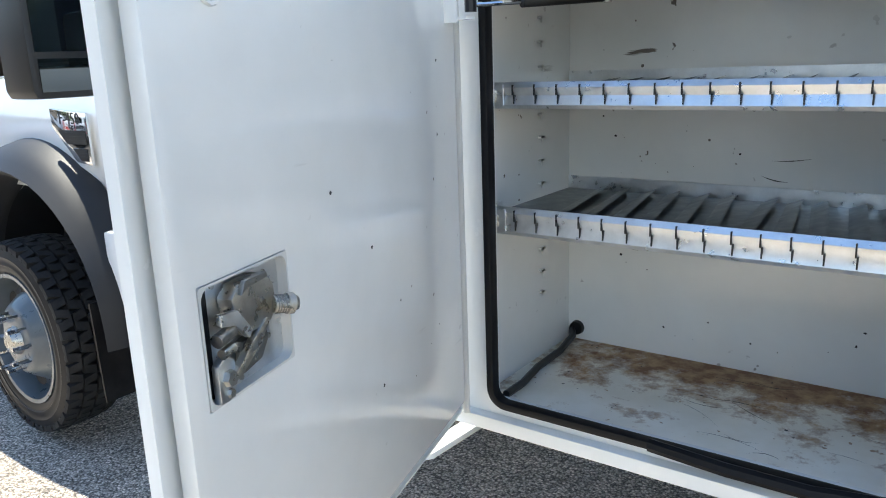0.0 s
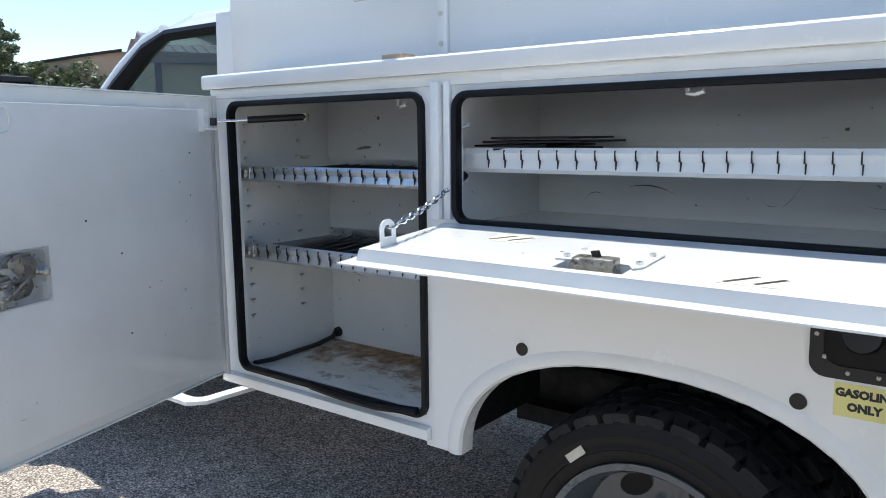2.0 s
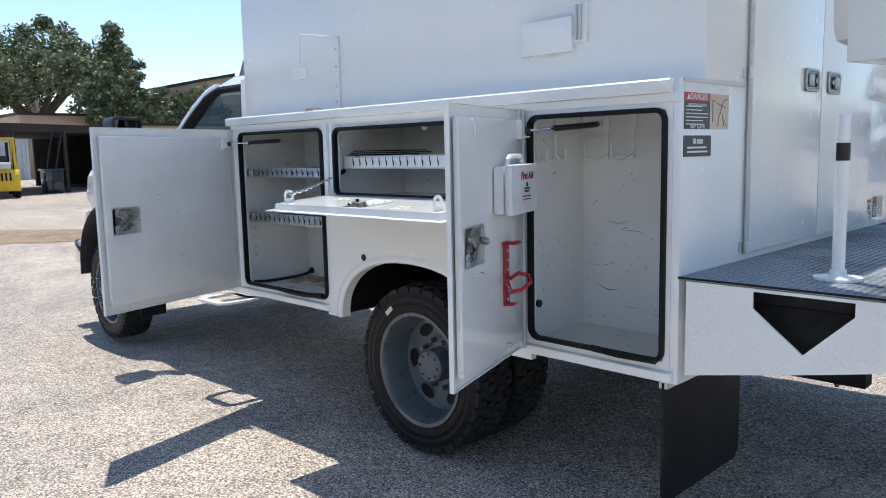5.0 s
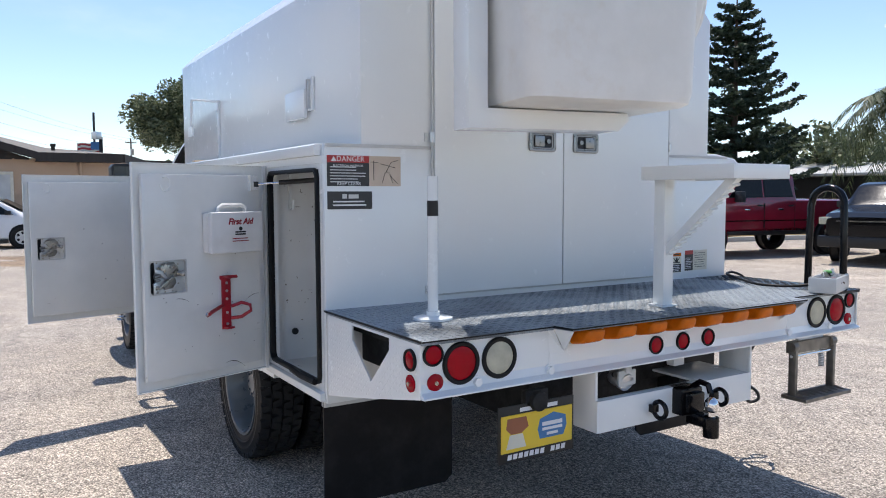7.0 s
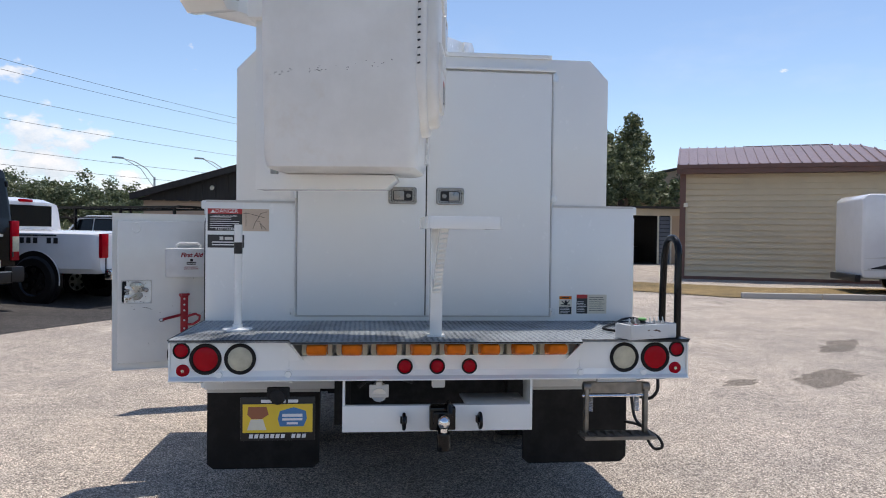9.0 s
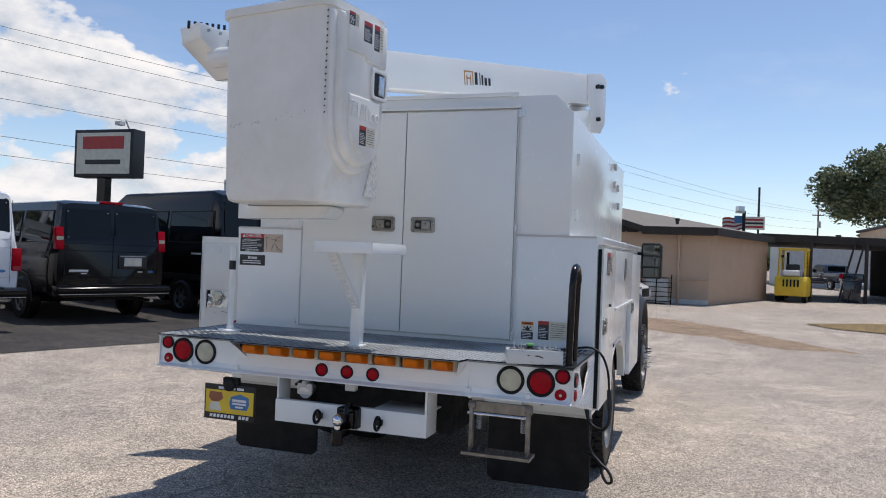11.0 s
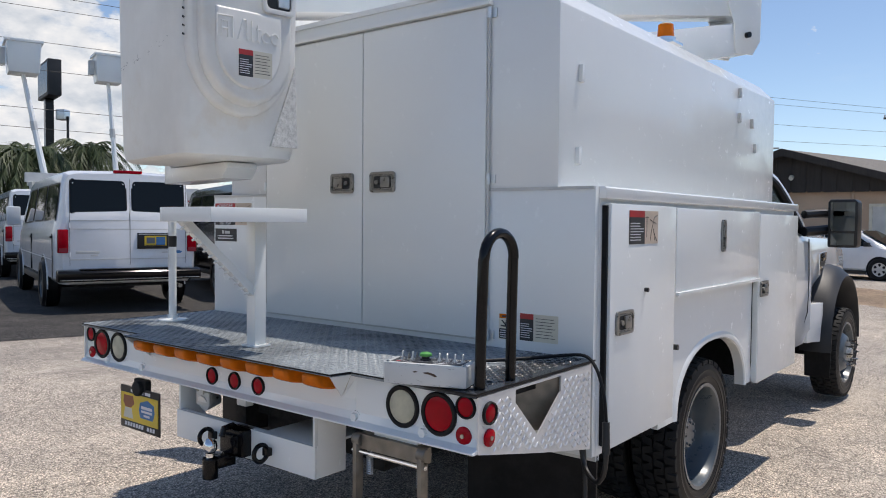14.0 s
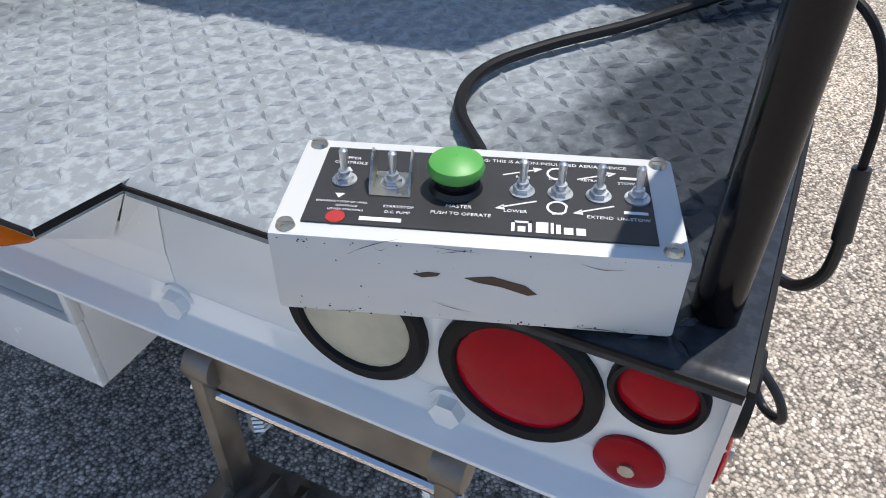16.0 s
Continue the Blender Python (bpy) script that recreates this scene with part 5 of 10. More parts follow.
def tread_bars(x0, x1, y0, y1, pitch, length, width, height, lay):
    """Raised almond-shaped lugs of diamond plate, laid alternately; lay maps (u, v, h) to a place."""
    g = G()
    n_u, n_v = int((x1 - x0) / pitch), int((y1 - y0) / pitch)
    for i in range(n_u):
        for j in range(n_v):
            u, v = x0 + (i + 0.5) * pitch, y0 + (j + 0.5) * pitch
            t = radians(45 if (i + j) % 2 else -45)
            c, s = math.cos(t), math.sin(t)
            pts = []
            for a, b in ((-length, 0), (0, -width), (length, 0), (0, width)):
                pts.append((u + a * c - b * s, v + a * s + b * c))
            k = [lay(p[0], p[1], 0.0) for p in pts] + [lay(u - 0.35 * length * c, v - 0.35 * length * s, height), lay(u + 0.35 * length * c, v + 0.35 * length * s, height)]
            g.add(k, [(0, 1, 4), (1, 2, 5), (1, 5, 4), (2, 3, 5), (3, 0, 4), (3, 4, 5)])
    return g


lugs = part("deck_tread", tread_bars(XR + 0.01, XD - 0.004, -1.185, 1.185, 0.0255, 0.0125, 0.0042, 0.0027, lambda u, v, h: (u, v, 1.0003 + h)), DECK, deck, "raised diamond-plate lugs")
lugs["kind"] = "stuff"
hood_lugs = part("deck_tread", tread_bars(XD - 0.002, XH - 0.004, -0.65, 0.65, 0.0255, 0.0125, 0.0042, 0.0027, lambda u, v, h: (u, v, 1.0003 + h)), DECK, deck)
hood_lugs["kind"] = "stuff"


def end_lugs(s, mat):
    g = tread_bars(XR + 0.035, XB + 0.004, 0.68, 0.985, 0.0205, 0.0125, 0.0046, 0.0040 if s > 0 else 0.0014, lambda u, v, h: (u, s * (1.1972 + h), v))
    keep, out = [], G()
    for k in range(0, len(g.v), 6):
        us, vs2 = [p[0] for p in g.v[k:k + 6]], [p[2] for p in g.v[k:k + 6]]
        u, v = sum(us) / 6, sum(vs2) / 6
        low = 0.668 + (0.815 - 0.668) * max(0.0, (u - 0.0) / 0.712) + 0.012
        in_hole = 0.205 < u < 0.53 and v < 0.99 and v > 0.80 - 0.012 + abs(u - 0.375) * (0.90 if u > 0.375 else 0.80) - 0.005
        lamp = math.hypot(u - 0.662, v - 0.932) < 0.045 or math.hypot(u - 0.662, v - 0.857) < 0.038
        if v > low and not in_hole and not lamp:
            out.add(g.v[k:k + 6], [(0, 1, 4), (1, 2, 5), (1, 5, 4), (2, 3, 5), (3, 0, 4), (3, 4, 5)])
    ob = part("end_tread", out, mat, truck, "raised diamond-plate lugs")
    ob["kind"] = "stuff"


end_lugs(1, ENDPLATE)
end_lugs(-1, WHITE)

# hitch
hb = G().box(XB - 0.025, -0.432, 0.570, XB - 0.013, 0.452, 0.690)
hb.box(XB - 0.15, -0.432, 0.570, XB - 0.025, -0.420, 0.812).box(XB - 0.17, 0.440, 0.570, XB - 0.025, 0.452, 0.812)
hb.box(XB - 0.05, -0.42, 0.680, XB - 0.025, 0.14, 0.690).box(XB - 0.28, 0.14, 0.680, XB - 0.025, 0.44, 0.690)
hb.prism([(XB - 0.013, 0.690), (XB - 0.013, 0.812), (XB - 0.03, 0.812), (XB - 0.03, 0.690)], "y", 0.440, 0.452)
part("hitch_frame", hb, WHITE, truck, "white steel hitch frame", 0.002)
g = G().box(XB - 0.05, -0.035, 0.585, XB + 0.035, 0.085, 0.690).box(XB + 0.0, -0.02, 0.60, XB + 0.06, 0.07, 0.675)
part("receiver", g, BLACKPAINT, truck, "black receiver with pintle latch", 0.008)
part("ball_mount", G().box(XB + 0.03, -0.005, 0.555, XB + 0.15, 0.045, 0.60).cyl((XB + 0.13, 0.02, 0.52), (XB + 0.13, 0.02, 0.60), 0.030, seg=16), BLACKPAINT, truck, "", 0.004)
part("hitch_ball", G().lathe([(0.0005, 0.082), (0.014, 0.078), (0.024, 0.066), (0.0275, 0.05), (0.024, 0.034), (0.016, 0.024), (0.016, 0.0), (0.0005, 0.0)], (XB + 0.13, 0.02, 0.595), (0, 0, 1), 20, False), CHROME, truck, "chromed tow ball")
part("hitch_latch", G().tube([(XB + 0.02, 0.04, 0.69), (XB + 0.05, 0.05, 0.715), (XB + 0.09, 0.05, 0.71), (XB + 0.10, 0.05, 0.68)], 0.012, 8), BLACKPAINT, truck)
for y in (-0.152, 0.198):
    pts = [(XB + 0.03 + 0.032 * math.cos(t), y, 0.628 + 0.032 * math.sin(t)) for t in [2 * math.pi * i / 18 for i in range(18)]]
    r = part("tow_ring", G().tube(pts, 0.009, 8, True), BLACKPAINT, truck, "black forged tow ring")
    part("ring_lug", G().box(XB - 0.013, y - 0.016, 0.612, XB + 0.012, y + 0.016, 0.644), BLACKPAINT, r, "", 0.004)
pl = part("trailer_socket", G().cyl((XB - 0.10, -0.265, 0.755), (XB - 0.03, -0.265, 0.735), 0.035, 0.035, 18), GALV, truck, "grey trailer socket", 0.004)
part("socket_lid", G().box(XB - 0.04, -0.31, 0.725, XB - 0.028, -0.22, 0.785).box(XB - 0.06, -0.28, 0.775, XB - 0.02, -0.25, 0.80), GREYPAINT, pl, "", 0.006)
part("trailer_socket", G().box(XB - 0.06, -0.02, 0.770, XB - 0.02, 0.04, 0.812), GREYPAINT, truck, "", 0.006)
part("wire_loom", G().tube([(XB - 0.1, -0.36, 0.76), (XB - 0.1, -0.32, 0.79), (XB - 0.12, -0.27, 0.79), (XB - 0.15, -0.2, 0.80), (XB - 0.2, -0.1, 0.76)], 0.008, 8), BLACK, truck)

# ---- wheels and running gear ----
def tyre_mesh(r=0.405, w=0.225, rim=0.262, blocks=58):
    """Highway tyre round the y axis with tread blocks; the outer side is -y."""
    h = w / 2
    g = G().lathe([(rim, -h * 0.82), (rim + 0.03, -h * 0.98), (rim + 0.045, -h * 0.985), (rim + 0.048, -h * 1.01), (rim + 0.056, -h * 1.01), (rim + 0.06, -h * 0.99), (r - 0.065, -h), (r - 0.06, -h * 1.02), (r - 0.05, -h * 1.0), (r - 0.030, -h * 0.95), (r - 0.018, -h * 0.80), (r - 0.018, h * 0.80), (r - 0.030, h * 0.95), (r - 0.06, h), (rim + 0.03, h * 0.98), (rim, h * 0.82)], (0, 0, 0), (0, 1, 0), 56)
    tr = G()
    step = 2 * math.pi / blocks
    for k in range(blocks):
        a = step * k
        for y0, y1, sh, half in ((-h * 0.98, -h * 0.54, 0.0, 0.42), (-h * 0.48, -h * 0.04, 0.5, 0.44), (h * 0.04, h * 0.48, 0.1, 0.44), (h * 0.54, h * 0.98, 0.55, 0.42)):
            c, da, skew = a + sh * step, step * half, step * 0.16 * (1 if k % 2 else -1)
            top, bot = [], []
            for t, y, e in ((c - da, y0, -1), (c + da, y0, -1), (c + da, y1, 1), (c - da, y1, 1)):
                t += skew * e
                edge = 0.008 if abs(y) > h * 0.9 else 0.0
                bot.append(((r - 0.028) * math.cos(t), y * 1.005, (r - 0.028) * math.sin(t)))
                t2 = t - 0.12 * da * (1 if t > c else -1)
                top.append(((r - edge) * math.cos(t2), y, (r - edge) * math.sin(t2)))
            tr.add(bot + top, [(4, 5, 6, 7), (0, 1, 5, 4), (1, 2, 6, 5), (2, 3, 7, 6), (3, 0, 4, 7)])
        # shoulder lugs running down the sidewalls
        for sgn in (-1, 1):
            c, da = a + (0.0 if sgn < 0 else 0.55) * step, step * 0.30
            ring = []
            for rr, yy in ((r - 0.012, h * 0.985), (r - 0.020, h * 0.992), (r - 0.030, h * 0.985)):
                ring += [(rr * math.cos(c - da), sgn * yy, rr * math.sin(c - da)), (rr * math.cos(c + da), sgn * yy, rr * math.sin(c + da))]
            inner = [(x * 0.985, yy * 0.95, z * 0.985) for x, yy, z in ring]
            tr.add(ring + inner, [(0, 1, 3, 2), (2, 3, 5, 4), (0, 2, 8, 6), (2, 4, 10, 8), (1, 7, 9, 3), (3, 9, 11, 5), (4, 5, 11, 10)])
    return g.mesh("tyre"), tr.mesh("tread", 0, 0)


TYRE_ME, TREAD_ME = tyre_mesh()


def dual_rim():
    """Deep dished disc wheel."""
    g = G().lathe([(0.262, -0.092), (0.275, -0.10), (0.275, -0.108), (0.258, -0.106), (0.245, -0.085), (0.240, 0.0), (0.225, 0.035), (0.12, 0.05), (0.09, 0.05), (0.0005, 0.05), (0.0005, 0.06), (0.23, 0.06), (0.25, 0.0), (0.255, -0.08)], (0, 0, 0), (0, 1, 0), 40, False)
    return g


def holes(n, r, ro, y, mat_r=0.0):
    g = G()
    for k in range(n):
        a = 2 * math.pi * (k + 0.5) / n
        c = Vector((r * math.cos(a), y, r * math.sin(a)))
        rad, tan = Vector((math.cos(a), 0, math.sin(a))), Vector((-math.sin(a), 0, math.cos(a)))
        out = [c + rad * (0.030 * math.cos(t)) + tan * (0.047 * math.sin(t)) for t in [2 * math.pi * i / 14 for i in range(14)]]
        g.add(out + [c], [(i, (i + 1) % 14, 14) for i in range(14)])
    return g


def vent_holes(n, r, y, parent):
    me = holes(1, r, 0, y).mesh("vent_hole")
    for k in range(n):
        part("vent_hole", me, SEAL, parent).matrix_basis = Matrix.Rotation(2 * math.pi * k / n, 4, "Y")


def studs(n, r, y, yo, rad):
    g = G()
    for k in range(n):
        a = 2 * math.pi * k / n
        g.cyl((r * math.cos(a), y, r * math.sin(a)), (r * math.cos(a), yo, r * math.sin(a)), rad, rad * 0.8, 6)
    return g


def nuts(n, r, y, yo, rad, mat, parent):
    me = G().cyl((0, y, 0), (0, yo, 0), rad, rad * 0.8, 6).mesh("wheel_nut")
    for k in range(n):
        a = 2 * math.pi * k / n
        part("wheel_nut", me, mat, parent).matrix_basis = Matrix.Translation((r * math.cos(a), 0, r * math.sin(a)))


def rear_wheel(y, side, outer):
    w = part("wheel", TYRE_ME, TYRE, truck, "black truck tyre on a grey steel disc wheel")
    w.matrix_basis = pose(-1.38, y, 0.408, 0, 0, 0 if side < 0 else 180)
    part("tread", TREAD_ME, TREADRUB, w)["kind"] = "stuff"
    part("rim", dual_rim(), RIM, w, "deep dished grey steel rim", 0, 40)
    if outer:
        vent_holes(6, 0.178, 0.036, w)
        hub = part("hub", G().lathe([(0.0005, -0.035), (0.072, -0.035), (0.080, -0.028), (0.084, 0.05)], (0, 0, 0), (0, 1, 0), 28, False), RIM, w, "grey axle hub with bolts")
        part("hub_bolts", studs(8, 0.060, -0.033, -0.044, 0.008), RIM, hub)["kind"] = "stuff"
        nuts(10, 0.118, 0.05, 0.012, 0.013, RIM, w)
        if side < 0:
            part("tyre_label", G().box(-0.028, -0.0012, -0.011, 0.028, 0.0, 0.011).move(pose(-0.185, -0.1145, 0.262, 0, -42, 0)), STICKER_W, w, "paper label on the sidewall")


for s in (-1, 1):
    rear_wheel(s * 1.035, s, True)
    rear_wheel(s * 0.765, s, False)
    wf = part("wheel", TYRE_ME, TYRE, truck, "front truck tyre on a convex grey wheel")
    wf.matrix_basis = pose(-5.10, s * 1.03, 0.365, 0, 0, -2 if s < 0 else 178)
    part("tread", TREAD_ME, TREADRUB, wf)["kind"] = "stuff"
    part("rim", G().lathe([(0.262, -0.092), (0.275, -0.10), (0.275, -0.108), (0.258, -0.106), (0.245, -0.06), (0.235, -0.02), (0.20, -0.03), (0.145, -0.105), (0.115, -0.118), (0.0005, -0.118)], (0, 0, 0), (0, 1, 0), 40, False), RIM, wf, "convex grey steel rim", 0, 40)
    vent_holes(8, 0.188, -0.052, wf)
    nuts(10, 0.112, -0.115, -0.185, 0.010, CHROME, wf)
    part("hub", G().lathe([(0.0005, -0.155), (0.040, -0.152), (0.052, -0.14), (0.06, -0.118)], (0, 0, 0), (0, 1, 0), 24, False), STEEL, wf)

g = G()
for s in (-1, 1):
    g.box(-5.6, s * 0.40, 0.52, 0.35, s * 0.48, 0.76)
part("frame_rail", g, CHASSIS, truck, smooth=0)
part("rear_axle", G().cyl((-1.38, -0.75, 0.408), (-1.38, 0.75, 0.408), 0.075, seg=14).lathe([(0.0005, -0.19), (0.12, -0.15), (0.19, 0), (0.12, 0.15), (0.0005, 0.19)], (-1.38, 0.05, 0.41), (0, 1, 0), 20, False), CHASSIS, truck)
part("front_axle", G().cyl((-5.10, -0.9, 0.365), (-5.10, 0.9, 0.365), 0.06, seg=12), CHASSIS, truck)
part("fuel_tank", G().box(-0.72, -0.38, 0.50, 0.25, 0.38, 0.74), CHASSIS, truck, "black tank under the deck", 0.03)
for y in (-0.52, 0.52):
    part("leaf_spring", G().box(-2.1, y - 0.04, 0.46, -0.7, y + 0.04, 0.52), CHASSIS, truck)
part("spare_crossmember", G().box(0.2, -0.40, 0.60, 0.28, 0.40, 0.80).box(-3.0, -0.4, 0.55, -2.9, 0.4, 0.7).cyl((-5, 0.05, 0.5), (-1.4, 0.05, 0.45), 0.04, seg=10), CHASSIS, truck)
for bx in ((-2.03, -0.66, 0.70, -0.66, -0.64, 1.2), (-1.955, -1.16, 1.19, -0.735, -0.64, 1.205), (-2.03, 0.64, 0.70, -0.66, 0.66, 1.2), (-1.957, -1.16, 0.60, -1.951, -0.66, 1.19), (-0.734, -1.16, 0.60, -0.728, -0.66, 1.19)):
    part("wheel_well", G().box(*bx), CHASSIS, truck, smooth=0)
for s in (-1, 1):
    prof = [(s * 0.575, 0.62), (s * 1.185, 0.62), (s * 1.185, 0.205), (s * 1.15, 0.175), (s * 0.61, 0.175), (s * 0.575, 0.205)]
    f = part("mud_flap", G().prism(prof, "x", -0.090, -0.080), FLAP, truck, "black rubber mud flap")
    part("flap_bracket", G().box(-0.10, s * 0.575, 0.60, -0.07, s * 1.185, 0.645), GREYPAINT, f)
    part("mud_flap", G().prism([(s * 0.90, 0.60), (s * 1.12, 0.60), (s * 1.11, 0.21), (s * 0.91, 0.21)], "x", -4.56, -4.55), FLAP, truck)

# folding step under the bumper
st = part("folding_step", G().box(XB - 0.015, 0.695, 0.745, XB + 0.02, 0.995, 0.795), STEPMETAL, truck, "worn grey folding step")
for y in (0.70, 0.985):
    part("step_arm", G().box(XB + 0.0, y - 0.008, 0.560, XB + 0.035, y + 0.010, 0.775).cyl((XB + 0.015, y - 0.015, 0.775), (XB + 0.015, y + 0.02, 0.775), 0.022, seg=12), STEPMETAL, st, "", 0.003)
    part("spring", G().tube([(XB - 0.01 + 0.011 * math.cos(t * 0.9), y + (0.03 if y < 0.8 else -0.03) + 0.011 * math.sin(t * 0.9), 0.735 - 0.0011 * t) for t in range(75)], 0.0028, 5), GALV, st)
part("step_rod", G().cyl((XB + 0.02, 0.68, 0.735), (XB + 0.02, 1.00, 0.735), 0.0075, seg=10), CHROME, st)
tr = G().box(XB - 0.02, 0.675, 0.545, XB + 0.10, 1.015, 0.560)
for i in range(8):
    tr.add([(XB - 0.01, 0.69 + i * 0.041, 0.561), (XB + 0.09, 0.70 + i * 0.041, 0.561), (XB + 0.09, 0.714 + i * 0.041, 0.561), (XB - 0.01, 0.704 + i * 0.041, 0.561), (XB + 0.04, 0.702 + i * 0.041, 0.574)], [(0, 1, 4), (1, 2, 4), (2, 3, 4), (3, 0, 4)])
part("step_tread", tr, STEPMETAL, st, "", 0)
part("step_mount", G().box(XB - 0.02, 0.76, 0.795, XB + 0.0, 0.95, 0.812), WHITE, st)

# running board step seen under the front locker
cs = G().ring([(-3.24, -1.06), (-3.24, -1.26), (-3.20, -1.315), (-2.96, -1.315), (-2.915, -1.26), (-2.90, -1.06)], [(-3.195, -1.06), (-3.195, -1.24), (-3.175, -1.265), (-2.985, -1.265), (-2.96, -1.24), (-2.945, -1.06)], "z", 0.0, 0.016)
part("cab_step", cs.move(Matrix.Translation((0, 0, 0.54))), WHITE, truck, "white flat loop step", 0.004)

# ---- cab ----
SILL = 0.52


def shell(rings):
    return G().loft(rings)


# lower cab and nose: a lofted box with a rounded belt
def low_ring(x, y, z0, z1, crown=0.03):
    pts = [(x, -y * 0.95, z0), (x, -y, z0 + 0.12), (x, -y * 1.005, (z0 + z1) * 0.5), (x, -y * 0.99, z1 - 0.08), (x, -y * 0.95, z1 - 0.015), (x, -y * 0.85, z1 + crown * 0.4), (x, -y * 0.4, z1 + crown), (x, 0, z1 + crown * 1.1)]
    return pts + [(a, -b, c) for a, b, c in reversed(pts[:-1])]


g = shell([low_ring(-3.06, 0.95, SILL, 1.44, 0.0), low_ring(-3.10, 0.985, SILL, 1.44, 0.0), low_ring(-4.30, 1.0, SILL, 1.44, 0.0)])
cab = part("cab_body", g, WHITE_CAB, truck, "white pickup cab")
g = shell([low_ring(-4.30, 0.985, 0.95, 1.43, 0.05), low_ring(-4.6, 0.975, 0.95, 1.42, 0.06), low_ring(-5.4, 0.96, 0.95, 1.40, 0.06), low_ring(-5.95, 0.93, 0.95, 1.35, 0.05), low_ring(-6.05, 0.90, 0.95, 1.28, 0.03)])
part("hood", g, WHITE_CAB, truck, "white hood and front fenders")
for s in (-1, 1):
    fen = [(-4.26, s * 0.90), (-4.26, s * 0.992), (-4.34, s * 1.010), (-4.42, s * 1.052), (-4.50, s * 1.060), (-4.50, s * 0.90)]
    part("fender", G().prism(fen, "z", SILL + 0.01, 0.86), WHITE_CAB, truck, "white flank of the front fender", 0.012, 50)
for bx in ((-6.05, -0.93, 0.6, -5.85, 0.93, 0.96),):
    part("fender", G().box(*bx), WHITE_CAB, truck, "", 0.02)
part("engine_bay", G().box(-5.9, -0.62, 0.45, -4.45, 0.62, 0.95), CHASSIS, truck)
part("grille", G().box(-6.10, -0.75, 0.72, -6.04, 0.75, 1.18), CHROME, truck, "chromed grille", 0.02)
part("front_bumper", G().box(-6.22, -1.0, 0.48, -6.02, 1.0, 0.70), CHROME, truck, "chromed front bumper", 0.04)
# greenhouse: roof, pillars and glass
ZB, ZR = 1.44, 2.005
roof = G().loft([[(-3.06, y * 0.985, z) for y, z in ((-0.79, 1.90), (-0.74, 1.965), (-0.5, 1.995), (0, 2.005), (0.5, 1.995), (0.74, 1.965), (0.79, 1.90), (0.70, 1.89), (0, 1.93), (-0.70, 1.89))],
                 [(-3.60, y, z) for y, z in ((-0.79, 1.905), (-0.74, 1.975), (-0.5, 2.01), (0, 2.02), (0.5, 2.01), (0.74, 1.975), (0.79, 1.905), (0.70, 1.89), (0, 1.93), (-0.70, 1.89))],
                 [(-3.88, y * 0.97, z) for y, z in ((-0.79, 1.865), (-0.74, 1.93), (-0.5, 1.965), (0, 1.975), (0.5, 1.965), (0.74, 1.93), (0.79, 1.865), (0.70, 1.87), (0, 1.92), (-0.70, 1.87))]])
part("cab_roof", roof, WHITE_CAB, truck, "", 0, 50)
for s in (-1, 1):
    pil = G().tube([(-4.33, s * 0.925, 1.43), (-4.17, s * 0.885, 1.60), (-4.0, s * 0.84, 1.76), (-3.86, s * 0.80, 1.865), (-3.75, s * 0.785, 1.90)], [0.045, 0.042, 0.04, 0.042, 0.04], 8)
    part("cab_pillar", pil, WHITE_CAB, truck, "", 0, 50)
    pil = G().prism([(-3.05, 1.42), (-3.22, 1.42), (-3.20, 1.91), (-3.05, 1.91)], "y", s * 0.80, s * 0.93)
    part("cab_pillar", pil, WHITE_CAB, truck, "", 0, 50)
    seal = G().tube([(-3.24, s * 0.935, 1.46), (-3.225, s * 0.84, 1.83), (-3.27, s * 0.815, 1.885), (-3.70, s * 0.81, 1.885), (-3.84, s * 0.825, 1.83), (-4.02, s * 0.865, 1.68), (-4.20, s * 0.91, 1.50), (-4.23, s * 0.94, 1.46)], [0.02, 0.022, 0.024, 0.026, 0.034, 0.040, 0.040, 0.03], 8)
    part("window_seal", seal, SEAL, truck, "black window rubber")
    part("side_window", G().add([(-3.24, s * 0.93, 1.45), (-4.23, s * 0.935, 1.45), (-3.84, s * 0.82, 1.84), (-3.70, s * 0.805, 1.88), (-3.26, s * 0.81, 1.88)], [(0, 1, 2, 3, 4)]), GLASS_C, truck, "clear cab side window", smooth=0)
    part("door_seam", G().tube([(-4.22, s * 0.995, 1.40), (-4.215, s * 1.004, 1.1), (-4.19, s * 1.004, 0.80), (-4.06, s * 0.99, 0.66)], 0.004, 6), SEAL, truck)
    part("door_handle", G().box(-3.42, s * 1.0, 1.20, -3.28, s * 1.03, 1.235), BLACK, truck, "", 0.008)
part("windscreen", G().add([(-4.36, -0.90, 1.43), (-4.40, 0.0, 1.44), (-4.36, 0.90, 1.43), (-3.88, 0.77, 1.90), (-3.90, 0, 1.945), (-3.88, -0.77, 1.90)], [(0, 1, 4, 5), (1, 2, 3, 4)]), GLASS_C, truck, "", smooth=0)
part("rear_window", G().box(-3.062, -0.62, 1.48, -3.056, 0.62, 1.86), GLASS_D, truck, "tinted rear window", smooth=0)
part("cab_back", G().box(-3.09, -0.80, 1.40, -3.065, -0.62, 1.90).box(-3.09, 0.62, 1.40, -3.065, 0.80, 1.90), WHITE_CAB, truck)
part("dashboard", G().box(-4.30, -0.85, 1.30, -4.0, 0.85, 1.50), BLACK, truck, "", 0.04)
for s in (-1, 1):
    seat = part("cab_seat", G().box(-3.45, s * 0.2, 1.0, -3.25, s * 0.7, 1.66), SEATGREY, truck, "grey cab seat", 0.05)
    part("headrest", G().box(-3.40, s * 0.33, 1.68, -3.30, s * 0.57, 1.84), SEATGREY, seat, "", 0.04)
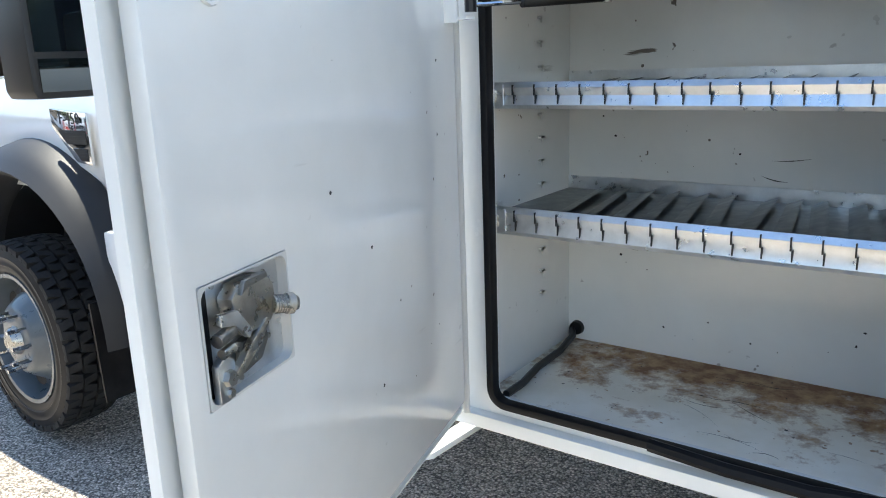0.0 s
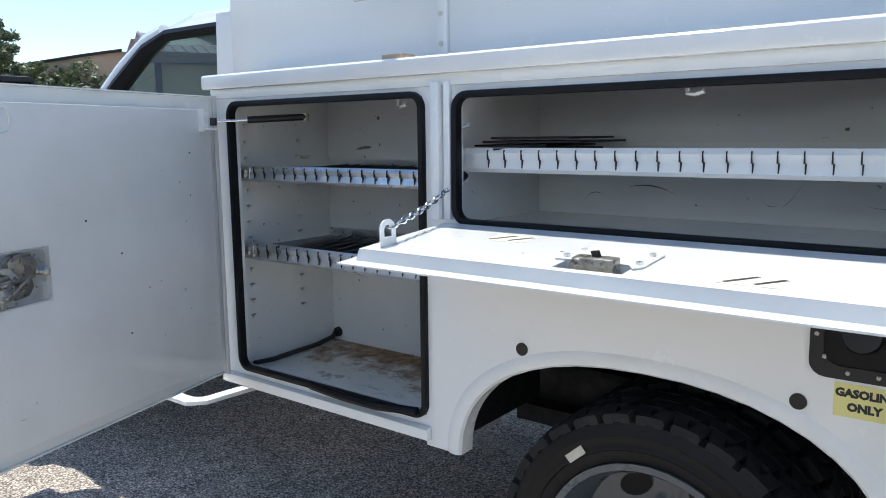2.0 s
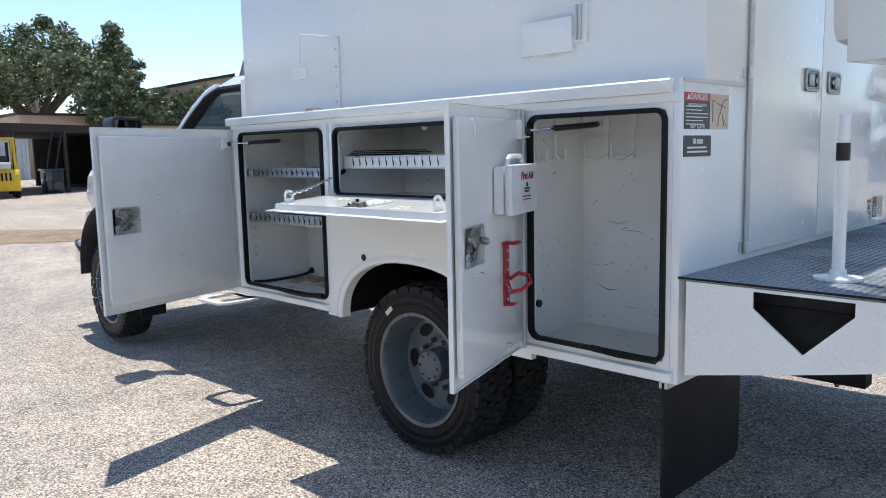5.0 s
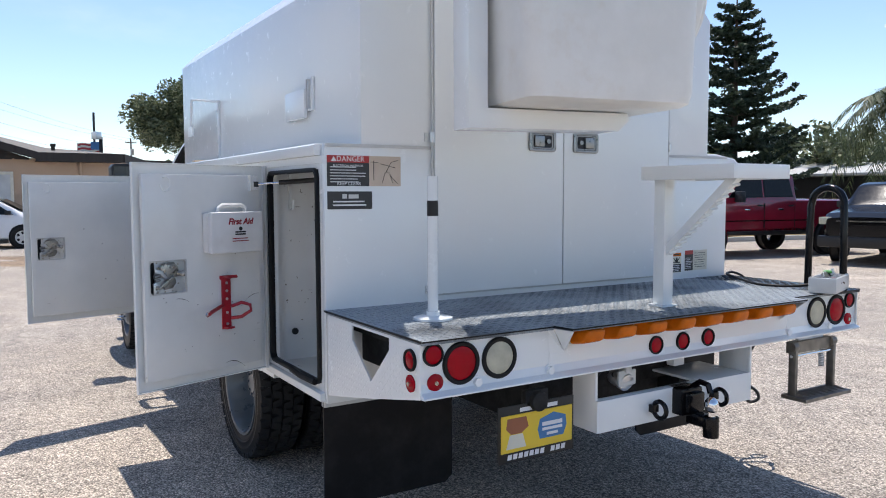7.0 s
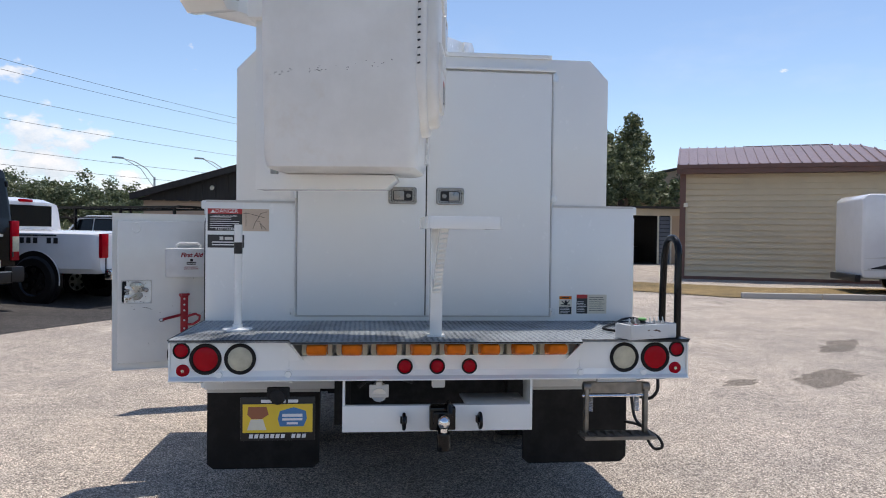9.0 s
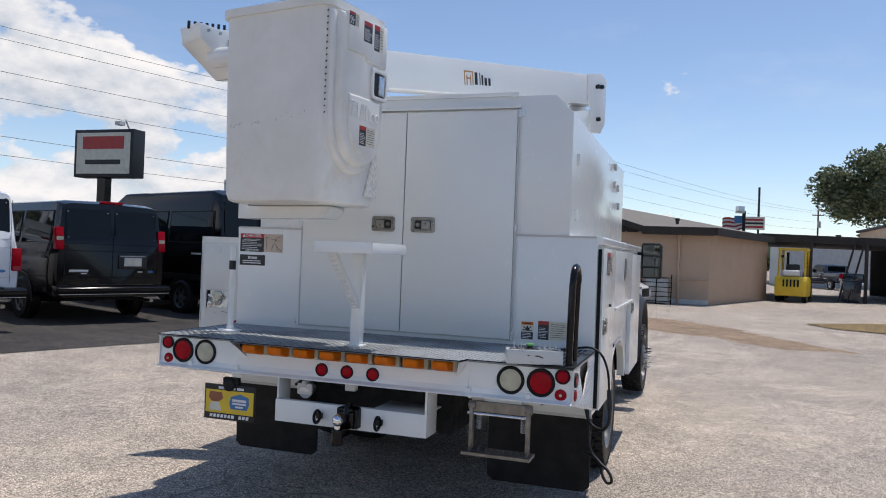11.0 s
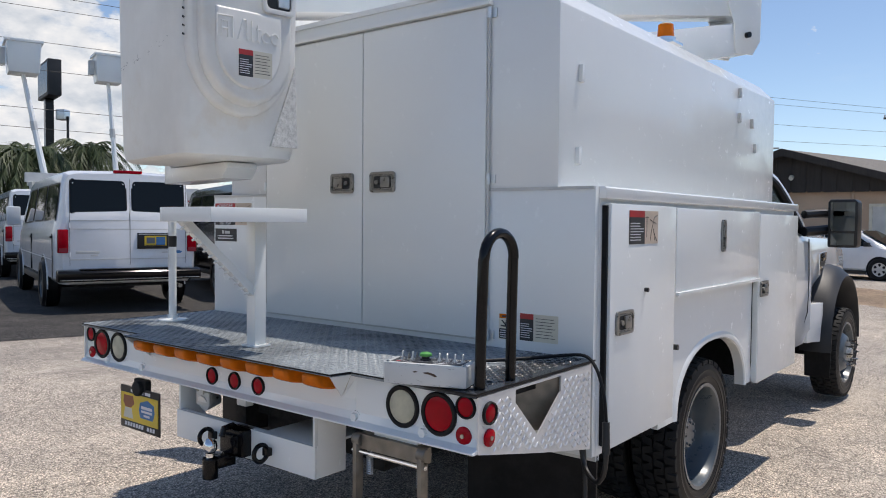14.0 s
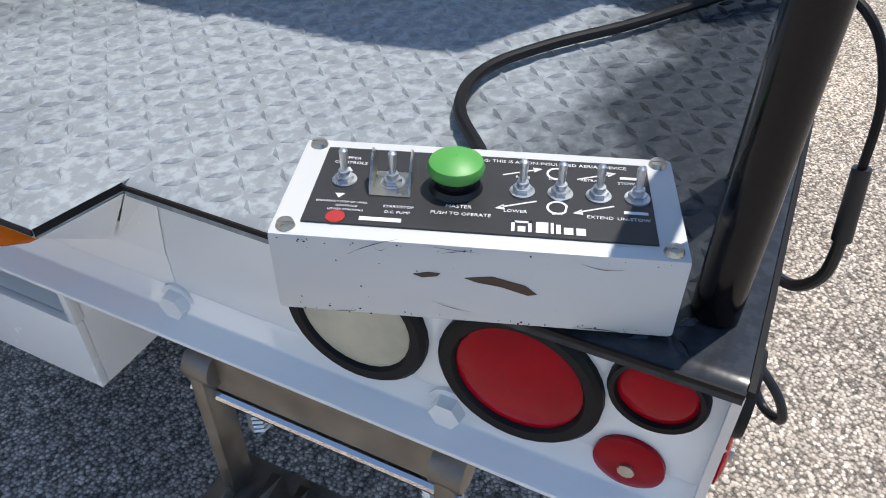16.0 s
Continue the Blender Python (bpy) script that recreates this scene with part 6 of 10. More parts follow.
part("headliner", G().box(-3.85, -0.72, 1.885, -3.10, 0.72, 1.895), SEATGREY, truck)

# fender flares, badges, mirrors
for s in (-1, 1):
    def flare_ring(t):
        c, sn = math.cos(t), max(math.sin(t), 0.0)
        c, sn = math.copysign(abs(c) ** 0.98, c), sn ** 1.04
        pts = [(0.60, 0.53, 0.88), (0.615, 0.54, 1.115), (0.622, 0.560, 1.135), (0.632, 0.595, 1.10), (0.640, 0.640, 1.055), (0.645, 0.670, 0.95)]
        return [(-5.07 + c * rx, s * y, 0.50 + sn * rz - 0.06 * (1 - sn) ** 6) for rx, rz, y in pts]

    part("fender_flare", G().loft([flare_ring(math.pi * i / 32) for i in range(33)]), FLARE, truck, "dark grey plastic fender flare", 0, 50)
    liner = [[(-5.07 + 0.60 * math.cos(t), s * y, 0.47 + 0.54 * math.sin(t)) for t in [math.pi * i / 20 for i in range(21)]] for y in (0.50, 0.90)]
    part("wheel_liner", G().add(liner[0] + liner[1], [(i, i + 1, i + 22, i + 21) for i in range(20)]), SEAL, truck)
    # vent badge
    y = s * 0.992
    vb = part("fender_badge", G().prism([(-4.60, 1.268), (-4.845, 1.283), (-4.84, 1.215), (-4.70, 1.09), (-4.60, 1.08)], "y", y, y + s * 0.012), CHROME, truck, "chromed fender vent badge", 0.003)
    for z0, z1, x0 in ((1.155, 1.205, -4.80), (1.095, 1.140, -4.715)):
        part("vent", G().prism([(-4.615, z0), (x0 + 0.05, z0), (x0, z1), (-4.615, z1)], "y", y + s * 0.012, y + s * 0.0135), BLACK, vb)
        sl = G()
        for k in range(3):
            sl.box(-4.615, y + s * 0.0135, z0 + 0.012 + k * 0.013, x0 + 0.045, y + s * 0.016, z0 + 0.016 + k * 0.013)
        part("vent_slats", sl, FLARE, vb)["kind"] = "stuff"
    right = (1, 0, 0) if s < 0 else (-1, 0, 0)
    word("badge_text", "F-450", 0.062, INK, vb, on_face((-4.715, y + s * 0.0128, 1.246), right, (0, 0, 1)))
    word("badge_text", "SUPER DUTY", 0.017, INK, vb, on_face((-4.675, y + s * 0.0128, 1.217), right, (0, 0, 1)))
    # towing mirrors
    mi = part("door_mirror", G().prism([(s * 1.13, 1.335), (s * 1.335, 1.335), (s * 1.345, 1.36), (s * 1.345, 1.70), (s * 1.32, 1.725), (s * 1.14, 1.725), (s * 1.125, 1.70), (s * 1.125, 1.35)], "x", -4.42, -4.25), BLACK, truck, "black towing mirror", 0.012)
    part("mirror_glass", G().box(-4.2495, s * 1.145, 1.47, -4.246, s * 1.325, 1.70), MIRROR, mi)
    part("mirror_glass", G().box(-4.2495, s * 1.15, 1.355, -4.246, s * 1.32, 1.45), MIRROR, mi)
    part("mirror_arm", G().tube([(-4.15, s * 0.97, 1.46), (-4.28, s * 1.05, 1.47), (-4.33, s * 1.14, 1.48)], 0.040, 8).tube([(-4.15, s * 0.97, 1.60), (-4.28, s * 1.05, 1.61), (-4.33, s * 1.14, 1.61)], 0.034, 8), BLACK, mi)

# ---- boom and bucket ----
def beam(a, b, w, h0, h1, up=(0, 0, 1)):
    """A box beam between two points, with depths h0 and h1; the points lie on its top edge."""
    a, b = Vector(a), Vector(b)
    d = (b - a).normalized()
    side = d.cross(Vector(up)).normalized()
    u = side.cross(d)
    rings = []
    for p, h in ((a, h0), (b, h1)):
        rings.append([p + side * w / 2, p - side * w / 2, p - side * w / 2 - u * h, p + side * w / 2 - u * h])
    return G().loft(rings)


ELB = Vector((-3.50, 0.62, 3.40))
TIP = Vector((0.22, -1.09, 2.86))
boom = part("upper_boom", beam(ELB, TIP, 0.20, 0.30, 0.27), WHITE, truck, "long white box-section boom", 0.012)
part("lower_boom", beam((-3.50, 0.62, 3.06), (-1.55, -0.05, 2.62), 0.17, 0.24, 0.22), WHITE, truck, "white lower boom", 0.01)
dr = (TIP - ELB).normalized()
sd = dr.cross(Vector((0, 0, 1))).normalized()
elb = G()
for off in (-0.115, 0.115):
    c = ELB + sd * off
    pts2 = [(-0.02, 0.02), (0.24, 0.0), (0.24, -0.22), (0.18, -0.34), (0.16, -0.58), (-0.02, -0.60), (-0.10, -0.50), (-0.11, -0.05)]
    lo = [c + dr * p + Vector((0, 0, q)) for p, q in pts2]
    hi = [v + sd * 0.014 for v in lo]
    n = len(lo)
    elb.add(lo + hi, [tuple(range(n)), tuple(range(n, 2 * n))[::-1]] + [(i, (i + 1) % n, n + (i + 1) % n, n + i) for i in range(n)])
part("elbow_plate", elb, WHITE, truck, "white steel elbow plates", 0.004)
for q, al in ((-0.12, 0.08), (-0.12, 0.0), (-0.45, 0.05)):
    c = ELB + dr * al + Vector((0, 0, q))
    part("elbow_pin", G().cyl(c - sd * 0.145, c + sd * 0.145, 0.022, seg=14), BLACKPAINT, truck)

part("boom_rest_pad", G().box(-1.86, -0.12, 2.47, -1.40, 0.08, 2.62), WHITE, truck, "", 0.01)
part("turret", G().cyl((-1.55, 0, 2.47), (-1.55, 0, 2.63), 0.22, seg=24), WHITE, truck)
# maker's mark on the boom, as plain shape and letters
rt = Vector((-dr.x, -dr.y, -dr.z))
nrm = -sd
if nrm.y < 0:
    nrm = -nrm
mk = ELB.lerp(TIP, 0.445) - Vector((0, 0, 0.15)) + nrm * 0.1012
m_face = on_face(mk, rt, nrm.cross(rt))
lg = part("boom_mark", G().box(-0.30, -0.075, 0, -0.285, 0.075, 0.0006).box(-0.17, -0.075, 0, -0.155, 0.075, 0.0006).box(-0.30, 0.06, 0, -0.155, 0.075, 0.0006).box(-0.26, -0.01, 0, -0.20, 0.005, 0.0006).box(-0.265, -0.075, 0, -0.25, 0.03, 0.0006).box(-0.205, -0.075, 0, -0.19, 0.03, 0.0006), INK_O, truck, "worn orange square mark")
lg.matrix_basis = m_face @ Matrix.Scale(0.78, 4)
bars = G()
for i, (w, h) in enumerate(((0.055, 0.12), (0.018, 0.12), (0.035, 0.10), (0.05, 0.075), (0.045, 0.075))):
    x = -0.12 + sum((0.072, 0.03, 0.045, 0.06)[:i])
    bars.box(x, -0.06, 0, x + w * 0.75, -0.06 + h, 0.0006)
lm = part("boom_mark", bars, INK, truck, "worn dark letter shapes")
lm.matrix_basis = m_face @ Matrix.Scale(0.85, 4)

# tip of the boom with the upper controls
tp = G().loft([[TIP + sd * 0.13, TIP - sd * 0.13, TIP - sd * 0.13 + Vector((0, 0, -0.28)), TIP + sd * 0.13 + Vector((0, 0, -0.28))],
               [TIP + dr * 0.20 + sd * 0.12, TIP + dr * 0.20 - sd * 0.12, TIP + dr * 0.08 - sd * 0.12 + Vector((0, 0, -0.28)), TIP + dr * 0.08 + sd * 0.12 + Vector((0, 0, -0.28))],
               [TIP + dr * 0.34 + sd * 0.12 + Vector((0, 0, 0.03)), TIP + dr * 0.34 - sd * 0.12 + Vector((0, 0, 0.03)), TIP + dr * 0.32 - sd * 0.12 + Vector((0, 0, -0.07)), TIP + dr * 0.32 + sd * 0.12 + Vector((0, 0, -0.07))]])
boom_tip = part("boom_tip", tp, WHITE, truck, "white boom tip with control box", 0.012)
for sg in (-1, 1):
    c = TIP + dr * 0.10 + sd * (0.132 * sg) + Vector((0, 0, -0.10))
    part("tip_panel", G().add([c - dr * 0.05 + Vector((0, 0, -0.035)), c + dr * 0.05 + Vector((0, 0, -0.035)), c + dr * 0.05 + Vector((0, 0, 0.035)), c - dr * 0.05 + Vector((0, 0, 0.035))], [(0, 1, 2, 3)]), STEEL, boom_tip, "dull steel cover panel", smooth=0)
    for u, q in ((0.02, -0.22), (0.20, -0.03), (0.28, -0.02)):
        c = TIP + dr * u + sd * (0.13 * sg) + Vector((0, 0, q))
        part("bolt", G().cyl(c, c + sd * (0.006 * sg), 0.010, seg=8), STEEL, boom_tip)
for i in range(7):
    c = TIP + dr * (0.10 + 0.04 * i) + Vector((0, 0, 0.01))
    part("control_lever", G().cyl(c, c + Vector((0, 0, 0.045)), 0.009, seg=8), BLACK, truck)

BK = pose(0.556, -0.390, 1.762, 0, 0, -10) @ Matrix.Diagonal((0.86, 1, 1, 1))      # bucket: local x to the rear, y to the right
BK_ROOT = part("bucket", G().loft([[Vector((x * k, y * k, z)) for x, y in rrect(-0.315, -0.385, 0.315, 0.335, 0.07, 5)] for z, k in ((0.0, 0.86), (0.012, 0.925), (0.05, 0.955), (0.5, 0.985), (1.02, 1.0), (1.022, 1.05), (1.065, 1.055), (1.066, 0.99), (1.0, 0.985))], True), FIBRE, truck, "cream fibreglass work bucket", 0, 40)
BK_ROOT.matrix_basis = BK
# raised step housing on its right face
def tongue(z_bot, w, top, n=12):
    pts = [(-w, top)]
    for i in range(n + 1):
        t = math.pi + math.pi * i / n
        pts.append((w * math.cos(t), z_bot + w + w * math.sin(t)))
    return pts + [(w, top)]


def proud(poly, y0, y1, inset, x_off):
    n = len(poly)
    cx = sum(p[0] for p in poly) / n
    cz = sum(p[1] for p in poly) / n
    sm = [(cx + (p[0] - cx) * inset, cz + (p[1] - cz) * inset) for p in poly]
    return G().loft([[(p[0] + x_off, y0, p[1]) for p in poly], [(p[0] + x_off, y0 + (y1 - y0) * 0.8, q[1] * 0.3 + p[1] * 0.7) for p, q in zip(poly, sm)], [(p[0] + x_off, y1, p[1]) for p in sm]])


part("housing_flange", proud(tongue(0.165, 0.262, 1.02), 0.285, 0.358, 0.95, 0.02), FIBRE, BK_ROOT, "rolled flange of the step housing", 0.008, 50)
part("step_housing", proud(tongue(0.205, 0.228, 1.015), 0.335, 0.405, 0.90, 0.015), FIBRE, BK_ROOT, "moulded step housing", 0.010, 50)
part("step_pocket", G().box(-0.20, 0.36, 0.60, -0.06, 0.412, 0.74), BLACK, BK_ROOT, "dark foot pocket", 0.01)
part("pocket_latch", G().box(-0.185, 0.405, 0.615, -0.125, 0.420, 0.725), GALV, BK_ROOT, "", 0.006)
part("step_frame", G().ring(rrect(-0.215, 0.585, -0.045, 0.755, 0.02), rrect(-0.195, 0.605, -0.065, 0.735, 0.02), "y", 0.395, 0.422), FIBRE, BK_ROOT, "", 0.004)
part("badge_field", proud(tongue(0.27, 0.165, 0.58), 0.385, 0.420, 0.95, 0.02), FIBRE, BK_ROOT, "", 0.005, 50)
part("housing_block", G().prism([(0.10, 0.80), (0.215, 0.80), (0.215, 1.005), (-0.205, 1.005), (-0.205, 0.77), (0.02, 0.77), (0.02, 0.80)], "y", 0.36, 0.418), FIBRE, BK_ROOT, "", 0.014)
part("non_slip_patch", G().prism([(-0.285, 0.06), (-0.14, 0.06), (-0.275, 0.40)], "y", 0.318, 0.334), NONSLIP, BK_ROOT, "stippled non-slip patch")
scuff = G()
srng = random.Random(21)
for i in range(70):
    u = srng.random()
    y = -0.33 + 0.56 * u
    z = 0.415 + 0.05 * u + srng.gauss(0, 0.006)
    w, h = srng.uniform(0.002, 0.012), srng.uniform(0.0012, 0.003)
    if srng.random() < 0.75 - 0.5 * u:
        scuff.add([(0.3115, y, z), (0.3115, y + w, z + srng.uniform(-0.003, 0.003)), (0.3115, y + w * 0.8, z + h), (0.3115, y + w * 0.2, z + h)], [(0, 1, 2, 3)])
ob = part("scuff_mark", scuff, FLARE, BK_ROOT, "dark scuffs across the bucket", smooth=0)
ob["kind"] = "stuff"
ff = on_face((0.02, 0.4205, 0.50), (-1, 0, 0), (0, 0, 1))
M_MARK = ff @ Matrix.Diagonal((1.35, 1.35, 1, 1))


def raised_line(pts, closed=False):
    ob = part("moulded_line", G().tube([(px, py, 0.001) for px, py in pts], 0.0034, 6, closed), FIBRE, BK_ROOT)
    ob.matrix_basis = M_MARK


raised_line([(-0.122, -0.03), (-0.122, 0.03), (-0.066, 0.03), (-0.066, -0.03)])
raised_line([(-0.106, -0.03), (-0.106, 0.015), (-0.082, 0.015), (-0.082, -0.03)])
raised_line([(-0.106, -0.006), (-0.082, -0.006)])
raised_line([(-0.046, -0.03), (-0.028, 0.028), (-0.016, 0.028), (-0.012, -0.03)])
raised_line([(0.004, 0.028), (0.004, -0.03), (0.012, -0.03)])
raised_line([(0.026, 0.018), (0.026, -0.028), (0.034, -0.03)])
raised_line([(0.020, 0.006), (0.036, 0.006)])
for cx in (0.058, 0.092):
    raised_line([(cx + 0.014 * math.cos(t), -0.014 + 0.015 * math.sin(t)) for t in [radians(20 + 290 * i / 12) for i in range(13)]])


def safety_label(parent, m, w, h, split=0.5, vertical=False, rows=7, seed=2):
    """Printed safety label: red head, black text field, pale drawing."""
    b = part("safety_label", G().box(-w / 2, -h / 2, 0, w / 2, h / 2, 0.0006), STICKER_W, parent, "printed safety label with red heading")
    b.matrix_basis = m
    xs = -w / 2 + w * split
    part("heading", G().box(-w / 2, h * 0.30, 0.0007, xs, h / 2, 0.0011), STICKER_R, b)
    part("text_field", G().box(-w / 2, -h / 2, 0.0007, xs, h * 0.30, 0.0011), STICKER_K, b)
    lines_of_writing("small_print", INK_W, b, Matrix.Translation(((-w / 2 + xs) / 2, h * 0.12, 0.0012)), (xs + w / 2) * 0.86, rows, h * 0.58 / rows, h * 0.025, seed)
    if w > 0.25:
        x0, x1 = xs + 0.004, w / 2 - 0.004
        part("drawing_field", G().box(xs, -h / 2, 0.0007, w / 2, h / 2, 0.0010), DRAWTAN, b)
        at = lambda u, v: (x0 + (x1 - x0) * u, -h / 2 + h * v, 0.0012)
        for p in (((0.12, 0.2), (0.12, 0.85)), ((0.02, 0.8), (0.26, 0.8)), ((0.4, 0.1), (0.5, 0.45), (0.65, 0.45), (0.75, 0.1)), ((0.52, 0.45), (0.7, 0.8), (0.95, 0.88)), ((0.35, 0.75), (0.85, 0.62)), ((0.68, 0.35), (0.92, 0.08))):
            part("drawing_line", G().tube([at(*q) for q in p], 0.0012, 5), INK, b)
    elif split < 0.95:
        lines_of_writing("small_print", INK, b, Matrix.Translation(((w / 2 + xs) / 2, h * 0.35, 0.0012)), (w / 2 - xs) * 0.8, rows, h * 0.8 / rows, h * 0.02, seed + 5)
    return b


for x, z, w, h in ((0.17, 0.965, 0.10, 0.07), (0.02, 0.93, 0.09, 0.11), (-0.10, 0.92, 0.10, 0.14)):
    safety_label(BK_ROOT, on_face((x, 0.4185, z), (-1, 0, 0), (0, 0, 1)), w, h, 0.6 if w != 0.09 else 1.0)
safety_label(BK_ROOT, on_face((-0.005, 0.421, 0.370), (-1, 0, 0), (0, 0, 1)), 0.17, 0.105, 0.42)
for i in range(17):
    z = 0.465 + 0.033 * i
    part("rivet", G().cyl((0.288, 0.322, z), (0.297, 0.331, z), 0.0042, seg=8), BLACK, BK_ROOT)
# frame that carries the bucket
g = G().prism([(-0.475, -0.077), (0.15, -0.072), (0.20, -0.028), (0.19, -0.004), (-0.40, -0.004), (-0.40, 1.0), (-0.475, 1.0)], "x", -0.15, 0.012)
part("bucket_frame", g, WHITE, BK_ROOT, "white mounting frame under the bucket", 0.004)
part("bucket_arm", G().box(-0.10, -0.50, 0.72, 0.08, -0.38, 1.0).cyl((0.0, -0.75, 0.9), (0.0, -0.38, 0.9), 0.06, seg=16), WHITE, BK_ROOT, "", 0.01)

# amber beacon
bc = part("beacon", G().cyl((-2.01, 0.64, 2.66), (-2.01, 0.64, 2.74), 0.052, 0.046, 20), AMBER_LENS, truck, "amber warning beacon")
part("beacon_base", G().cyl((-2.01, 0.64, 2.63), (-2.01, 0.64, 2.66), 0.062, seg=20).cyl((-2.01, 0.64, 2.46), (-2.01, 0.64, 2.63), 0.02, seg=10).box(-2.09, 0.56, 2.615, -1.93, 0.72, 2.63), CHROME, bc)
part("beacon_top", G().cyl((-2.01, 0.64, 2.74), (-2.01, 0.64, 2.752), 0.046, 0.03, 20), CLEAR_LENS, bc)

# ---- fittings on the deck ----
dp = part("deck_pole", G().cyl((0.386, -0.950, 1.004), (0.386, -0.950, 1.517), 0.0195, seg=18), WHITE, truck, "white deck pole with a black band")
part("pole_band", G().cyl((0.386, -0.950, 1.375), (0.386, -0.950, 1.430), 0.0205, seg=18), BLACK, dp)
part("pole_foot", G().lathe([(0.0005, 0.0), (0.072, 0.0), (0.072, 0.008), (0.025, 0.014), (0.025, 0.03), (0.0005, 0.03)], (0.386, -0.950, 1.002), (0, 0, 1), 28, False), WHITE, dp)
rs = part("boom_rest", G().box(0.575, -0.028, 1.002, 0.630, 0.028, 1.51), WHITE, truck, "white welded boom rest with a flat cradle", 0.004)
part("rest_foot", G().box(0.563, -0.042, 1.001, 0.642, 0.042, 1.008), WHITE, rs)
part("brace", G().prism([(0.628, 1.205), (0.628, 1.250), (0.912, 1.51), (0.958, 1.51)], "y", -0.018, 0.018), WHITE, rs, "diagonal brace of lugged strip", 0.002)
bl = G()
for i in range(13):
    f = 0.05 + 0.072 * i
    p = Vector((0.628 + 0.330 * f, 0, 1.205 + 0.305 * f)) + Vector((0.30, 0, -0.32)).normalized() * 0.001
    d1, d2, up = Vector((0.33, 0, 0.305)).normalized(), Vector((0, 1, 0)), Vector((0.305, 0, -0.33)).normalized()
    q = [p + d2 * -0.016 - d1 * 0.004, p + d2 * 0.016 + d1 * 0.004, p + d2 * 0.016 + d1 * 0.011, p + d2 * -0.016 + d1 * 0.003]
    bl.add(q + [v + up * 0.009 for v in q], [(4, 5, 6, 7), (0, 1, 5, 4), (1, 2, 6, 5), (2, 3, 7, 6), (3, 0, 4, 7)])
part("brace_tread", bl, WHITE, rs, smooth=0)["kind"] = "stuff"
cr = part("cradle", G().box(0.557, -0.066, 1.545, 0.976, 0.236, 1.553), WHITE, rs, "white channel cradle", 0.001)
for bx in ((0.548, -0.075, 1.505, 0.985, -0.066, 1.558), (0.548, 0.236, 1.505, 0.985, 0.245, 1.558), (0.976, -0.066, 1.505, 0.985, 0.236, 1.558), (0.548, -0.066, 1.505, 0.557, 0.236, 1.558)):
    part("cradle_side", G().box(*bx), WHITE, rs, "", 0.002)
for i in range(20):
    x = 0.57 + i * 0.021
    part("cradle_rib", G().box(x, -0.06, 1.553, x + 0.008, 0.23, 1.558), WHITE, rs)
loop = [(0.664, 1.163, 1.002)] + [(0.661, 1.164, 1.2), (0.656, 1.166, 1.395)]
for i in range(13):
    t = math.pi * i / 12
    loop.append((0.573 + 0.082 * math.cos(t), 1.168, 1.40 + 0.078 * math.sin(t)))
loop += [(0.489, 1.165, 1.395), (0.487, 1.160, 1.2), (0.487, 1.158, 1.002)]
part("grab_loop", G().tube(loop, 0.0172, 14), BLACKPAINT, truck, "gloss black tubular grab loop")

# labels on the rear wall
safety_label(truck, on_face((XR + 0.0005, -1.016, 1.546), (0, 1, 0), (0, 0, 1)), 0.325, 0.120, 0.56, rows=6)
dn = part("safety_label", G().box(XR + 0.0017, -1.178, 1.578, XR + 0.0020, -0.999, 1.606), STICKER_R, truck, "red danger heading")
word("label_text", "DANGER", 0.030, INK_W, dn, on_face((XR + 0.0024, -1.078, 1.592), (0, 1, 0), (0, 0, 1)))
part("warning_mark", G().prism([(-1.162, 1.583), (-1.138, 1.583), (-1.150, 1.602)], "x", XR + 0.002, XR + 0.0025), INK_W, dn)
word("label_text", "KEEP CLEAR", 0.019, INK_W, dn, on_face((XR + 0.0022, -1.085, 1.495), (0, 1, 0), (0, 0, 1)))
word("label_text", "ELECTRICAL HAZARDS", 0.0125, INK_W, dn, on_face((XR + 0.0022, -1.088, 1.566), (0, 1, 0), (0, 0, 1)))
mp = part("maker_plate", G().box(XR, -1.178, 1.395, XR + 0.002, -0.985, 1.465), STICKER_K, truck, "black enamel maker's plate")
lines_of_writing("small_print", INK_W, mp, on_face((XR + 0.0022, -1.08, 1.425), (0, 1, 0), (0, 0, 1)), 0.15, 2, 0.014, 0.006, 7)
part("plate_mark", G().box(XR + 0.002, -1.115, 1.437, XR + 0.0026, -1.095, 1.455).box(XR + 0.002, -1.088, 1.437, XR + 0.0026, -1.045, 1.453), GREYPAINT, mp)
fall = part("safety_label", G().box(XR + 0.0005, 0.7625, 1.0355, XR + 0.0011, 0.8375, 1.1405), STICKER_W, truck, "printed fall warning label with orange heading")
part("heading", G().box(XR + 0.0012, 0.765, 1.122, XR + 0.0015, 0.835, 1.139), AMBER_LENS, fall)
part("label_text", G().box(XR + 0.0016, 0.778, 1.127, XR + 0.0018, 0.822, 1.134), INK, fall)
for q in ([(0.772, 1.094), (0.828, 1.092), (0.828, 1.086), (0.772, 1.088)], [(0.797, 1.115), (0.806, 1.115), (0.812, 1.090), (0.792, 1.090)], [(0.775, 1.112), (0.780, 1.114), (0.800, 1.096), (0.795, 1.092)], [(0.826, 1.113), (0.821, 1.115), (0.802, 1.096), (0.807, 1.092)]):
    part("pictogram", G().prism(q, "x", XR + 0.0012, XR + 0.0016), INK, fall)
part("text_field", G().box(XR + 0.0012, 0.765, 1.038, XR + 0.0015, 0.835, 1.080), STICKER_K, fall)
lines_of_writing("small_print", INK_W, fall, on_face((XR + 0.0017, 0.80, 1.072), (0, 1, 0), (0, 0, 1)), 0.060, 4, 0.009, 0.003, 9)
safety_label(truck, on_face((XR + 0.0005, 0.952, 1.095), (0, 1, 0), (0, 0, 1)), 0.175, 0.108, 0.36)
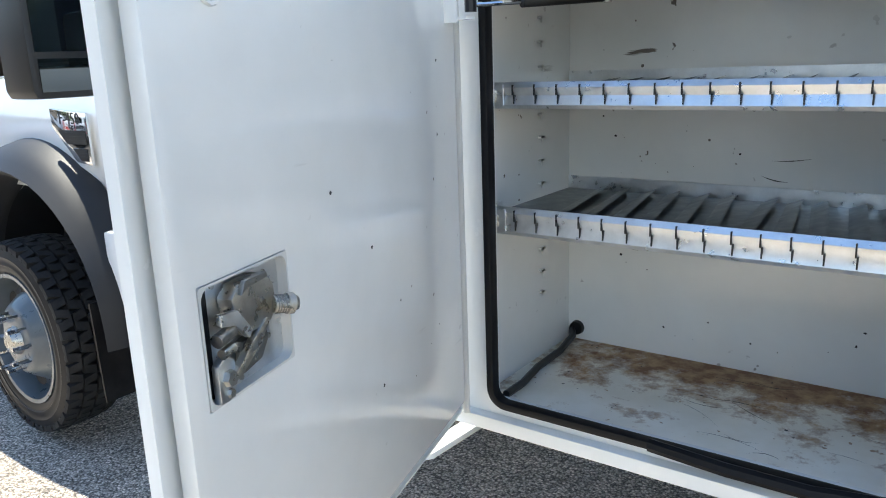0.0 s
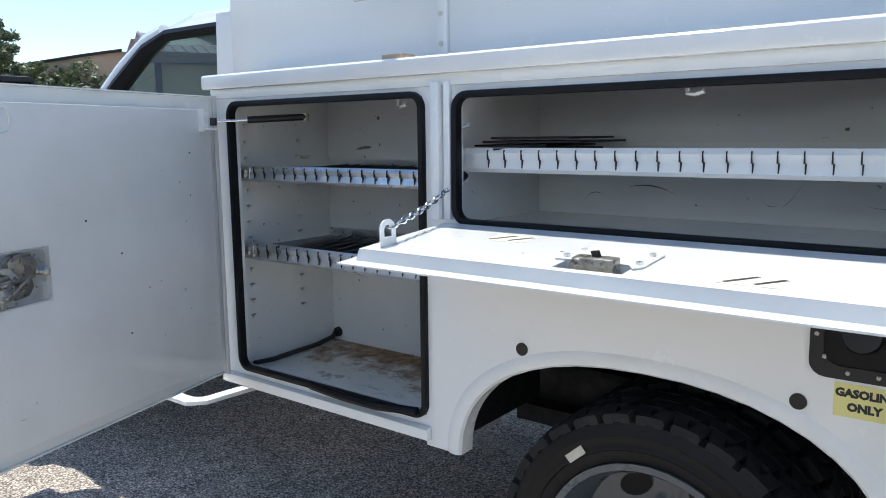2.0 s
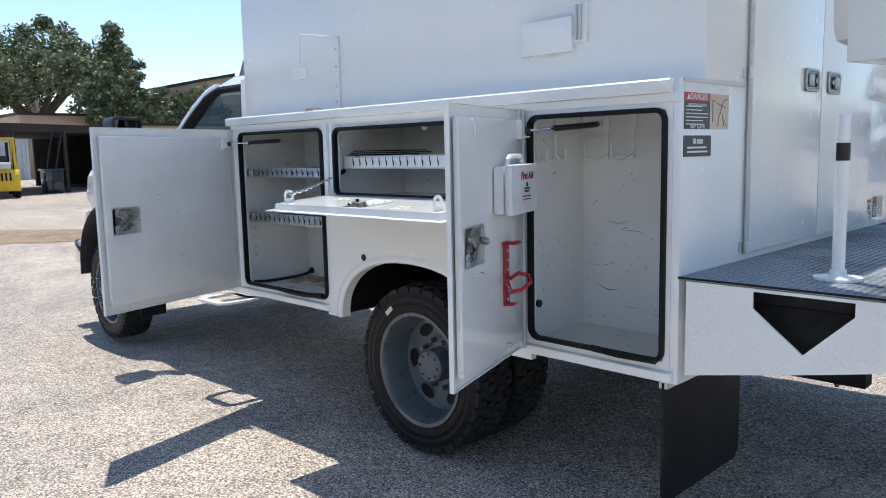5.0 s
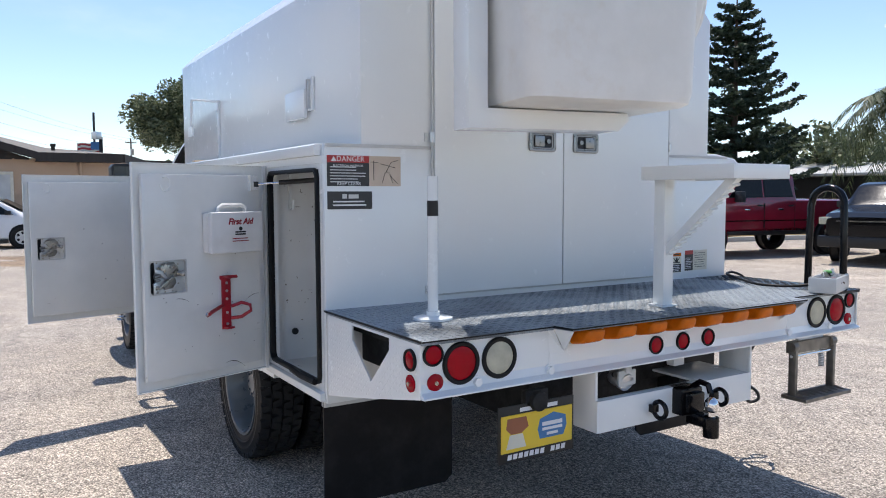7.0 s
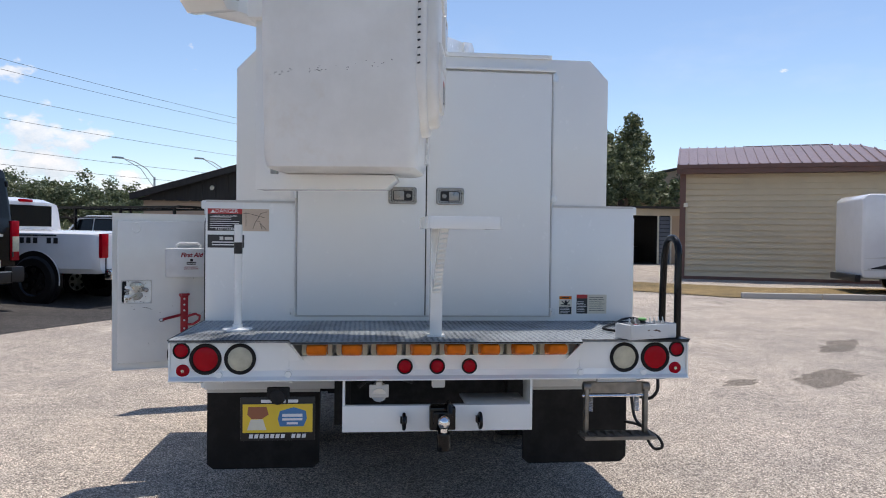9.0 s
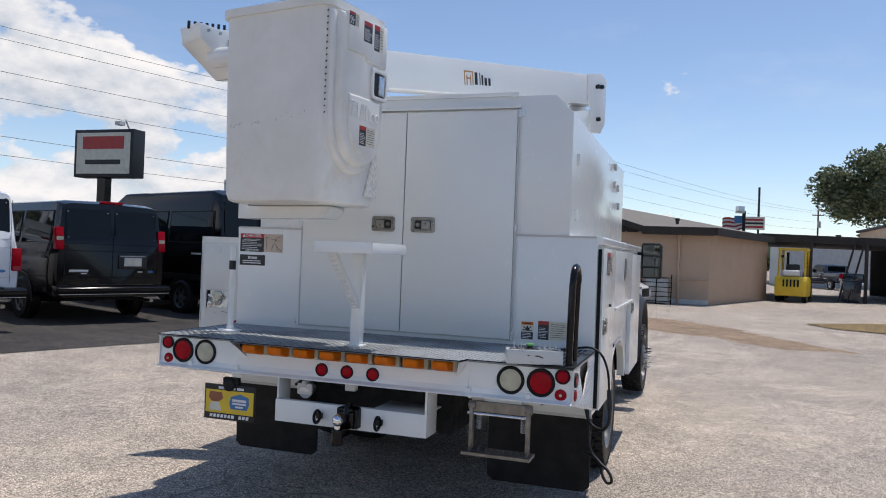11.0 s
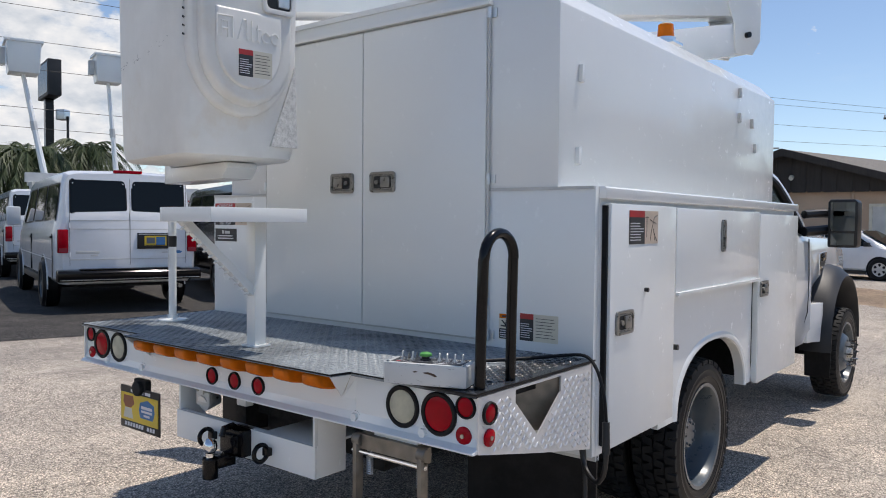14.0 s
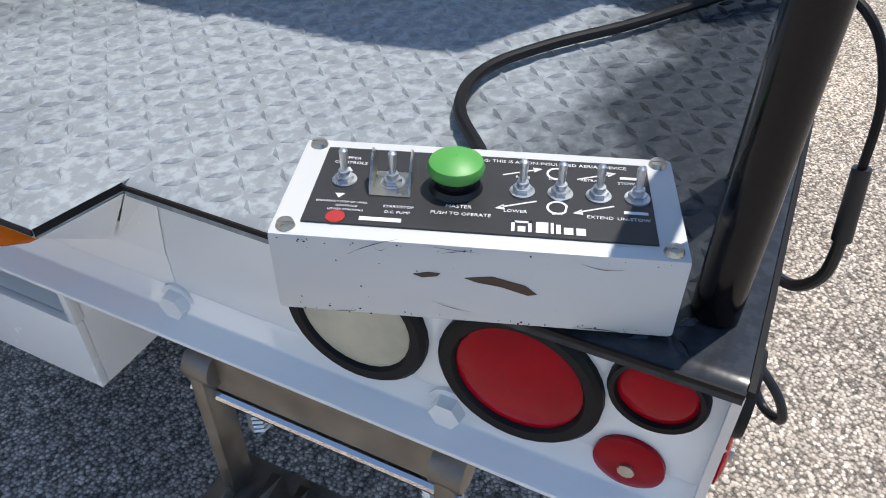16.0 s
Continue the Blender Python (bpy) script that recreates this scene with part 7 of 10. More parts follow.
safety_label(truck, on_face((-0.398, YB + 0.0325, 1.497), (-1, 0, 0), (0, 0, 1)), 0.285, 0.135, 0.52)

# outside of the open locker door: label, latch and screw
dm = door_rear.matrix_basis
safety_label(truck, dm @ on_face((0.292, -0.0125, 0.847), (1, 0, 0), (0, 0, 1)), 0.285, 0.135, 0.52)
word("label_text", "KEEP CLEAR", 0.020, INK_W, truck, dm @ on_face((0.222, -0.0142, 0.789), (1, 0, 0), (0, 0, 1)))
add_latch(dm @ on_face((0.470, -0.0125, 0.475), (1, 0, 0), (0, 0, 1)), -1)
part("nut", G().cyl((0.272, -0.012, 0.592), (0.272, -0.028, 0.592), 0.009, seg=8), BLACK, truck).matrix_basis = dm

# hardware on the cap's sides
for x, z, h in ((-0.19, 2.11, 0.07), (-0.17, 1.78, 0.07)):
    part("bracket_stub", G().box(x - 0.012, 1.03, z - h / 2, x + 0.012, 1.05, z + h / 2), WHITE, truck, "", 0.004)
for x, z in ((-2.2, 2.31), (-2.45, 2.15), (-2.2, 2.16), (-2.52, 2.0)):
    part("bracket_stub", G().box(x - 0.01, 1.03, z - 0.03, x + 0.01, 1.05, z + 0.03), GREYPAINT, truck, "", 0.004)
lb = part("ladder_bracket", G().box(-2.065, -1.045, 1.652, -2.03, -1.03, 2.035), WHITE, truck, "white ladder bracket on the cap's side", 0.003)
part("bracket_frame", G().tube([(-2.05, -1.04, 2.03), (-2.20, -1.16, 2.05), (-2.215, -1.165, 1.85)], 0.009, 8), WHITE, lb)
part("bracket_tab", G().box(-2.26, -1.172, 1.82, -2.16, -1.158, 1.88), WHITE, lb)
for z in (1.70, 1.78, 1.88, 1.97):
    part("rivet", G().cyl((-2.048, -1.045, z), (-2.048, -1.05, z), 0.008, seg=8), GREYPAINT, lb)
part("bracket_foot", G().box(-2.15, -1.18, 1.651, -2.08, -1.12, 1.668), TAN, truck, "", 0.004)
b2 = part("ladder_bracket", G().box(-0.56, -1.045, 1.83, -0.50, -1.03, 1.98), WHITE, truck, "white folding bracket on the cap's side", 0.003)
part("bracket_arm", G().box(-0.80, -1.06, 1.80, -0.56, -1.045, 1.93), WHITE, b2, "", 0.002)
part("bracket_hinge", G().box(-0.545, -1.056, 1.84, -0.538, -1.045, 1.97).box(-0.525, -1.056, 1.84, -0.518, -1.045, 1.97), GREYPAINT, b2)

# ---- loose things carried by the truck ----
def place_on_door(d, x, z, y=0.026):
    return d.matrix_basis @ Matrix.Translation((x, y, z))


def first_aid_box():
    m = place_on_door(door_rear, 0.22, 0.642)
    a = thing("first_aid_box", "white plastic first aid box hung on the open locker door", "first aid kit", m)
    part("case", G().box(-0.135, 0.002, -0.085, 0.125, 0.042, 0.085), AIDBOX, a, "", 0.012)
    part("case_lid", G().box(-0.138, 0.045, -0.088, 0.128, 0.075, 0.088), AIDBOX, a, "", 0.012)
    part("handle", G().tube([(-0.075, 0.032, 0.086), (-0.073, 0.032, 0.104), (-0.055, 0.032, 0.116), (0.045, 0.032, 0.116), (0.063, 0.032, 0.104), (0.065, 0.032, 0.086)], 0.009, 8), AIDBOX, a, "white carrying handle")
    f = lambda x, z: on_face((x, 0.0756, z), (-1, 0, 0), (0, 0, 1))
    # the lid's face looks to the rear, letters run towards the body
    word("case_text", "First Aid", 0.036, INK_R, a, f(-0.018, 0.046), shear=0.25, bold=0.04)
    part("case_mark", G().lathe([(0.0005, 0.0), (0.009, 0.0), (0.009, 0.0006), (0.0005, 0.0006)], (-0.018, 0.0756, 0.016), (0, 1, 0), 20, False), INK, a)
    lines_of_writing("small_print", INK, a, f(-0.018, 0.002), 0.056, 2, 0.010, 0.0065, 3, 0.1)
    lines_of_writing("small_print", INK_R, a, f(-0.018, -0.026), 0.086, 2, 0.011, 0.004, 4, 0.3)


first_aid_box()


def extinguisher_bracket():
    m = place_on_door(door_rear, 0.235, 0.335)
    a = thing("extinguisher_bracket", "empty red fire extinguisher bracket on the open locker door", "bracket", m)
    part("back_strip", G().prism([(-0.022, -0.118), (0.022, -0.118), (0.022, 0.095), (0.030, 0.105), (0.030, 0.118), (-0.026, 0.118), (-0.022, 0.098)], "y", 0.001, 0.009), RED, a, "", 0.002)
    part("top_hook", G().prism([(0.001, 0.108), (0.001, 0.116), (0.050, 0.122), (0.058, 0.112), (0.052, 0.108)], "x", -0.026, 0.020), RED, a, "", 0.002)
    part("foot_hook", G().prism([(0.001, -0.118), (0.001, -0.110), (0.038, -0.106), (0.038, -0.115)], "x", -0.020, 0.020), RED, a, "", 0.002)
    part("clamp_band", G().tube([(0.020, 0.012, -0.012), (0.055, 0.026, -0.018), (0.095, 0.050, -0.024), (0.125, 0.066, -0.030)], 0.0085, 8), RED, a, "red clamp strap")
    part("strap_loop", G().tube([(0.120, 0.062, -0.024), (0.142, 0.072, -0.025), (0.150, 0.075, -0.033), (0.141, 0.072, -0.041), (0.120, 0.062, -0.038)], 0.004, 6, True), CHROME, a, "chromed strap loop")
    part("clamp_arm", G().tube([(-0.020, 0.012, -0.020), (-0.062, 0.030, -0.006), (-0.085, 0.060, -0.016), (-0.080, 0.072, -0.040), (-0.050, 0.045, -0.066), (-0.020, 0.012, -0.072)], 0.0075, 8), RED, a, "bent red clamp arm")
    for z in (-0.095, -0.045, 0.015, 0.050, 0.085):
        part("bolt", G().cyl((0, 0.009, z), (0, 0.012, z), 0.0065, seg=8), GALV, a)


extinguisher_bracket()


def control_box():
    """Lower control station lying on the deck's corner."""
    u = Vector((-0.091, 0.254, 0)).normalized()
    v = Vector((-u.y, u.x, 0))
    fl, fr = Vector((0.797, 0.887, 0)), Vector((0.705, 1.141, 0))
    c = (fl + fr) / 2 + v * 0.058
    m = Matrix(((u.x, v.x, 0, c.x), (u.y, v.y, 0, c.y), (0, 0, 1, 1.0035), (0, 0, 0, 1)))
    a = thing("control_box", "white boom control box with toggle switches and a green button", "control box", m)
    W, D, H = 0.272, 0.116, 0.068
    part("case", G().box(-W / 2, -D / 2, 0, W / 2, D / 2, H), CASE_W, a, "scuffed white steel case", 0.004)
    pan = part("panel", G().box(-0.116, -0.0445, H + 0.0002, 0.116, 0.0445, H + 0.0016), STICKER_K, a, "black printed switch panel")
    tz = H + 0.002
    def txt(s, size, x, y, mat=INK_W):
        word("panel_text", s, size, mat, pan, Matrix.Translation((x, y, tz)), depth=0.0001)
    txt("UPPER", 0.0046, -0.096, 0.031)
    txt("CONTROLS", 0.0046, -0.096, 0.025)
    txt("EMERGENCY STOP OF UPPER", 0.0027, -0.093, -0.022)
    txt("CONTROLS/", 0.0027, -0.089, -0.0262)
    txt("LOWER CONTROLS", 0.0027, -0.089, -0.0305)
    txt("START/STOP", 0.0037, -0.054, -0.024)
    txt("D.C. PUMP", 0.0037, -0.054, -0.030)
    txt("MASTER", 0.0049, -0.014, -0.019)
    txt("PUSH TO OPERATE", 0.0047, -0.012, -0.027)
    txt("WARNING: THIS IS A NON-INSULATED AERIAL DEVICE", 0.0050, 0.040, 0.0385)
    txt("RAISE", 0.0041, 0.028, 0.020)
    txt("LOWER", 0.0046, 0.024, -0.020)
    txt("CCW", 0.0041, 0.051, 0.020)
    txt("CW", 0.0046, 0.052, -0.020)
    txt("RETRACT", 0.0041, 0.077, 0.021)
    txt("EXTEND", 0.0046, 0.080, -0.021)
    txt("STOW", 0.0041, 0.100, 0.020)
    txt("UN-STOW", 0.0046, 0.102, -0.021)
    ar = G()
    for x in (0.026, 0.078):
        for y, sg in ((0.026, 1), (-0.012, -1)):
            ar.add([(x - 0.012, y - 0.005, tz), (x + 0.012, y + 0.004, tz), (x + 0.012, y + 0.0055, tz), (x - 0.012, y - 0.0035, tz)], [(0, 1, 2, 3)])
            ar.add([(x + sg * 0.010, y + sg * 0.001, tz), (x + sg * 0.016, y + sg * 0.006, tz), (x + sg * 0.009, y + sg * 0.007, tz)], [(0, 1, 2)])
    for y, sg in ((0.027, 1), (-0.013, -1)):
        ar.ring([(0.052 + 0.0075 * math.cos(t), y + 0.0075 * math.sin(t)) for t in [radians(20 + 300 * i / 15) for i in range(16)]], [(0.052 + 0.0058 * math.cos(t), y + 0.0058 * math.sin(t)) for t in [radians(20 + 300 * i / 15) for i in range(16)]], "z", tz - 0.0002, tz)
        ar.box(0.096, y - 0.002, tz - 0.0002, 0.112, y + 0.001, tz)
    ar.add([(-0.096, 0.020, tz), (-0.0925, 0.0145, tz), (-0.0995, 0.0145, tz)], [(0, 1, 2)]).add([(-0.096, -0.018, tz), (-0.0925, -0.0125, tz), (-0.0995, -0.0125, tz)], [(0, 1, 2)])
    part("panel_marks", ar, INK_W, pan, smooth=0)["kind"] = "stuff"
    part("maker_mark", G().box(0.022, -0.041, tz - 0.0002, 0.0242, -0.030, tz).box(0.033, -0.041, tz - 0.0002, 0.0352, -0.030, tz).box(0.022, -0.032, tz - 0.0002, 0.0352, -0.030, tz).box(0.0262, -0.041, tz - 0.0002, 0.0312, -0.0355, tz)
         .box(0.038, -0.041, tz - 0.0002, 0.046, -0.030, tz).box(0.0475, -0.041, tz - 0.0002, 0.0495, -0.030, tz).box(0.051, -0.041, tz - 0.0002, 0.054, -0.0315, tz).box(0.056, -0.041, tz - 0.0002, 0.062, -0.034, tz).box(0.064, -0.041, tz - 0.0002, 0.070, -0.034, tz), INK_W, pan, "white maker's mark")
    part("code_bar", G().box(-0.078, -0.0405, tz - 0.0002, -0.050, -0.0365, tz), INK_W, pan)
    part("red_dot", G().lathe([(0.0005, 0.0006), (0.0065, 0.0006), (0.0065, 0.0), (0.0005, 0.0)], (-0.094, -0.0385, H + 0.0017), (0, 0, 1), 16, False), STICKER_R, pan, "red painted spot")
    def toggle(x, lean=0.0):
        t = part("toggle_switch", G().cyl((x, 0.003, H + 0.0016), (x, 0.003, H + 0.0065), 0.0066, seg=6).cyl((x, 0.003, H + 0.0016), (x, 0.003, H + 0.0030), 0.0088, seg=16).cyl((x, 0.003, H + 0.0065), (x, 0.003, H + 0.0105), 0.0042, seg=12), GALV, a, "plated toggle switch")
        part("bat", G().cyl((x, 0.003, H + 0.0075), (x + lean, 0.006, H + 0.0245), 0.0022, 0.0032, 10).cyl((x + lean, 0.006, H + 0.0245), (x + lean, 0.0063, H + 0.0262), 0.0032, 0.0016, 10), GALV, t)
    for x in (-0.096, 0.028, 0.054, 0.080, 0.106):
        toggle(x)
    toggle(-0.062)
    gd = G()
    for x in (-0.0755, -0.0485):
        gd.prism([(-0.012, H + 0.0016), (0.014, H + 0.0016), (0.018, H + 0.012), (0.010, H + 0.026), (0.002, H + 0.022), (-0.010, H + 0.008)], "x", x - 0.0008, x + 0.0008)
    gd.box(-0.076, -0.013, H + 0.0016, -0.048, 0.016, H + 0.0026)
    part("switch_guard", gd, STEEL, a, "bent steel switch guard")
    part("button_collar", G().cyl((-0.018, 0.004, H + 0.0016), (-0.018, 0.004, H + 0.006), 0.019, 0.017, 22).cyl((-0.018, 0.004, H + 0.006), (-0.018, 0.004, H + 0.015), 0.013, seg=18), BLACK, a)
    part("push_button", G().lathe([(0.0005, 0.0135), (0.012, 0.0125), (0.0185, 0.009), (0.020, 0.005), (0.019, 0.001), (0.0005, 0.0)], (-0.018, 0.004, H + 0.014), (0, 0, 1), 30, False), GREEN, a, "green mushroom push button")
    for x in (-W / 2 + 0.011, W / 2 - 0.011):
        for y in (-D / 2 + 0.009, D / 2 - 0.009):
            part("corner_screw", G().cyl((x, y, H), (x, y, H + 0.0035), 0.0068, 0.0055, 14).box(x - 0.005, y - 0.0006, H + 0.0034, x + 0.005, y + 0.0006, H + 0.0039), STEEL, a)
    part("paint_scrape", G().prism([(-0.006, 0.0415), (0.012, 0.0445), (0.034, 0.0385), (0.042, 0.0315), (0.036, 0.030), (0.018, 0.036), (0.002, 0.0385)], "y", -D / 2 - 0.0006, -D / 2 - 0.0001), RUSTMARK, a, "rusty scrape through the paint")
    part("paint_scrape", G().prism([(-0.040, 0.042), (-0.030, 0.0445), (-0.022, 0.044), (-0.024, 0.0415), (-0.034, 0.0395)], "y", -D / 2 - 0.0006, -D / 2 - 0.0001), RUSTMARK, a)
    scratches(a, Matrix.Translation((0, -D / 2 - 0.0004, 0.034)) @ Matrix.Rotation(radians(90), 4, "X") @ Matrix.Scale(0.22, 4), 1.1, 0.24, 16, 31, 0.1, RUSTMARK)
    scratches(a, Matrix.Translation((0, -D / 2 - 0.0004, 0.064)) @ Matrix.Rotation(radians(90), 4, "X") @ Matrix.Scale(0.25, 4), 1.05, 0.012, 26, 32, 0.1)
    scratches(a, Matrix.Translation((0, -D / 2 - 0.0004, 0.004)) @ Matrix.Rotation(radians(90), 4, "X") @ Matrix.Scale(0.3, 4), 0.86, 0.016, 30, 33, 0.1)
    return m


CBOX = control_box()
p0 = CBOX @ Vector((0.005, 0.05, 0.03))
pts = [p0, Vector((0.575, 0.945, 1.016)), Vector((0.50, 0.888, 1.013)), Vector((0.417, 0.878, 1.012)), Vector((0.333, 0.918, 1.012)), Vector((0.24, 0.985, 1.012)), Vector((0.13, 1.055, 1.014)), Vector((0.04, 1.12, 1.018)), Vector((0.03, 1.19, 1.020)), Vector((0.06, 1.25, 0.985)), Vector((0.07, 1.285, 0.90)), Vector((0.068, 1.295, 0.80))]


def smooth_line(pts, n=6):
    out = []
    for i in range(len(pts) - 1):
        a, b, c, d = pts[max(i - 1, 0)], pts[i], pts[i + 1], pts[min(i + 2, len(pts) - 1)]
        for k in range(n):
            t = k / n
            out.append(0.5 * (2 * b + (c - a) * t + (2 * a - 5 * b + 4 * c - d) * t * t + (3 * b - a - 3 * c + d) * t ** 3))
    return out + [pts[-1]]


cable = thing("control_cable", "black rubber control cable hanging off the deck", "cable")
part("lead", G().tube(smooth_line(pts), 0.0064, 10), SEAL, cable)
part("plug", G().cyl((0.068, 1.295, 0.80), (0.085, 1.305, 0.69), 0.013, 0.0145, 14), BLACK, cable, "black screw plug")
low = [Vector((0.085, 1.305, 0.69)), Vector((0.09, 1.30, 0.62)), Vector((0.07, 1.26, 0.575)), Vector((0.02, 1.19, 0.60)), Vector((0.0, 1.16, 0.68))]
part("lead", G().tube(smooth_line(low), 0.0095, 10), BLACK, cable, "corrugated conduit")
low2 = [Vector((0.0, 1.17, 0.70)), Vector((0.01, 1.185, 0.55)), Vector((0.03, 1.20, 0.45)), Vector((0.06, 1.25, 0.40)), Vector((0.10, 1.31, 0.36)), Vector((0.105, 1.33, 0.31)), Vector((0.07, 1.30, 0.29)), Vector((0.05, 1.27, 0.33)), Vector((0.06, 1.26, 0.39)), Vector((0.03, 1.21, 0.42)), Vector((-0.03, 1.16, 0.42))]
part("lead", G().tube(smooth_line(low2), 0.0085, 10), BLACK, cable)


def show_plate():
    a = thing("dealer_plate", "yellow advertising plate in a black frame under the bumper", "number plate", pose(XB - 0.005, -0.720, 0.640, 0, 0, 0))
    fr = part("frame", G().box(-0.006, -0.166, -0.100, 0.0, 0.166, 0.098), BLACK, a, "black plate frame", 0.003)
    part("sheet", G().box(0.0, -0.155, -0.062, 0.003, 0.155, 0.066), YELLOW, a, "yellow printed sheet")
    part("badge_shape", G().prism([(0.010, -0.035), (0.115, -0.035), (0.130, 0.0), (0.125, 0.035), (0.07, 0.052), (0.01, 0.035), (0.0, 0.0)], "x", 0.003, 0.0036), INK_B, a, "pale blue badge shape")
    part("badge_bars", G().box(0.0036, 0.02, 0.008, 0.0040, 0.11, 0.022).box(0.0036, 0.02, -0.008, 0.0040, 0.11, 0.002).box(0.0036, 0.04, -0.026, 0.0040, 0.09, -0.016), INK_W, a)
    part("picture_shape", G().prism([(-0.13, 0.055), (-0.05, 0.055), (-0.04, 0.02), (-0.07, 0.0), (-0.115, 0.0), (-0.135, 0.02)], "x", 0.003, 0.0035), FUR, a)
    part("picture_shape", G().prism([(-0.12, -0.002), (-0.065, -0.002), (-0.05, -0.05), (-0.135, -0.05)], "x", 0.003, 0.0035), STICKER_W, a)
    for y0, y1 in ((-0.075, -0.01), (0.0, 0.035), (0.045, 0.09)):
        part("frame_bar", G().box(0.0002, y0, 0.072, 0.0008, y1, 0.086), INK_W, a)
    for k in range(11):
        y0 = -0.128 + 0.0235 * k
        if k != 7:
            part("frame_bar", G().prism([(y0, -0.088), (y0 + 0.017, -0.088), (y0 + 0.020, -0.070), (y0 + 0.003, -0.070)], "x", 0.0002, 0.0008), INK_W, a)
    part("hanger", G().box(-0.03, -0.05, 0.082, 0.0, 0.05, 0.14).cyl((-0.02, 0.0, 0.10), (0.02, 0.0, 0.10), 0.035, seg=14), CHASSIS, a, "", 0.006)


show_plate()


def floor_mats():
    a = thing("rubber_mats", "loose stack of black rubber mats on the white shelf", "mat", pose(-1.70, -0.95, 1.3885, 0, 0, 3))
    for i in range(6):
        part("mat", G().box(-0.20 + 0.025 * (i % 3), -0.14 - 0.004 * i, 0.003 + 0.0095 * i, 0.10 - 0.03 * (i % 4), 0.15, 0.0085 + 0.0095 * i).move(pose(0, 0, 0, 0, 0, 1.5 * (i % 3))), SEAL, a, "", 0.0015)
    for i, x in enumerate((0.33, 0.55, 0.78)):
        part("mat", G().box(x - 0.10, -0.12, 0.001, x + 0.10, 0.12, 0.006), SEAL, a)


floor_mats()

# ---- buildings round the lot ----
GZ = -0.075


def house(name, label, category="building"):
    return thing(name, label, category)


def siding_building():
    """Metal-sided shed with a brown hipped roof, set at an angle to the lot."""
    b = thing("metal_shed", "cream metal-sided shed with a brown metal roof", "building", pose(-23.4, 11.65, GZ, 0, 0, 65.7))
    L, D, ze, zr = 7.64, 6.0, 4.05, 5.25
    part("wall", G().box(0, 0, 0, L, D, ze), SIDING, b, "cream siding wall", smooth=0)
    n = 18
    h = (ze - 0.15) / n
    for i in range(n):
        z = 0.12 + i * h
        part("siding_board", G().prism([(0, z), (-0.07, z), (-0.012, z + h), (0, z + h)], "x", 0, L).move(Matrix.Identity(4)), SIDING, b, smooth=0)
        part("siding_board", G().prism([(0, z), (-0.05, z), (-0.015, z + h), (0, z + h)], "y", 0, D), SIDING, b, smooth=0)
    part("corner_trim", G().box(-0.09, -0.085, 0, 0.12, 0.02, ze), BROWNTRIM, b)
    part("corner_trim", G().box(L - 0.12, -0.085, 0, L + 0.06, 0.02, ze), BROWNTRIM, b)
    part("base_course", G().box(0, -0.08, 0, L, 0, 0.12), BROWNTRIM, b)
    part("fascia", G().box(-0.2, -0.5, ze - 0.12, L + 0.45, -0.4, ze + 0.16), BROWNTRIM, b, "brown fascia")
    part("gutter", G().box(-0.2, -0.58, ze + 0.06, L + 0.45, -0.5, ze + 0.2), BROWNTRIM, b)
    part("soffit", G().box(-0.2, -0.45, ze - 0.12, L + 0.4, 0, ze - 0.08), BROWNTRIM, b)
    e = ze + 0.2
    roof = G()
    roof.add([(-0.2, -0.5, e), (L + 0.5, -0.5, e), (L - 1.2, D / 2, zr), (-0.2, D / 2, zr), (-0.2, D + 0.5, e), (L + 0.5, D + 0.5, e)],
             [(0, 1, 2, 3), (1, 5, 2), (3, 2, 5, 4), (0, 3, 4), (0, 4, 5, 1)])
    part("roof", roof, BROWNROOF, b, "brown ribbed metal roof", smooth=0)
    for i in range(24):
        x = -0.15 + i * (L + 0.4) / 23
        top = 1.0 if x < L - 1.2 else max(0.02, (L + 0.5 - x) / 1.7)
        zt = e + (zr - e) * top
        yt = -0.5 + (D / 2 + 0.5) * top
        part("roof_rib", G().add([(x - 0.03, -0.5, e), (x + 0.03, -0.5, e), (x + 0.03, yt, zt), (x - 0.03, yt, zt), (x - 0.02, -0.5, e + 0.05), (x + 0.02, -0.5, e + 0.05), (x + 0.02, yt, zt + 0.05), (x - 0.02, yt, zt + 0.05)],
                                 [(0, 1, 5, 4), (1, 2, 6, 5), (3, 0, 4, 7), (4, 5, 6, 7)]), BROWNROOF, b, smooth=0)
    lamp = part("wall_light", G().box(0.05, -0.16, 2.7, 0.2, -0.08, 2.85), STICKER_W, b)


siding_building()


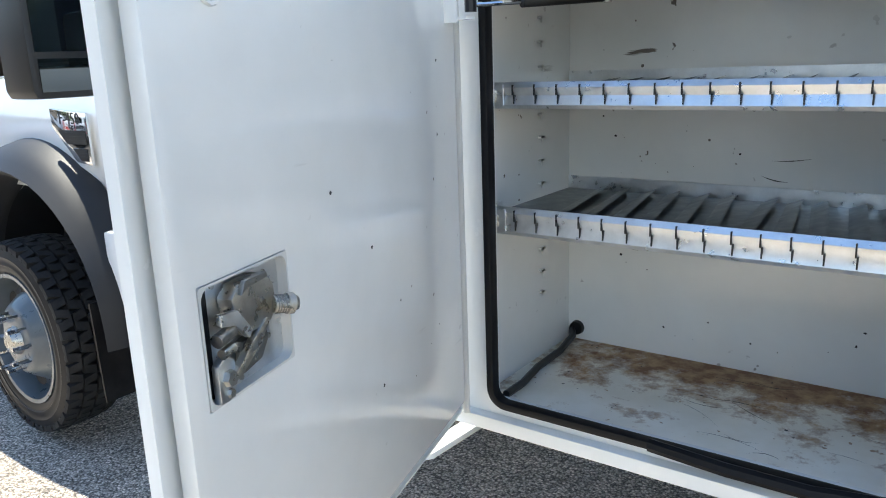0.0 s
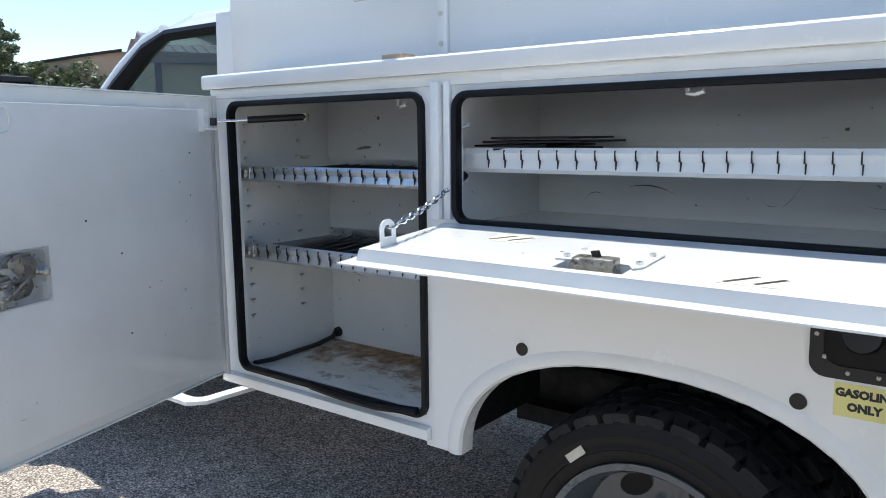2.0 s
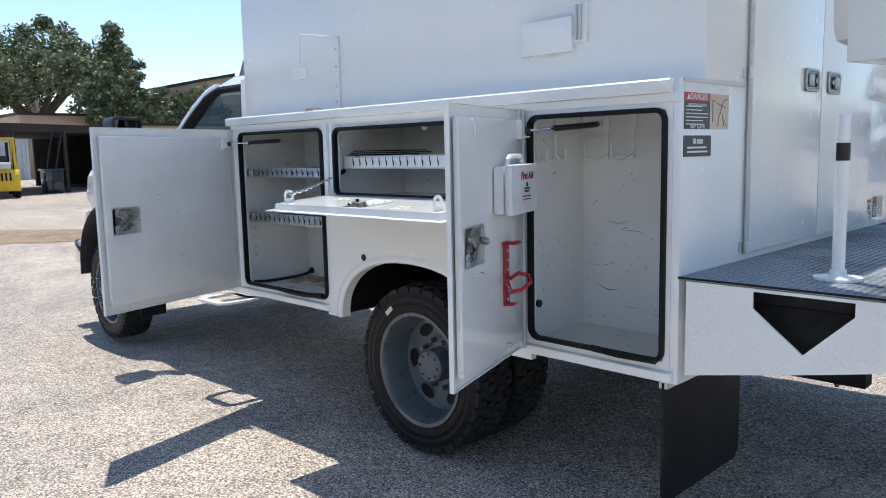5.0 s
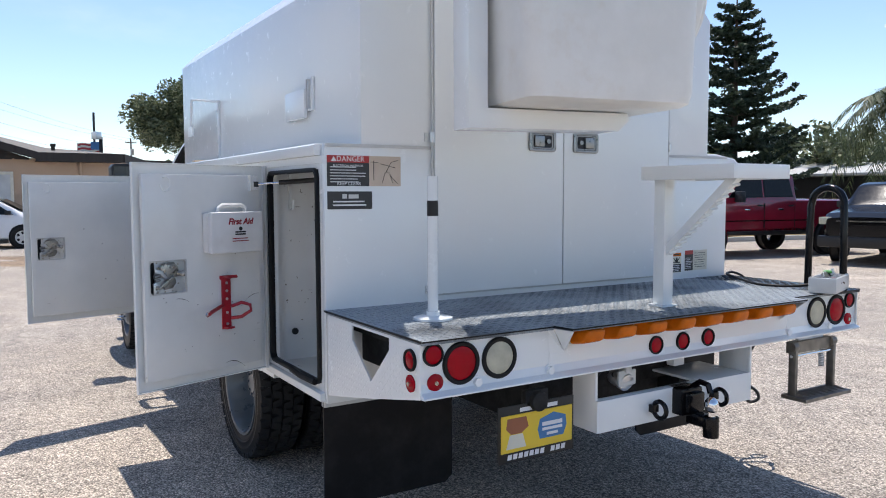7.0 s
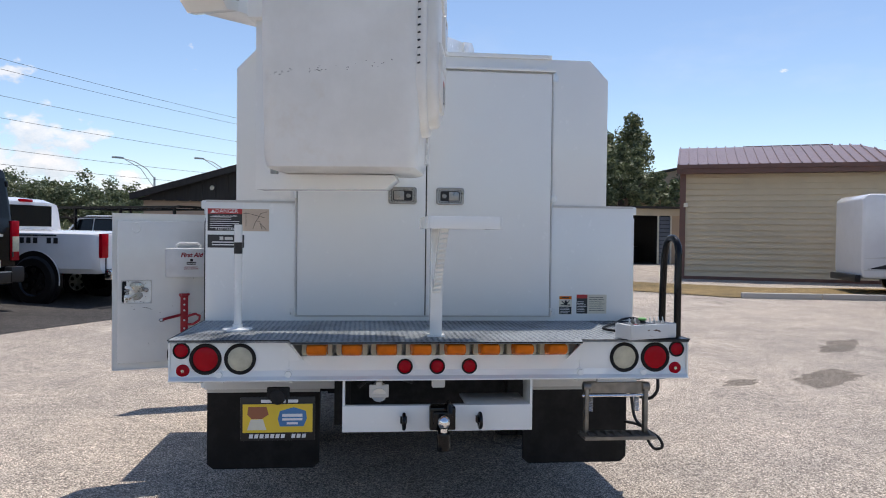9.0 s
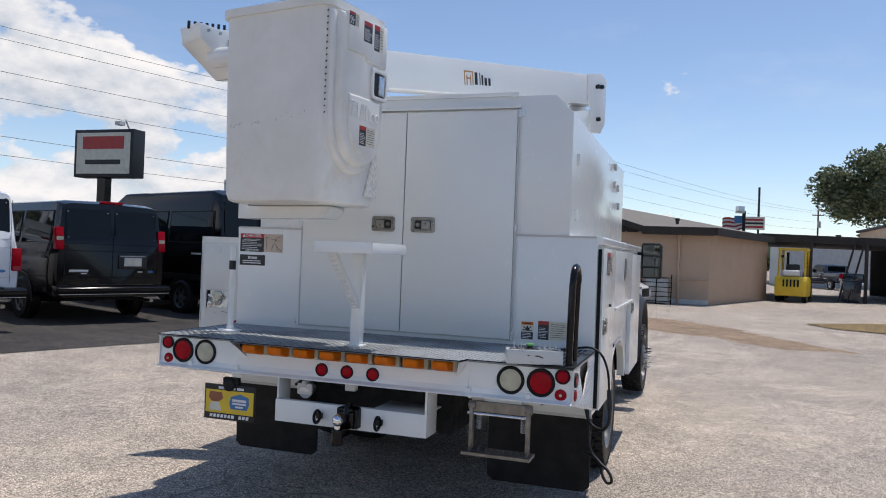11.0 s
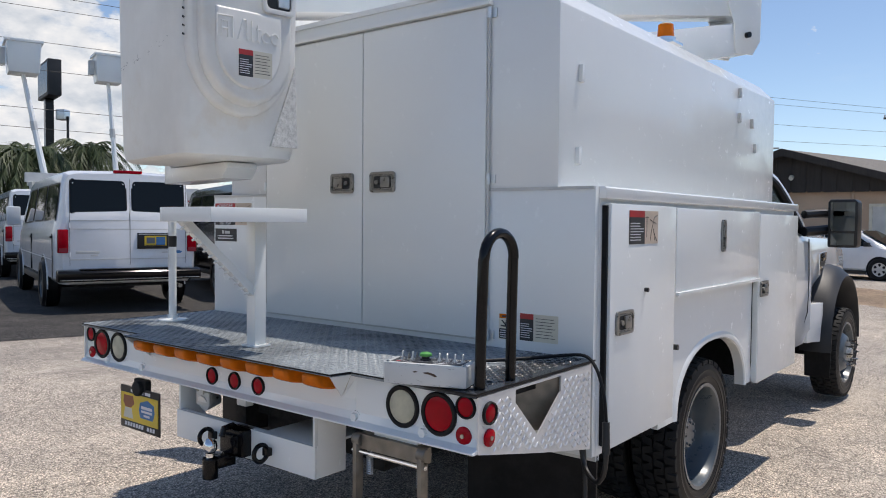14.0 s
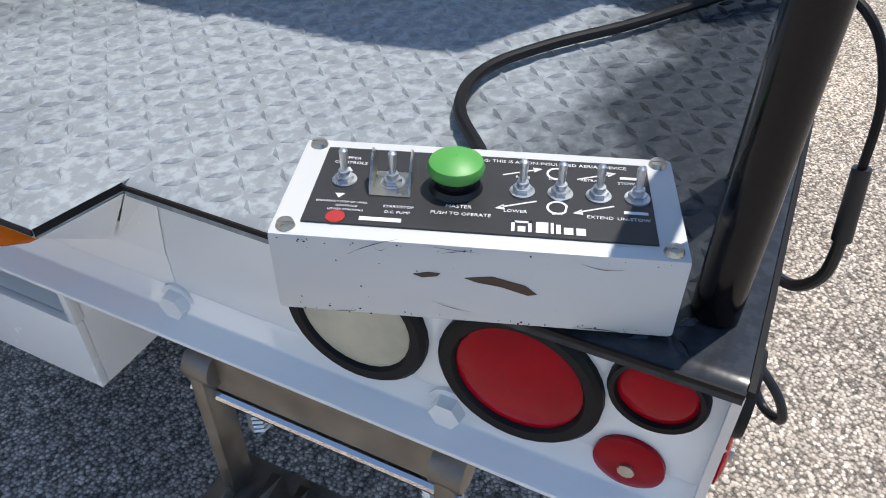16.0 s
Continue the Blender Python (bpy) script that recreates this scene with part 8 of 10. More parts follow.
def tan_building():
    """Low stucco building with a dark boarded gable and shingle roof."""
    b = house("stucco_building", "tan stucco building with a dark boarded gable and shingle roof")
    xw, ze, yr = -27.0, 2.75, -4.9
    part("wall", G().prism([(xw, -9.0), (xw, 2.05), (-34.6, 4.7), (-47, 1.2), (-47, -9.0)], "z", GZ, ze), PINKWALL, b, "tan stucco wall", smooth=0)
    part("plinth", G().box(xw, -9.0, GZ, xw + 0.03, 2.05, GZ + 0.18), GREYPAINT, b, "", 0)
    za = 4.12
    part("gable", G().prism([(yr - 4.3, ze - 0.02), (yr + 4.3, ze - 0.02), (yr, za)], "x", xw - 0.2, xw + 0.22), DARKWOOD, b, "dark boarded gable", smooth=0)
    for i in range(17):
        y = yr - 4.0 + i * 0.5
        h = za - abs(y - yr) * (za - ze) / 4.3
        part("gable_board", G().box(xw + 0.22, y - 0.22, ze - 0.06, xw + 0.245, y + 0.22, max(ze, h - 0.08)), DARKWOOD, b, smooth=0)
    for y in (-6.3, -4.65):
        part("gable_light", G().cyl((xw + 0.24, y, 3.25), (xw + 0.36, y, 3.2), 0.08, seg=12), STICKER_W, b, "small white gable light")
    xo = xw + 0.6
    er = G()
    top = [(xo, yr, za + 0.12), (xo, yr + 4.4, ze + 0.17), (xo, 2.25, ze + 0.17), (-34.9, 5.05, ze + 0.17), (-47, 1.3, za + 0.12)]
    er.add(top + [(x, y, z - 0.12) for x, y, z in top], [(0, 1, 4), (1, 2, 4), (2, 3, 4), (5, 6, 9), (6, 7, 9), (7, 8, 9), (0, 1, 6, 5)])
    part("roof", er, SHINGLE, b, "grey-brown shingle roof", smooth=0)
    lf = G()
    lf.add([(xo, yr, za + 0.12), (xo, yr - 4.4, ze + 0.17), (-47, -9.6, ze + 0.17), (-47, 1.3, za + 0.12)], [(0, 1, 2, 3)])
    part("roof", lf, SHINGLE, b, smooth=0)
    for sg in (1, -1):
        ye = yr + sg * 4.45
        part("barge_board", G().prism([(ye, ze + 0.19), (yr, za + 0.14), (yr, za - 0.12), (ye, ze - 0.07)], "x", xo, xo + 0.06), DARKWOOD, b, smooth=0)
    part("eave_fascia", G().box(xo - 0.04, yr + 4.4, ze - 0.12, xo + 0.03, 2.25, ze + 0.18), DARKWOOD, b, "dark eave board")
    d = Vector((-34.9 - xo, 5.05 - 2.25, 0))
    nrm = Vector((-d.y, d.x, 0)).normalized() * -0.06
    q = [Vector((xo, 2.25, ze - 0.12)), Vector((-34.9, 5.05, ze - 0.12))]
    part("eave_fascia", G().add([q[0], q[1], q[1] + nrm, q[0] + nrm] + [v + Vector((0, 0, 0.3)) for v in (q[0], q[1], q[1] + nrm, q[0] + nrm)],
                                [(0, 1, 2, 3), (4, 5, 6, 7), (0, 1, 5, 4), (1, 2, 6, 5), (2, 3, 7, 6), (3, 0, 4, 7)]), DARKWOOD, b, smooth=0)
    part("eave_soffit", G().box(xw, yr + 4.4, ze - 0.12, xo, 2.2, ze - 0.09), DARKWOOD, b, "", 0)
    w = part("window_panel", G().box(xw, -2.10, 1.0, xw + 0.05, -1.25, 2.2), GREYPAINT, b, "boarded pale window")
    part("window_frame", G().ring([(-2.18, 0.92), (-1.17, 0.92), (-1.17, 2.28), (-2.18, 2.28)], [(-2.08, 1.02), (-1.27, 1.02), (-1.27, 2.18), (-2.08, 2.18)], "x", xw, xw + 0.09), STICKER_W, w)
    for y, z0 in ((-2.7, GZ), (0.9, GZ)):
        part("downpipe", G().cyl((xw + 0.08, y, z0), (xw + 0.08, y, ze - 0.1), 0.05, seg=8), PINKWALL, b)
    part("meter_box", G().box(xw, -0.85, 0.7, xw + 0.18, -0.50, 1.6), PINKWALL, b)
    part("meter_box", G().box(xw, -5.9, 1.0, xw + 0.16, -5.5, 1.9), GREYPAINT, b)
    part("pipe_run", G().tube([(xw + 0.1, 0.9, 0.85), (xw + 0.1, 2.0, 0.9)], 0.03, 6), PINKWALL, b)
    part("pipe_run", G().tube([(xw + 0.1, -5.7, 1.9), (xw + 0.1, -5.7, 2.6), (xw + 0.1, -5.2, 2.65)], 0.03, 6), GREYPAINT, b)
    part("roof_vent", G().cyl((-33.5, 0.6, 3.0), (-33.5, 0.6, 3.62), 0.08, seg=10).box(-33.6, 0.5, 3.55, -33.4, 0.7, 3.66), DARKWOOD, b)
    a = thing("air_conditioner", "grey outdoor air conditioner in a black cage", "air conditioner", Matrix.Translation((xw + 0.75, 0.15, GZ)))
    part("unit", G().box(-0.4, -0.4, 0.05, 0.4, 0.4, 0.95), GREYPAINT, a, "", 0.02)
    for i in range(6):
        part("cage_bar", G().box(0.46, -0.55, 0.10 + i * 0.18, 0.48, 0.55, 0.13 + i * 0.18), BLACKPAINT, a)
    for y in (-0.55, 0.0, 0.55):
        part("cage_post", G().box(0.45, y - 0.02, 0, 0.49, y + 0.02, 1.15), BLACKPAINT, a)


tan_building()


def garage_row():
    """Open carport and garage bays at the far end of the lot."""
    b = house("garage_row", "low garage row with dark open bays and a carport")
    xf = -38.0
    part("roof", G().prism([(-34.3, 4.4), (-38.0, 12.0), (-48, 12.0), (-44, 2.2)], "z", 2.72, 3.08), DARKWOOD, b, "flat dark carport roof", smooth=0)
    part("roof", G().box(-50, 11.9, 3.12, xf + 0.35, 21.0, 3.25), DARKWOOD, b, smooth=0)
    part("fascia", G().box(xf - 0.05, 11.9, 2.72, xf + 0.15, 26, 3.12), SIDING, b, "tan fascia over the bays", smooth=0)
    for y0, y1 in ((11.9, 12.85), (16.6, 17.3)):
        part("jamb", G().box(xf - 0.3, y0, GZ, xf, y1, 2.72), FLARE, b, "grey sided wall", smooth=0)
        for i in range(12):
            part("jamb_board", G().prism([(xf, GZ + i * 0.23), (xf + 0.05, GZ + i * 0.23), (xf + 0.01, GZ + i * 0.23 + 0.2), (xf, GZ + i * 0.23 + 0.2)], "y", y0, y1), BLUEGREY, b, smooth=0)
    for y in (11.85, 12.87, 16.57, 17.33):
        part("jamb_trim", G().box(xf - 0.02, y - 0.04, GZ, xf + 0.08, y + 0.04, 2.72), STICKER_W, b)
    part("jamb", G().box(xf - 0.4, 17.4, GZ, xf, 26, 2.72), TAN, b, smooth=0)
    part("back_wall", G().box(-50, 11.9, GZ, -49.8, 26, 3.12), DARKWOOD, b, smooth=0)
    part("bay_wall", G().box(-40.6, 12.0, GZ, xf - 0.3, 12.15, 3.12), DARKWOOD, b, smooth=0)
    part("bay_wall", G().box(-49.8, 17.3, GZ, xf - 0.3, 17.45, 3.12), DARKWOOD, b, smooth=0)
    part("bay_floor", G().box(-49.8, 12.15, GZ, xf, 17.3, GZ + 0.02), CHASSIS, b, smooth=0)
    dr = part("side_door", G().box(xf - 0.5, 12.95, GZ, xf - 0.4, 13.65, 2.05), STICKER_W, b, "white panel door")
    for k in range(3):
        part("door_panel", G().box(xf - 0.4, 13.05, 0.15 + k * 0.62, xf - 0.385, 13.55, 0.62 + k * 0.62), STICKER_W, dr)
    for x, y, w, h in ((-43, 14.2, 0.9, 1.3), (-44, 15.6, 1.1, 1.6), (-42, 16.4, 0.6, 0.9)):
        part("stored_crate", G().prism([(y - w / 2, GZ), (y + w / 2, GZ), (y + w / 2.4, h), (y - w / 2.2, h * 0.9)], "x", x, x + 0.8), BLACK, b, "", 0.05)
    for y, x in ((6.6, -34.9), (9.2, -36.4)):
        part("post", G().box(x - 0.07, y - 0.07, GZ, x + 0.07, y + 0.07, 2.75), DARKWOOD, b)
    for k in range(2):
        part("brace", G().tube([(-36.2, 8.0 + 0.4 * k, GZ), (-36.4, 8.7 + 0.4 * k, 2.8)], 0.05, 6), DARKWOOD, b)
    w = house("white_shed", "white ribbed metal shed beyond the carport")
    part("wall", G().box(-75, 8, -0.1, -66, 16.4, 4.2), GREYPAINT, w, smooth=0)
    for i in range(28):
        part("rib", G().box(-66, 8.1 + i * 0.3, -0.1, -65.95, 8.2 + i * 0.3, 4.2), GREYPAINT, w, smooth=0)
    p = house("peach_house", "peach stucco building beyond the carport")
    part("wall", G().box(-80, 16.5, -0.1, -68, 30, 5.2), PINKWALL, p, "peach stucco wall", smooth=0)
    part("window", G().box(-68, 18.2, 1.9, -67.9, 18.8, 2.6), GREYPAINT, p)
    q = thing("peach_house", "tall peach stucco house with a brown hipped roof", "building", pose(-70.5, 34.0, -0.1, 0, 0, 62))
    part("wall", G().prism([(-5, 0), (5, 0), (5, 9.6), (3.4, 9.6), (0.0, 9.0), (-5, 8.0)], "y", 0, 8), PINKWALL, q, "peach stucco wall", smooth=0)
    part("roof_edge", G().prism([(-5.3, 7.95), (0, 9.0), (3.4, 9.6), (3.4, 9.85), (0, 9.25), (-5.3, 8.2)], "y", -0.3, 8.3), DARKWOOD, q, "", smooth=0)
    part("roof", G().prism([(3.3, 8.0), (4.2, 10.7), (12, 10.7), (13, 8.0)], "y", -1.0, 8.3), BROWNROOF, q, "brown hipped roof", smooth=0)
    part("wall", G().box(5.0, -0.4, 0, 12.5, 8, 8.0), TAN, q, smooth=0)
    part("roof_edge", G().box(-80.3, 16.2, 5.2, -67.7, 30.3, 5.4), DARKWOOD, p, "", smooth=0)
    f = house("low_warehouse", "long low warehouse with a grey metal roof")
    part("wall", G().box(-30, 33, -0.1, 14, 41, 2.4), GREYPAINT, f, smooth=0)
    part("roof", G().prism([(32.4, 2.4), (37, 3.2), (41.4, 2.4), (41.4, 2.3), (32.4, 2.3)], "x", -30.5, 14.5), GREYPAINT, f, "grey metal roof", smooth=0)
    part("dark_opening", G().box(-29, 32.92, 1.0, 10, 32.98, 2.25), BLACK, f)


BLUEGREY = paint("blue_grey_siding", (0.13, 0.15, 0.18), 0.5, 0, 0.2)
garage_row()

# kerb before the grass
for i in range(7):
    k = part("kerb", G().box(-0.1, 0, -0.09, 0.1, 1.98, 0.07).move(pose(-14.55 + 0.36 * i, 9.45 + 1.97 * i, 0, 0, 0, -10.4)), KERB, None, "", 0.02)
    tagged(k, "pale concrete kerb stone along the grass", "kerb", "kerb stones", "structure")


# ---- vehicles ----
def car_wheel(parent, x, y, r, w, rim_mat, side):
    h = w / 2
    t = part("wheel", G().lathe([(r * 0.62, -h), (r * 0.9, -h), (r, -h * 0.7), (r, h * 0.7), (r * 0.9, h), (r * 0.62, h)], (x, y, r), (0, 1, 0), 28), TYRE, parent, "black tyre with metal rim")
    s = -1 if side < 0 else 1
    g = G().lathe([(r * 0.62, s * h * 0.9), (r * 0.60, s * h * 0.80), (r * 0.56, s * h * 0.70), (r * 0.20, s * h * 0.72), (0.001, s * h * 0.72)], (x, y, r), (0, 1, 0), 24, False)
    rim = part("rim", g, rim_mat, t)
    for k in range(6):
        a = 2 * math.pi * (k + 0.5) / 6
        c, sn = math.cos(a), math.sin(a)
        ring = [(x + c * r * (0.41 + 0.13 * math.cos(t)) - sn * r * 0.095 * math.sin(t) * (1.3 + 0.5 * math.cos(t)), y + s * h * 0.74, r + sn * r * (0.41 + 0.13 * math.cos(t)) + c * r * 0.095 * math.sin(t) * (1.3 + 0.5 * math.cos(t))) for t in [2 * math.pi * i / 10 for i in range(10)]]
        part("rim_opening", G().add(ring, [tuple(range(10))]), SEAL, rim, smooth=0)
    part("hub_cap", G().lathe([(0.001, s * h * 0.86), (r * 0.11, s * h * 0.84), (r * 0.13, s * h * 0.68)], (x, y, r), (0, 1, 0), 14, False), rim_mat, rim)


def span_at(poly, x):
    """Lowest and highest z of an outline at x."""
    zs = []
    for (xa, za), (xb, zb) in zip(poly, poly[1:] + poly[:1]):
        if min(xa, xb) <= x <= max(xa, xb):
            zs += [za, zb] if abs(xb - xa) < 1e-6 else [za + (zb - za) * (x - xa) / (xb - xa)]
    return (min(zs), max(zs)) if zs else None


def body_shell(low, roof, W, tuck, nose=0.16, tail=0.05):
    """A car body with rounded shoulders, roof edges and ends, skinned over its side outlines."""
    x0, x1 = min(p[0] for p in low), max(p[0] for p in low)
    zr0, zr1 = (min(p[1] for p in roof), max(p[1] for p in roof)) if roof else (9.0, 10.0)
    ends = sorted({p[0] for p in low + (roof or [])})
    xs = sorted({round(x, 3) for e in ends for x in (e - 0.06, e, e + 0.06)} | {round(x0 + (x1 - x0) * i / 34, 3) for i in range(35)})
    xs = [x for x in xs if x0 + 0.035 <= x <= x1 - 0.035]

    def ring(x, shrink=1.0):
        z0, zl = span_at(low, x)
        up = span_at(roof, x) if roof else None
        h = W / 2 - nose * max(0.0, 1 - (x1 - x) / 0.9) ** 2 - tail * max(0.0, 1 - (x - x0) / 0.35) ** 2
        d = W / 2 - h

        def g(z):
            return W / 2 - 0.03 - tuck * max(0.0, z - zr0) / (zr1 - zr0) - d

        if up and up[1] > zl + 0.12:
            zt = up[1]
            pts = [(h - 0.03, zl), (g(zl + 0.3 * (zt - zl)), zl + 0.3 * (zt - zl)), (g(zt - 0.09), zt - 0.09), (g(zt - 0.03) - 0.025, zt - 0.028), (g(zt) - 0.13, zt), (0.0, zt + 0.02)]
        else:
            zt = max(zl, up[1] if up else zl)
            pts = [(h - 0.022, zl - 0.03), (h - 0.06, zl - 0.004), (h - 0.14, zt + 0.008), (h - 0.26, zt + 0.018), (h * 0.5, zt + 0.03), (0.0, zt + 0.034)]
        half = [(0.0, z0), (h - 0.10, z0), (h - 0.012, z0 + 0.09), (h + 0.004, z0 + 0.45 * (zl - z0)), (h + 0.002, z0 + 0.62 * (zl - z0)), (h - 0.008, zl - 0.09)] + pts
        cz = (z0 + zt) / 2
        full = half + [(-y, z) for y, z in half[-2:0:-1]]
        return [(y * shrink, cz + (z - cz) * shrink) for y, z in full]

    rings = [[(x0, y, z) for y, z in ring(x0 + 0.035, 0.965)]] + [[(x, y, z) for y, z in ring(x)] for x in xs] + [[(x1, y, z) for y, z in ring(x1 - 0.035, 0.94)]]
    return G().loft(rings)


def vehicle(name, label, category, x, y, yaw, W, low, roof, mat, r, wb, rim_mat=None, tuck=0.12, side_win=(), extras=None, lift=0.0, wheel_w=0.24, tail=0.05, nose=0.16):
    """A road vehicle: +x forward, origin at the rear axle on the ground. low: side outline of the body, roof: that of the glasshouse."""
    v = thing(name, label, category, pose(x, y, ground_z(x, y), 0, 0, yaw))
    part("body", body_shell(low, roof, W, tuck, nose, tail), mat, v, "", 0, 38)
    z0, z1 = min(p[1] for p in roof), max(p[1] for p in roof)
    zlow = min(p[1] for p in low)

    def side_y(z):
        return W / 2 - 0.03 - tuck * max(0.0, z - z0) / (z1 - z0)

    for s in (-1, 1):
        for wi in side_win:
            cx, cz = sum(p[0] for p in wi) / len(wi), sum(p[1] for p in wi) / len(wi)
            outer = [(cx + (px - cx) * 1.05, cz + (pz - cz) * 1.09) for px, pz in wi]
            for nm, poly, mt, off in (("window_rubber", outer, SEAL, 0.006), ("side_window", wi, GLASS_D, 0.012)):
                quad = [(px, s * (side_y(pz) + off), pz) for px, pz in poly]
                part(nm, G().add(quad, [tuple(range(len(quad)))]), mt, v, "tinted side window" if mt is GLASS_D else "", smooth=0)
        cuts = sorted({round((wi[1][0] + wi[0][0]) / 2 + sg * (abs(wi[1][0] - wi[0][0]) / 2 + 0.05), 2) for wi in side_win for sg in (-1, 1)})
        for cx in cuts:
            zb = span_at(low, cx)
            if zb and not any(abs(cx - ax) < r * 1.2 for ax in (0.0, wb)):
                part("door_gap", G().box(cx - 0.005, s * (W / 2 - 0.004), zb[0] + 0.10, cx + 0.005, s * (W / 2 + 0.0075), zb[1] - 0.10), SEAL, v, smooth=0)
                part("door_pull", G().box(cx + 0.05, s * (W / 2 - 0.004), zb[1] - 0.17, cx + 0.20, s * (W / 2 + 0.022), zb[1] - 0.135), BLACK, v, "", 0.006)
        # black strip put in for the shade under the sill, not a trim part
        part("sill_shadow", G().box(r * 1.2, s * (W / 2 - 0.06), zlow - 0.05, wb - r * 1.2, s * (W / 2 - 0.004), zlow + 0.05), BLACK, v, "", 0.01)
    for wx in (0.0, wb):
        for s in (-1, 1):
            car_wheel(v, wx, s * (W / 2 - wheel_w / 2 + 0.046), r, wheel_w, rim_mat or RIM, s)
            part("wheel_arch", G().lathe([(r * 1.16, 0.0), (r * 0.80, 0.0)], (wx, s * (W / 2 + 0.0065), r * 1.04), (0, 1, 0), 28, False), SEAL, v, smooth=0)
            part("arch_lip", G().tube([(wx + r * 1.17 * math.cos(t), s * (W / 2 + 0.000), r * 1.04 + r * 1.17 * math.sin(t)) for t in [radians(-10 + 200 * i / 20) for i in range(21)]], 0.011, 6), mat, v, "", 0, 60)
    if extras:
        extras(v, W)
    return v


def panel(v, name, x, y0, y1, z0, z1, mat, d=0.03, label="", bevel=0.01):
    return part(name, G().box(x - d, y0, z0, x, y1, z1), mat, v, label, bevel)


VAN_WHITE = paint("white_van_paint", (0.78, 0.79, 0.80), 0.2, 0.5, 0.05)
BLACK_CAR = paint("black_car_paint", (0.003, 0.003, 0.004), 0.14, 0.15, 0.1, shine=0.32)
MAROON = paint("maroon_car_paint", (0.20, 0.012, 0.028), 0.15, 1.0, 0.2)
RED_CAR = paint("red_car_paint", (0.35, 0.02, 0.02), 0.15, 1.0, 0.2)
NAVY = paint("dark_blue_paint", (0.012, 0.018, 0.04), 0.2, 0.6, 0.2)


def van_rear(v, W):
    """Rear doors, lamps, bumper and badge of a passenger van; the dark one has high lamps."""
    x = -1.22
    dark = v.name.startswith("cargo")
    skin = BLACK_CAR if dark else VAN_WHITE
    lz0, lz1 = (1.24, 1.62) if dark else (0.88, 1.22)
    k = lambda q: x - 0.004 + 0.115 * max(0.0, q - 1.26) / 0.80
    for s in (-1, 1):
        a, b = sorted((s * 0.05, s * 0.79))
        for nm, gr, mt, off in (("window_rubber", 0.018, SEAL, 0.0), ("rear_window", 0.0, GLASS_D, -0.006)):
            part(nm, G().add([(k(q) + off - 0.003, p, q) for p, q in rrect(a - gr, 1.40 - gr, b + gr, 1.94 + gr, 0.06)], [tuple(range(20))]), mt, v, "tinted rear window" if mt is GLASS_D else "", smooth=0)
        for p in (a + 0.03, b - 0.03):
            for q in (1.45, 1.89):
                part("window_screw", G().cyl((k(q) - 0.010, p, q), (k(q) - 0.014, p, q), 0.010, seg=8), GREYPAINT, v)
        a, b = sorted((s * 0.835, s * 0.972))
        xl = k(lz0) + 0.035
        lamp = part("tail_lamp", G().prism([(xl - 0.06, lz0), (xl + 0.06, lz0), (k(lz1) + 0.10, lz1), (k(lz1) - 0.022, lz1)], "y", a, b), RED_LENS, v, "red tail lamp", 0.016)
        zc = lz0 + (lz1 - lz0) * (0.5 if dark else 0.12)
        part("lamp_clear", G().box(k(zc) - 0.034, a + 0.015, zc - 0.03, k(zc) - 0.02, b - 0.015, zc + 0.03), CLEAR_LENS if dark else INK_R, lamp)
        panel(v, "door_gap", x - 0.001, s * 0.815 - 0.002, s * 0.815 + 0.002, 0.70, 1.93, SEAL, 0.004, bevel=0)
        for z in (0.86, 1.28):
            part("door_hinge", G().cyl((k(z) - 0.012, s * 0.822, z - 0.035), (k(z) - 0.012, s * 0.822, z + 0.035), 0.014, seg=8), skin, v)
    panel(v, "door_gap", x - 0.002, -0.003, 0.003, 0.70, 1.97, SEAL, 0.006, bevel=0)
    for z in (1.345, 1.22):
        panel(v, "door_crease", x - 0.002, -0.81, 0.81, z, z + 0.010, GREYPAINT if not dark else SEAL, 0.004, bevel=0)
    panel(v, "door_crease", x - 0.002, -0.81, 0.81, 0.775, 0.79, GREYPAINT if not dark else SEAL, 0.006, bevel=0)
    pr = panel(v, "plate_recess", x - 0.004, -0.62, -0.10, 0.93, 1.17, BLACK, 0.02, "black plate frame", 0.012)
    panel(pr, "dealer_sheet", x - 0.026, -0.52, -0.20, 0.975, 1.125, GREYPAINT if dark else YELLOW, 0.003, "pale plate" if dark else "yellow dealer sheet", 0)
    # printed marks; the dark ones also dull the yellow, as shade would
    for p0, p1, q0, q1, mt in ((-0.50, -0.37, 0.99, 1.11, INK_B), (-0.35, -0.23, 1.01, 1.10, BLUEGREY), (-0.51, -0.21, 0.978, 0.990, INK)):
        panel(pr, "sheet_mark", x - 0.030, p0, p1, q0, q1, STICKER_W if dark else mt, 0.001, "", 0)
    panel(pr, "frame_rim", x - 0.026, -0.60, -0.12, 1.145, 1.156, GREYPAINT, 0.004, "", 0)
    panel(v, "badge", x - 0.003, 0.42, 0.74, 0.865, 0.905, GREYPAINT, 0.005)
    panel(v, "badge", x - 0.003, 0.44, 0.54, 0.83, 0.85, GREYPAINT, 0.004)
    part("badge", G().prism([(-0.70 + 0.055 * math.cos(t), 0.88 + 0.022 * math.sin(t)) for t in [2 * math.pi * i / 16 for i in range(16)]], "x", x - 0.010, x - 0.004), INK_B, v, "dark oval badge")
    panel(v, "badge", x - 0.003, -0.55, -0.46, 0.865, 0.885, GREYPAINT, 0.004)
    bp = part("bumper", G().prism([(x + 0.02, 0.47), (x - 0.17, 0.47), (x - 0.20, 0.52), (x - 0.205, 0.60), (x - 0.16, 0.635), (x + 0.02, 0.645)], "y", -1.0, 1.0), BLACKPAINT, v, "black rear bumper", 0.03)
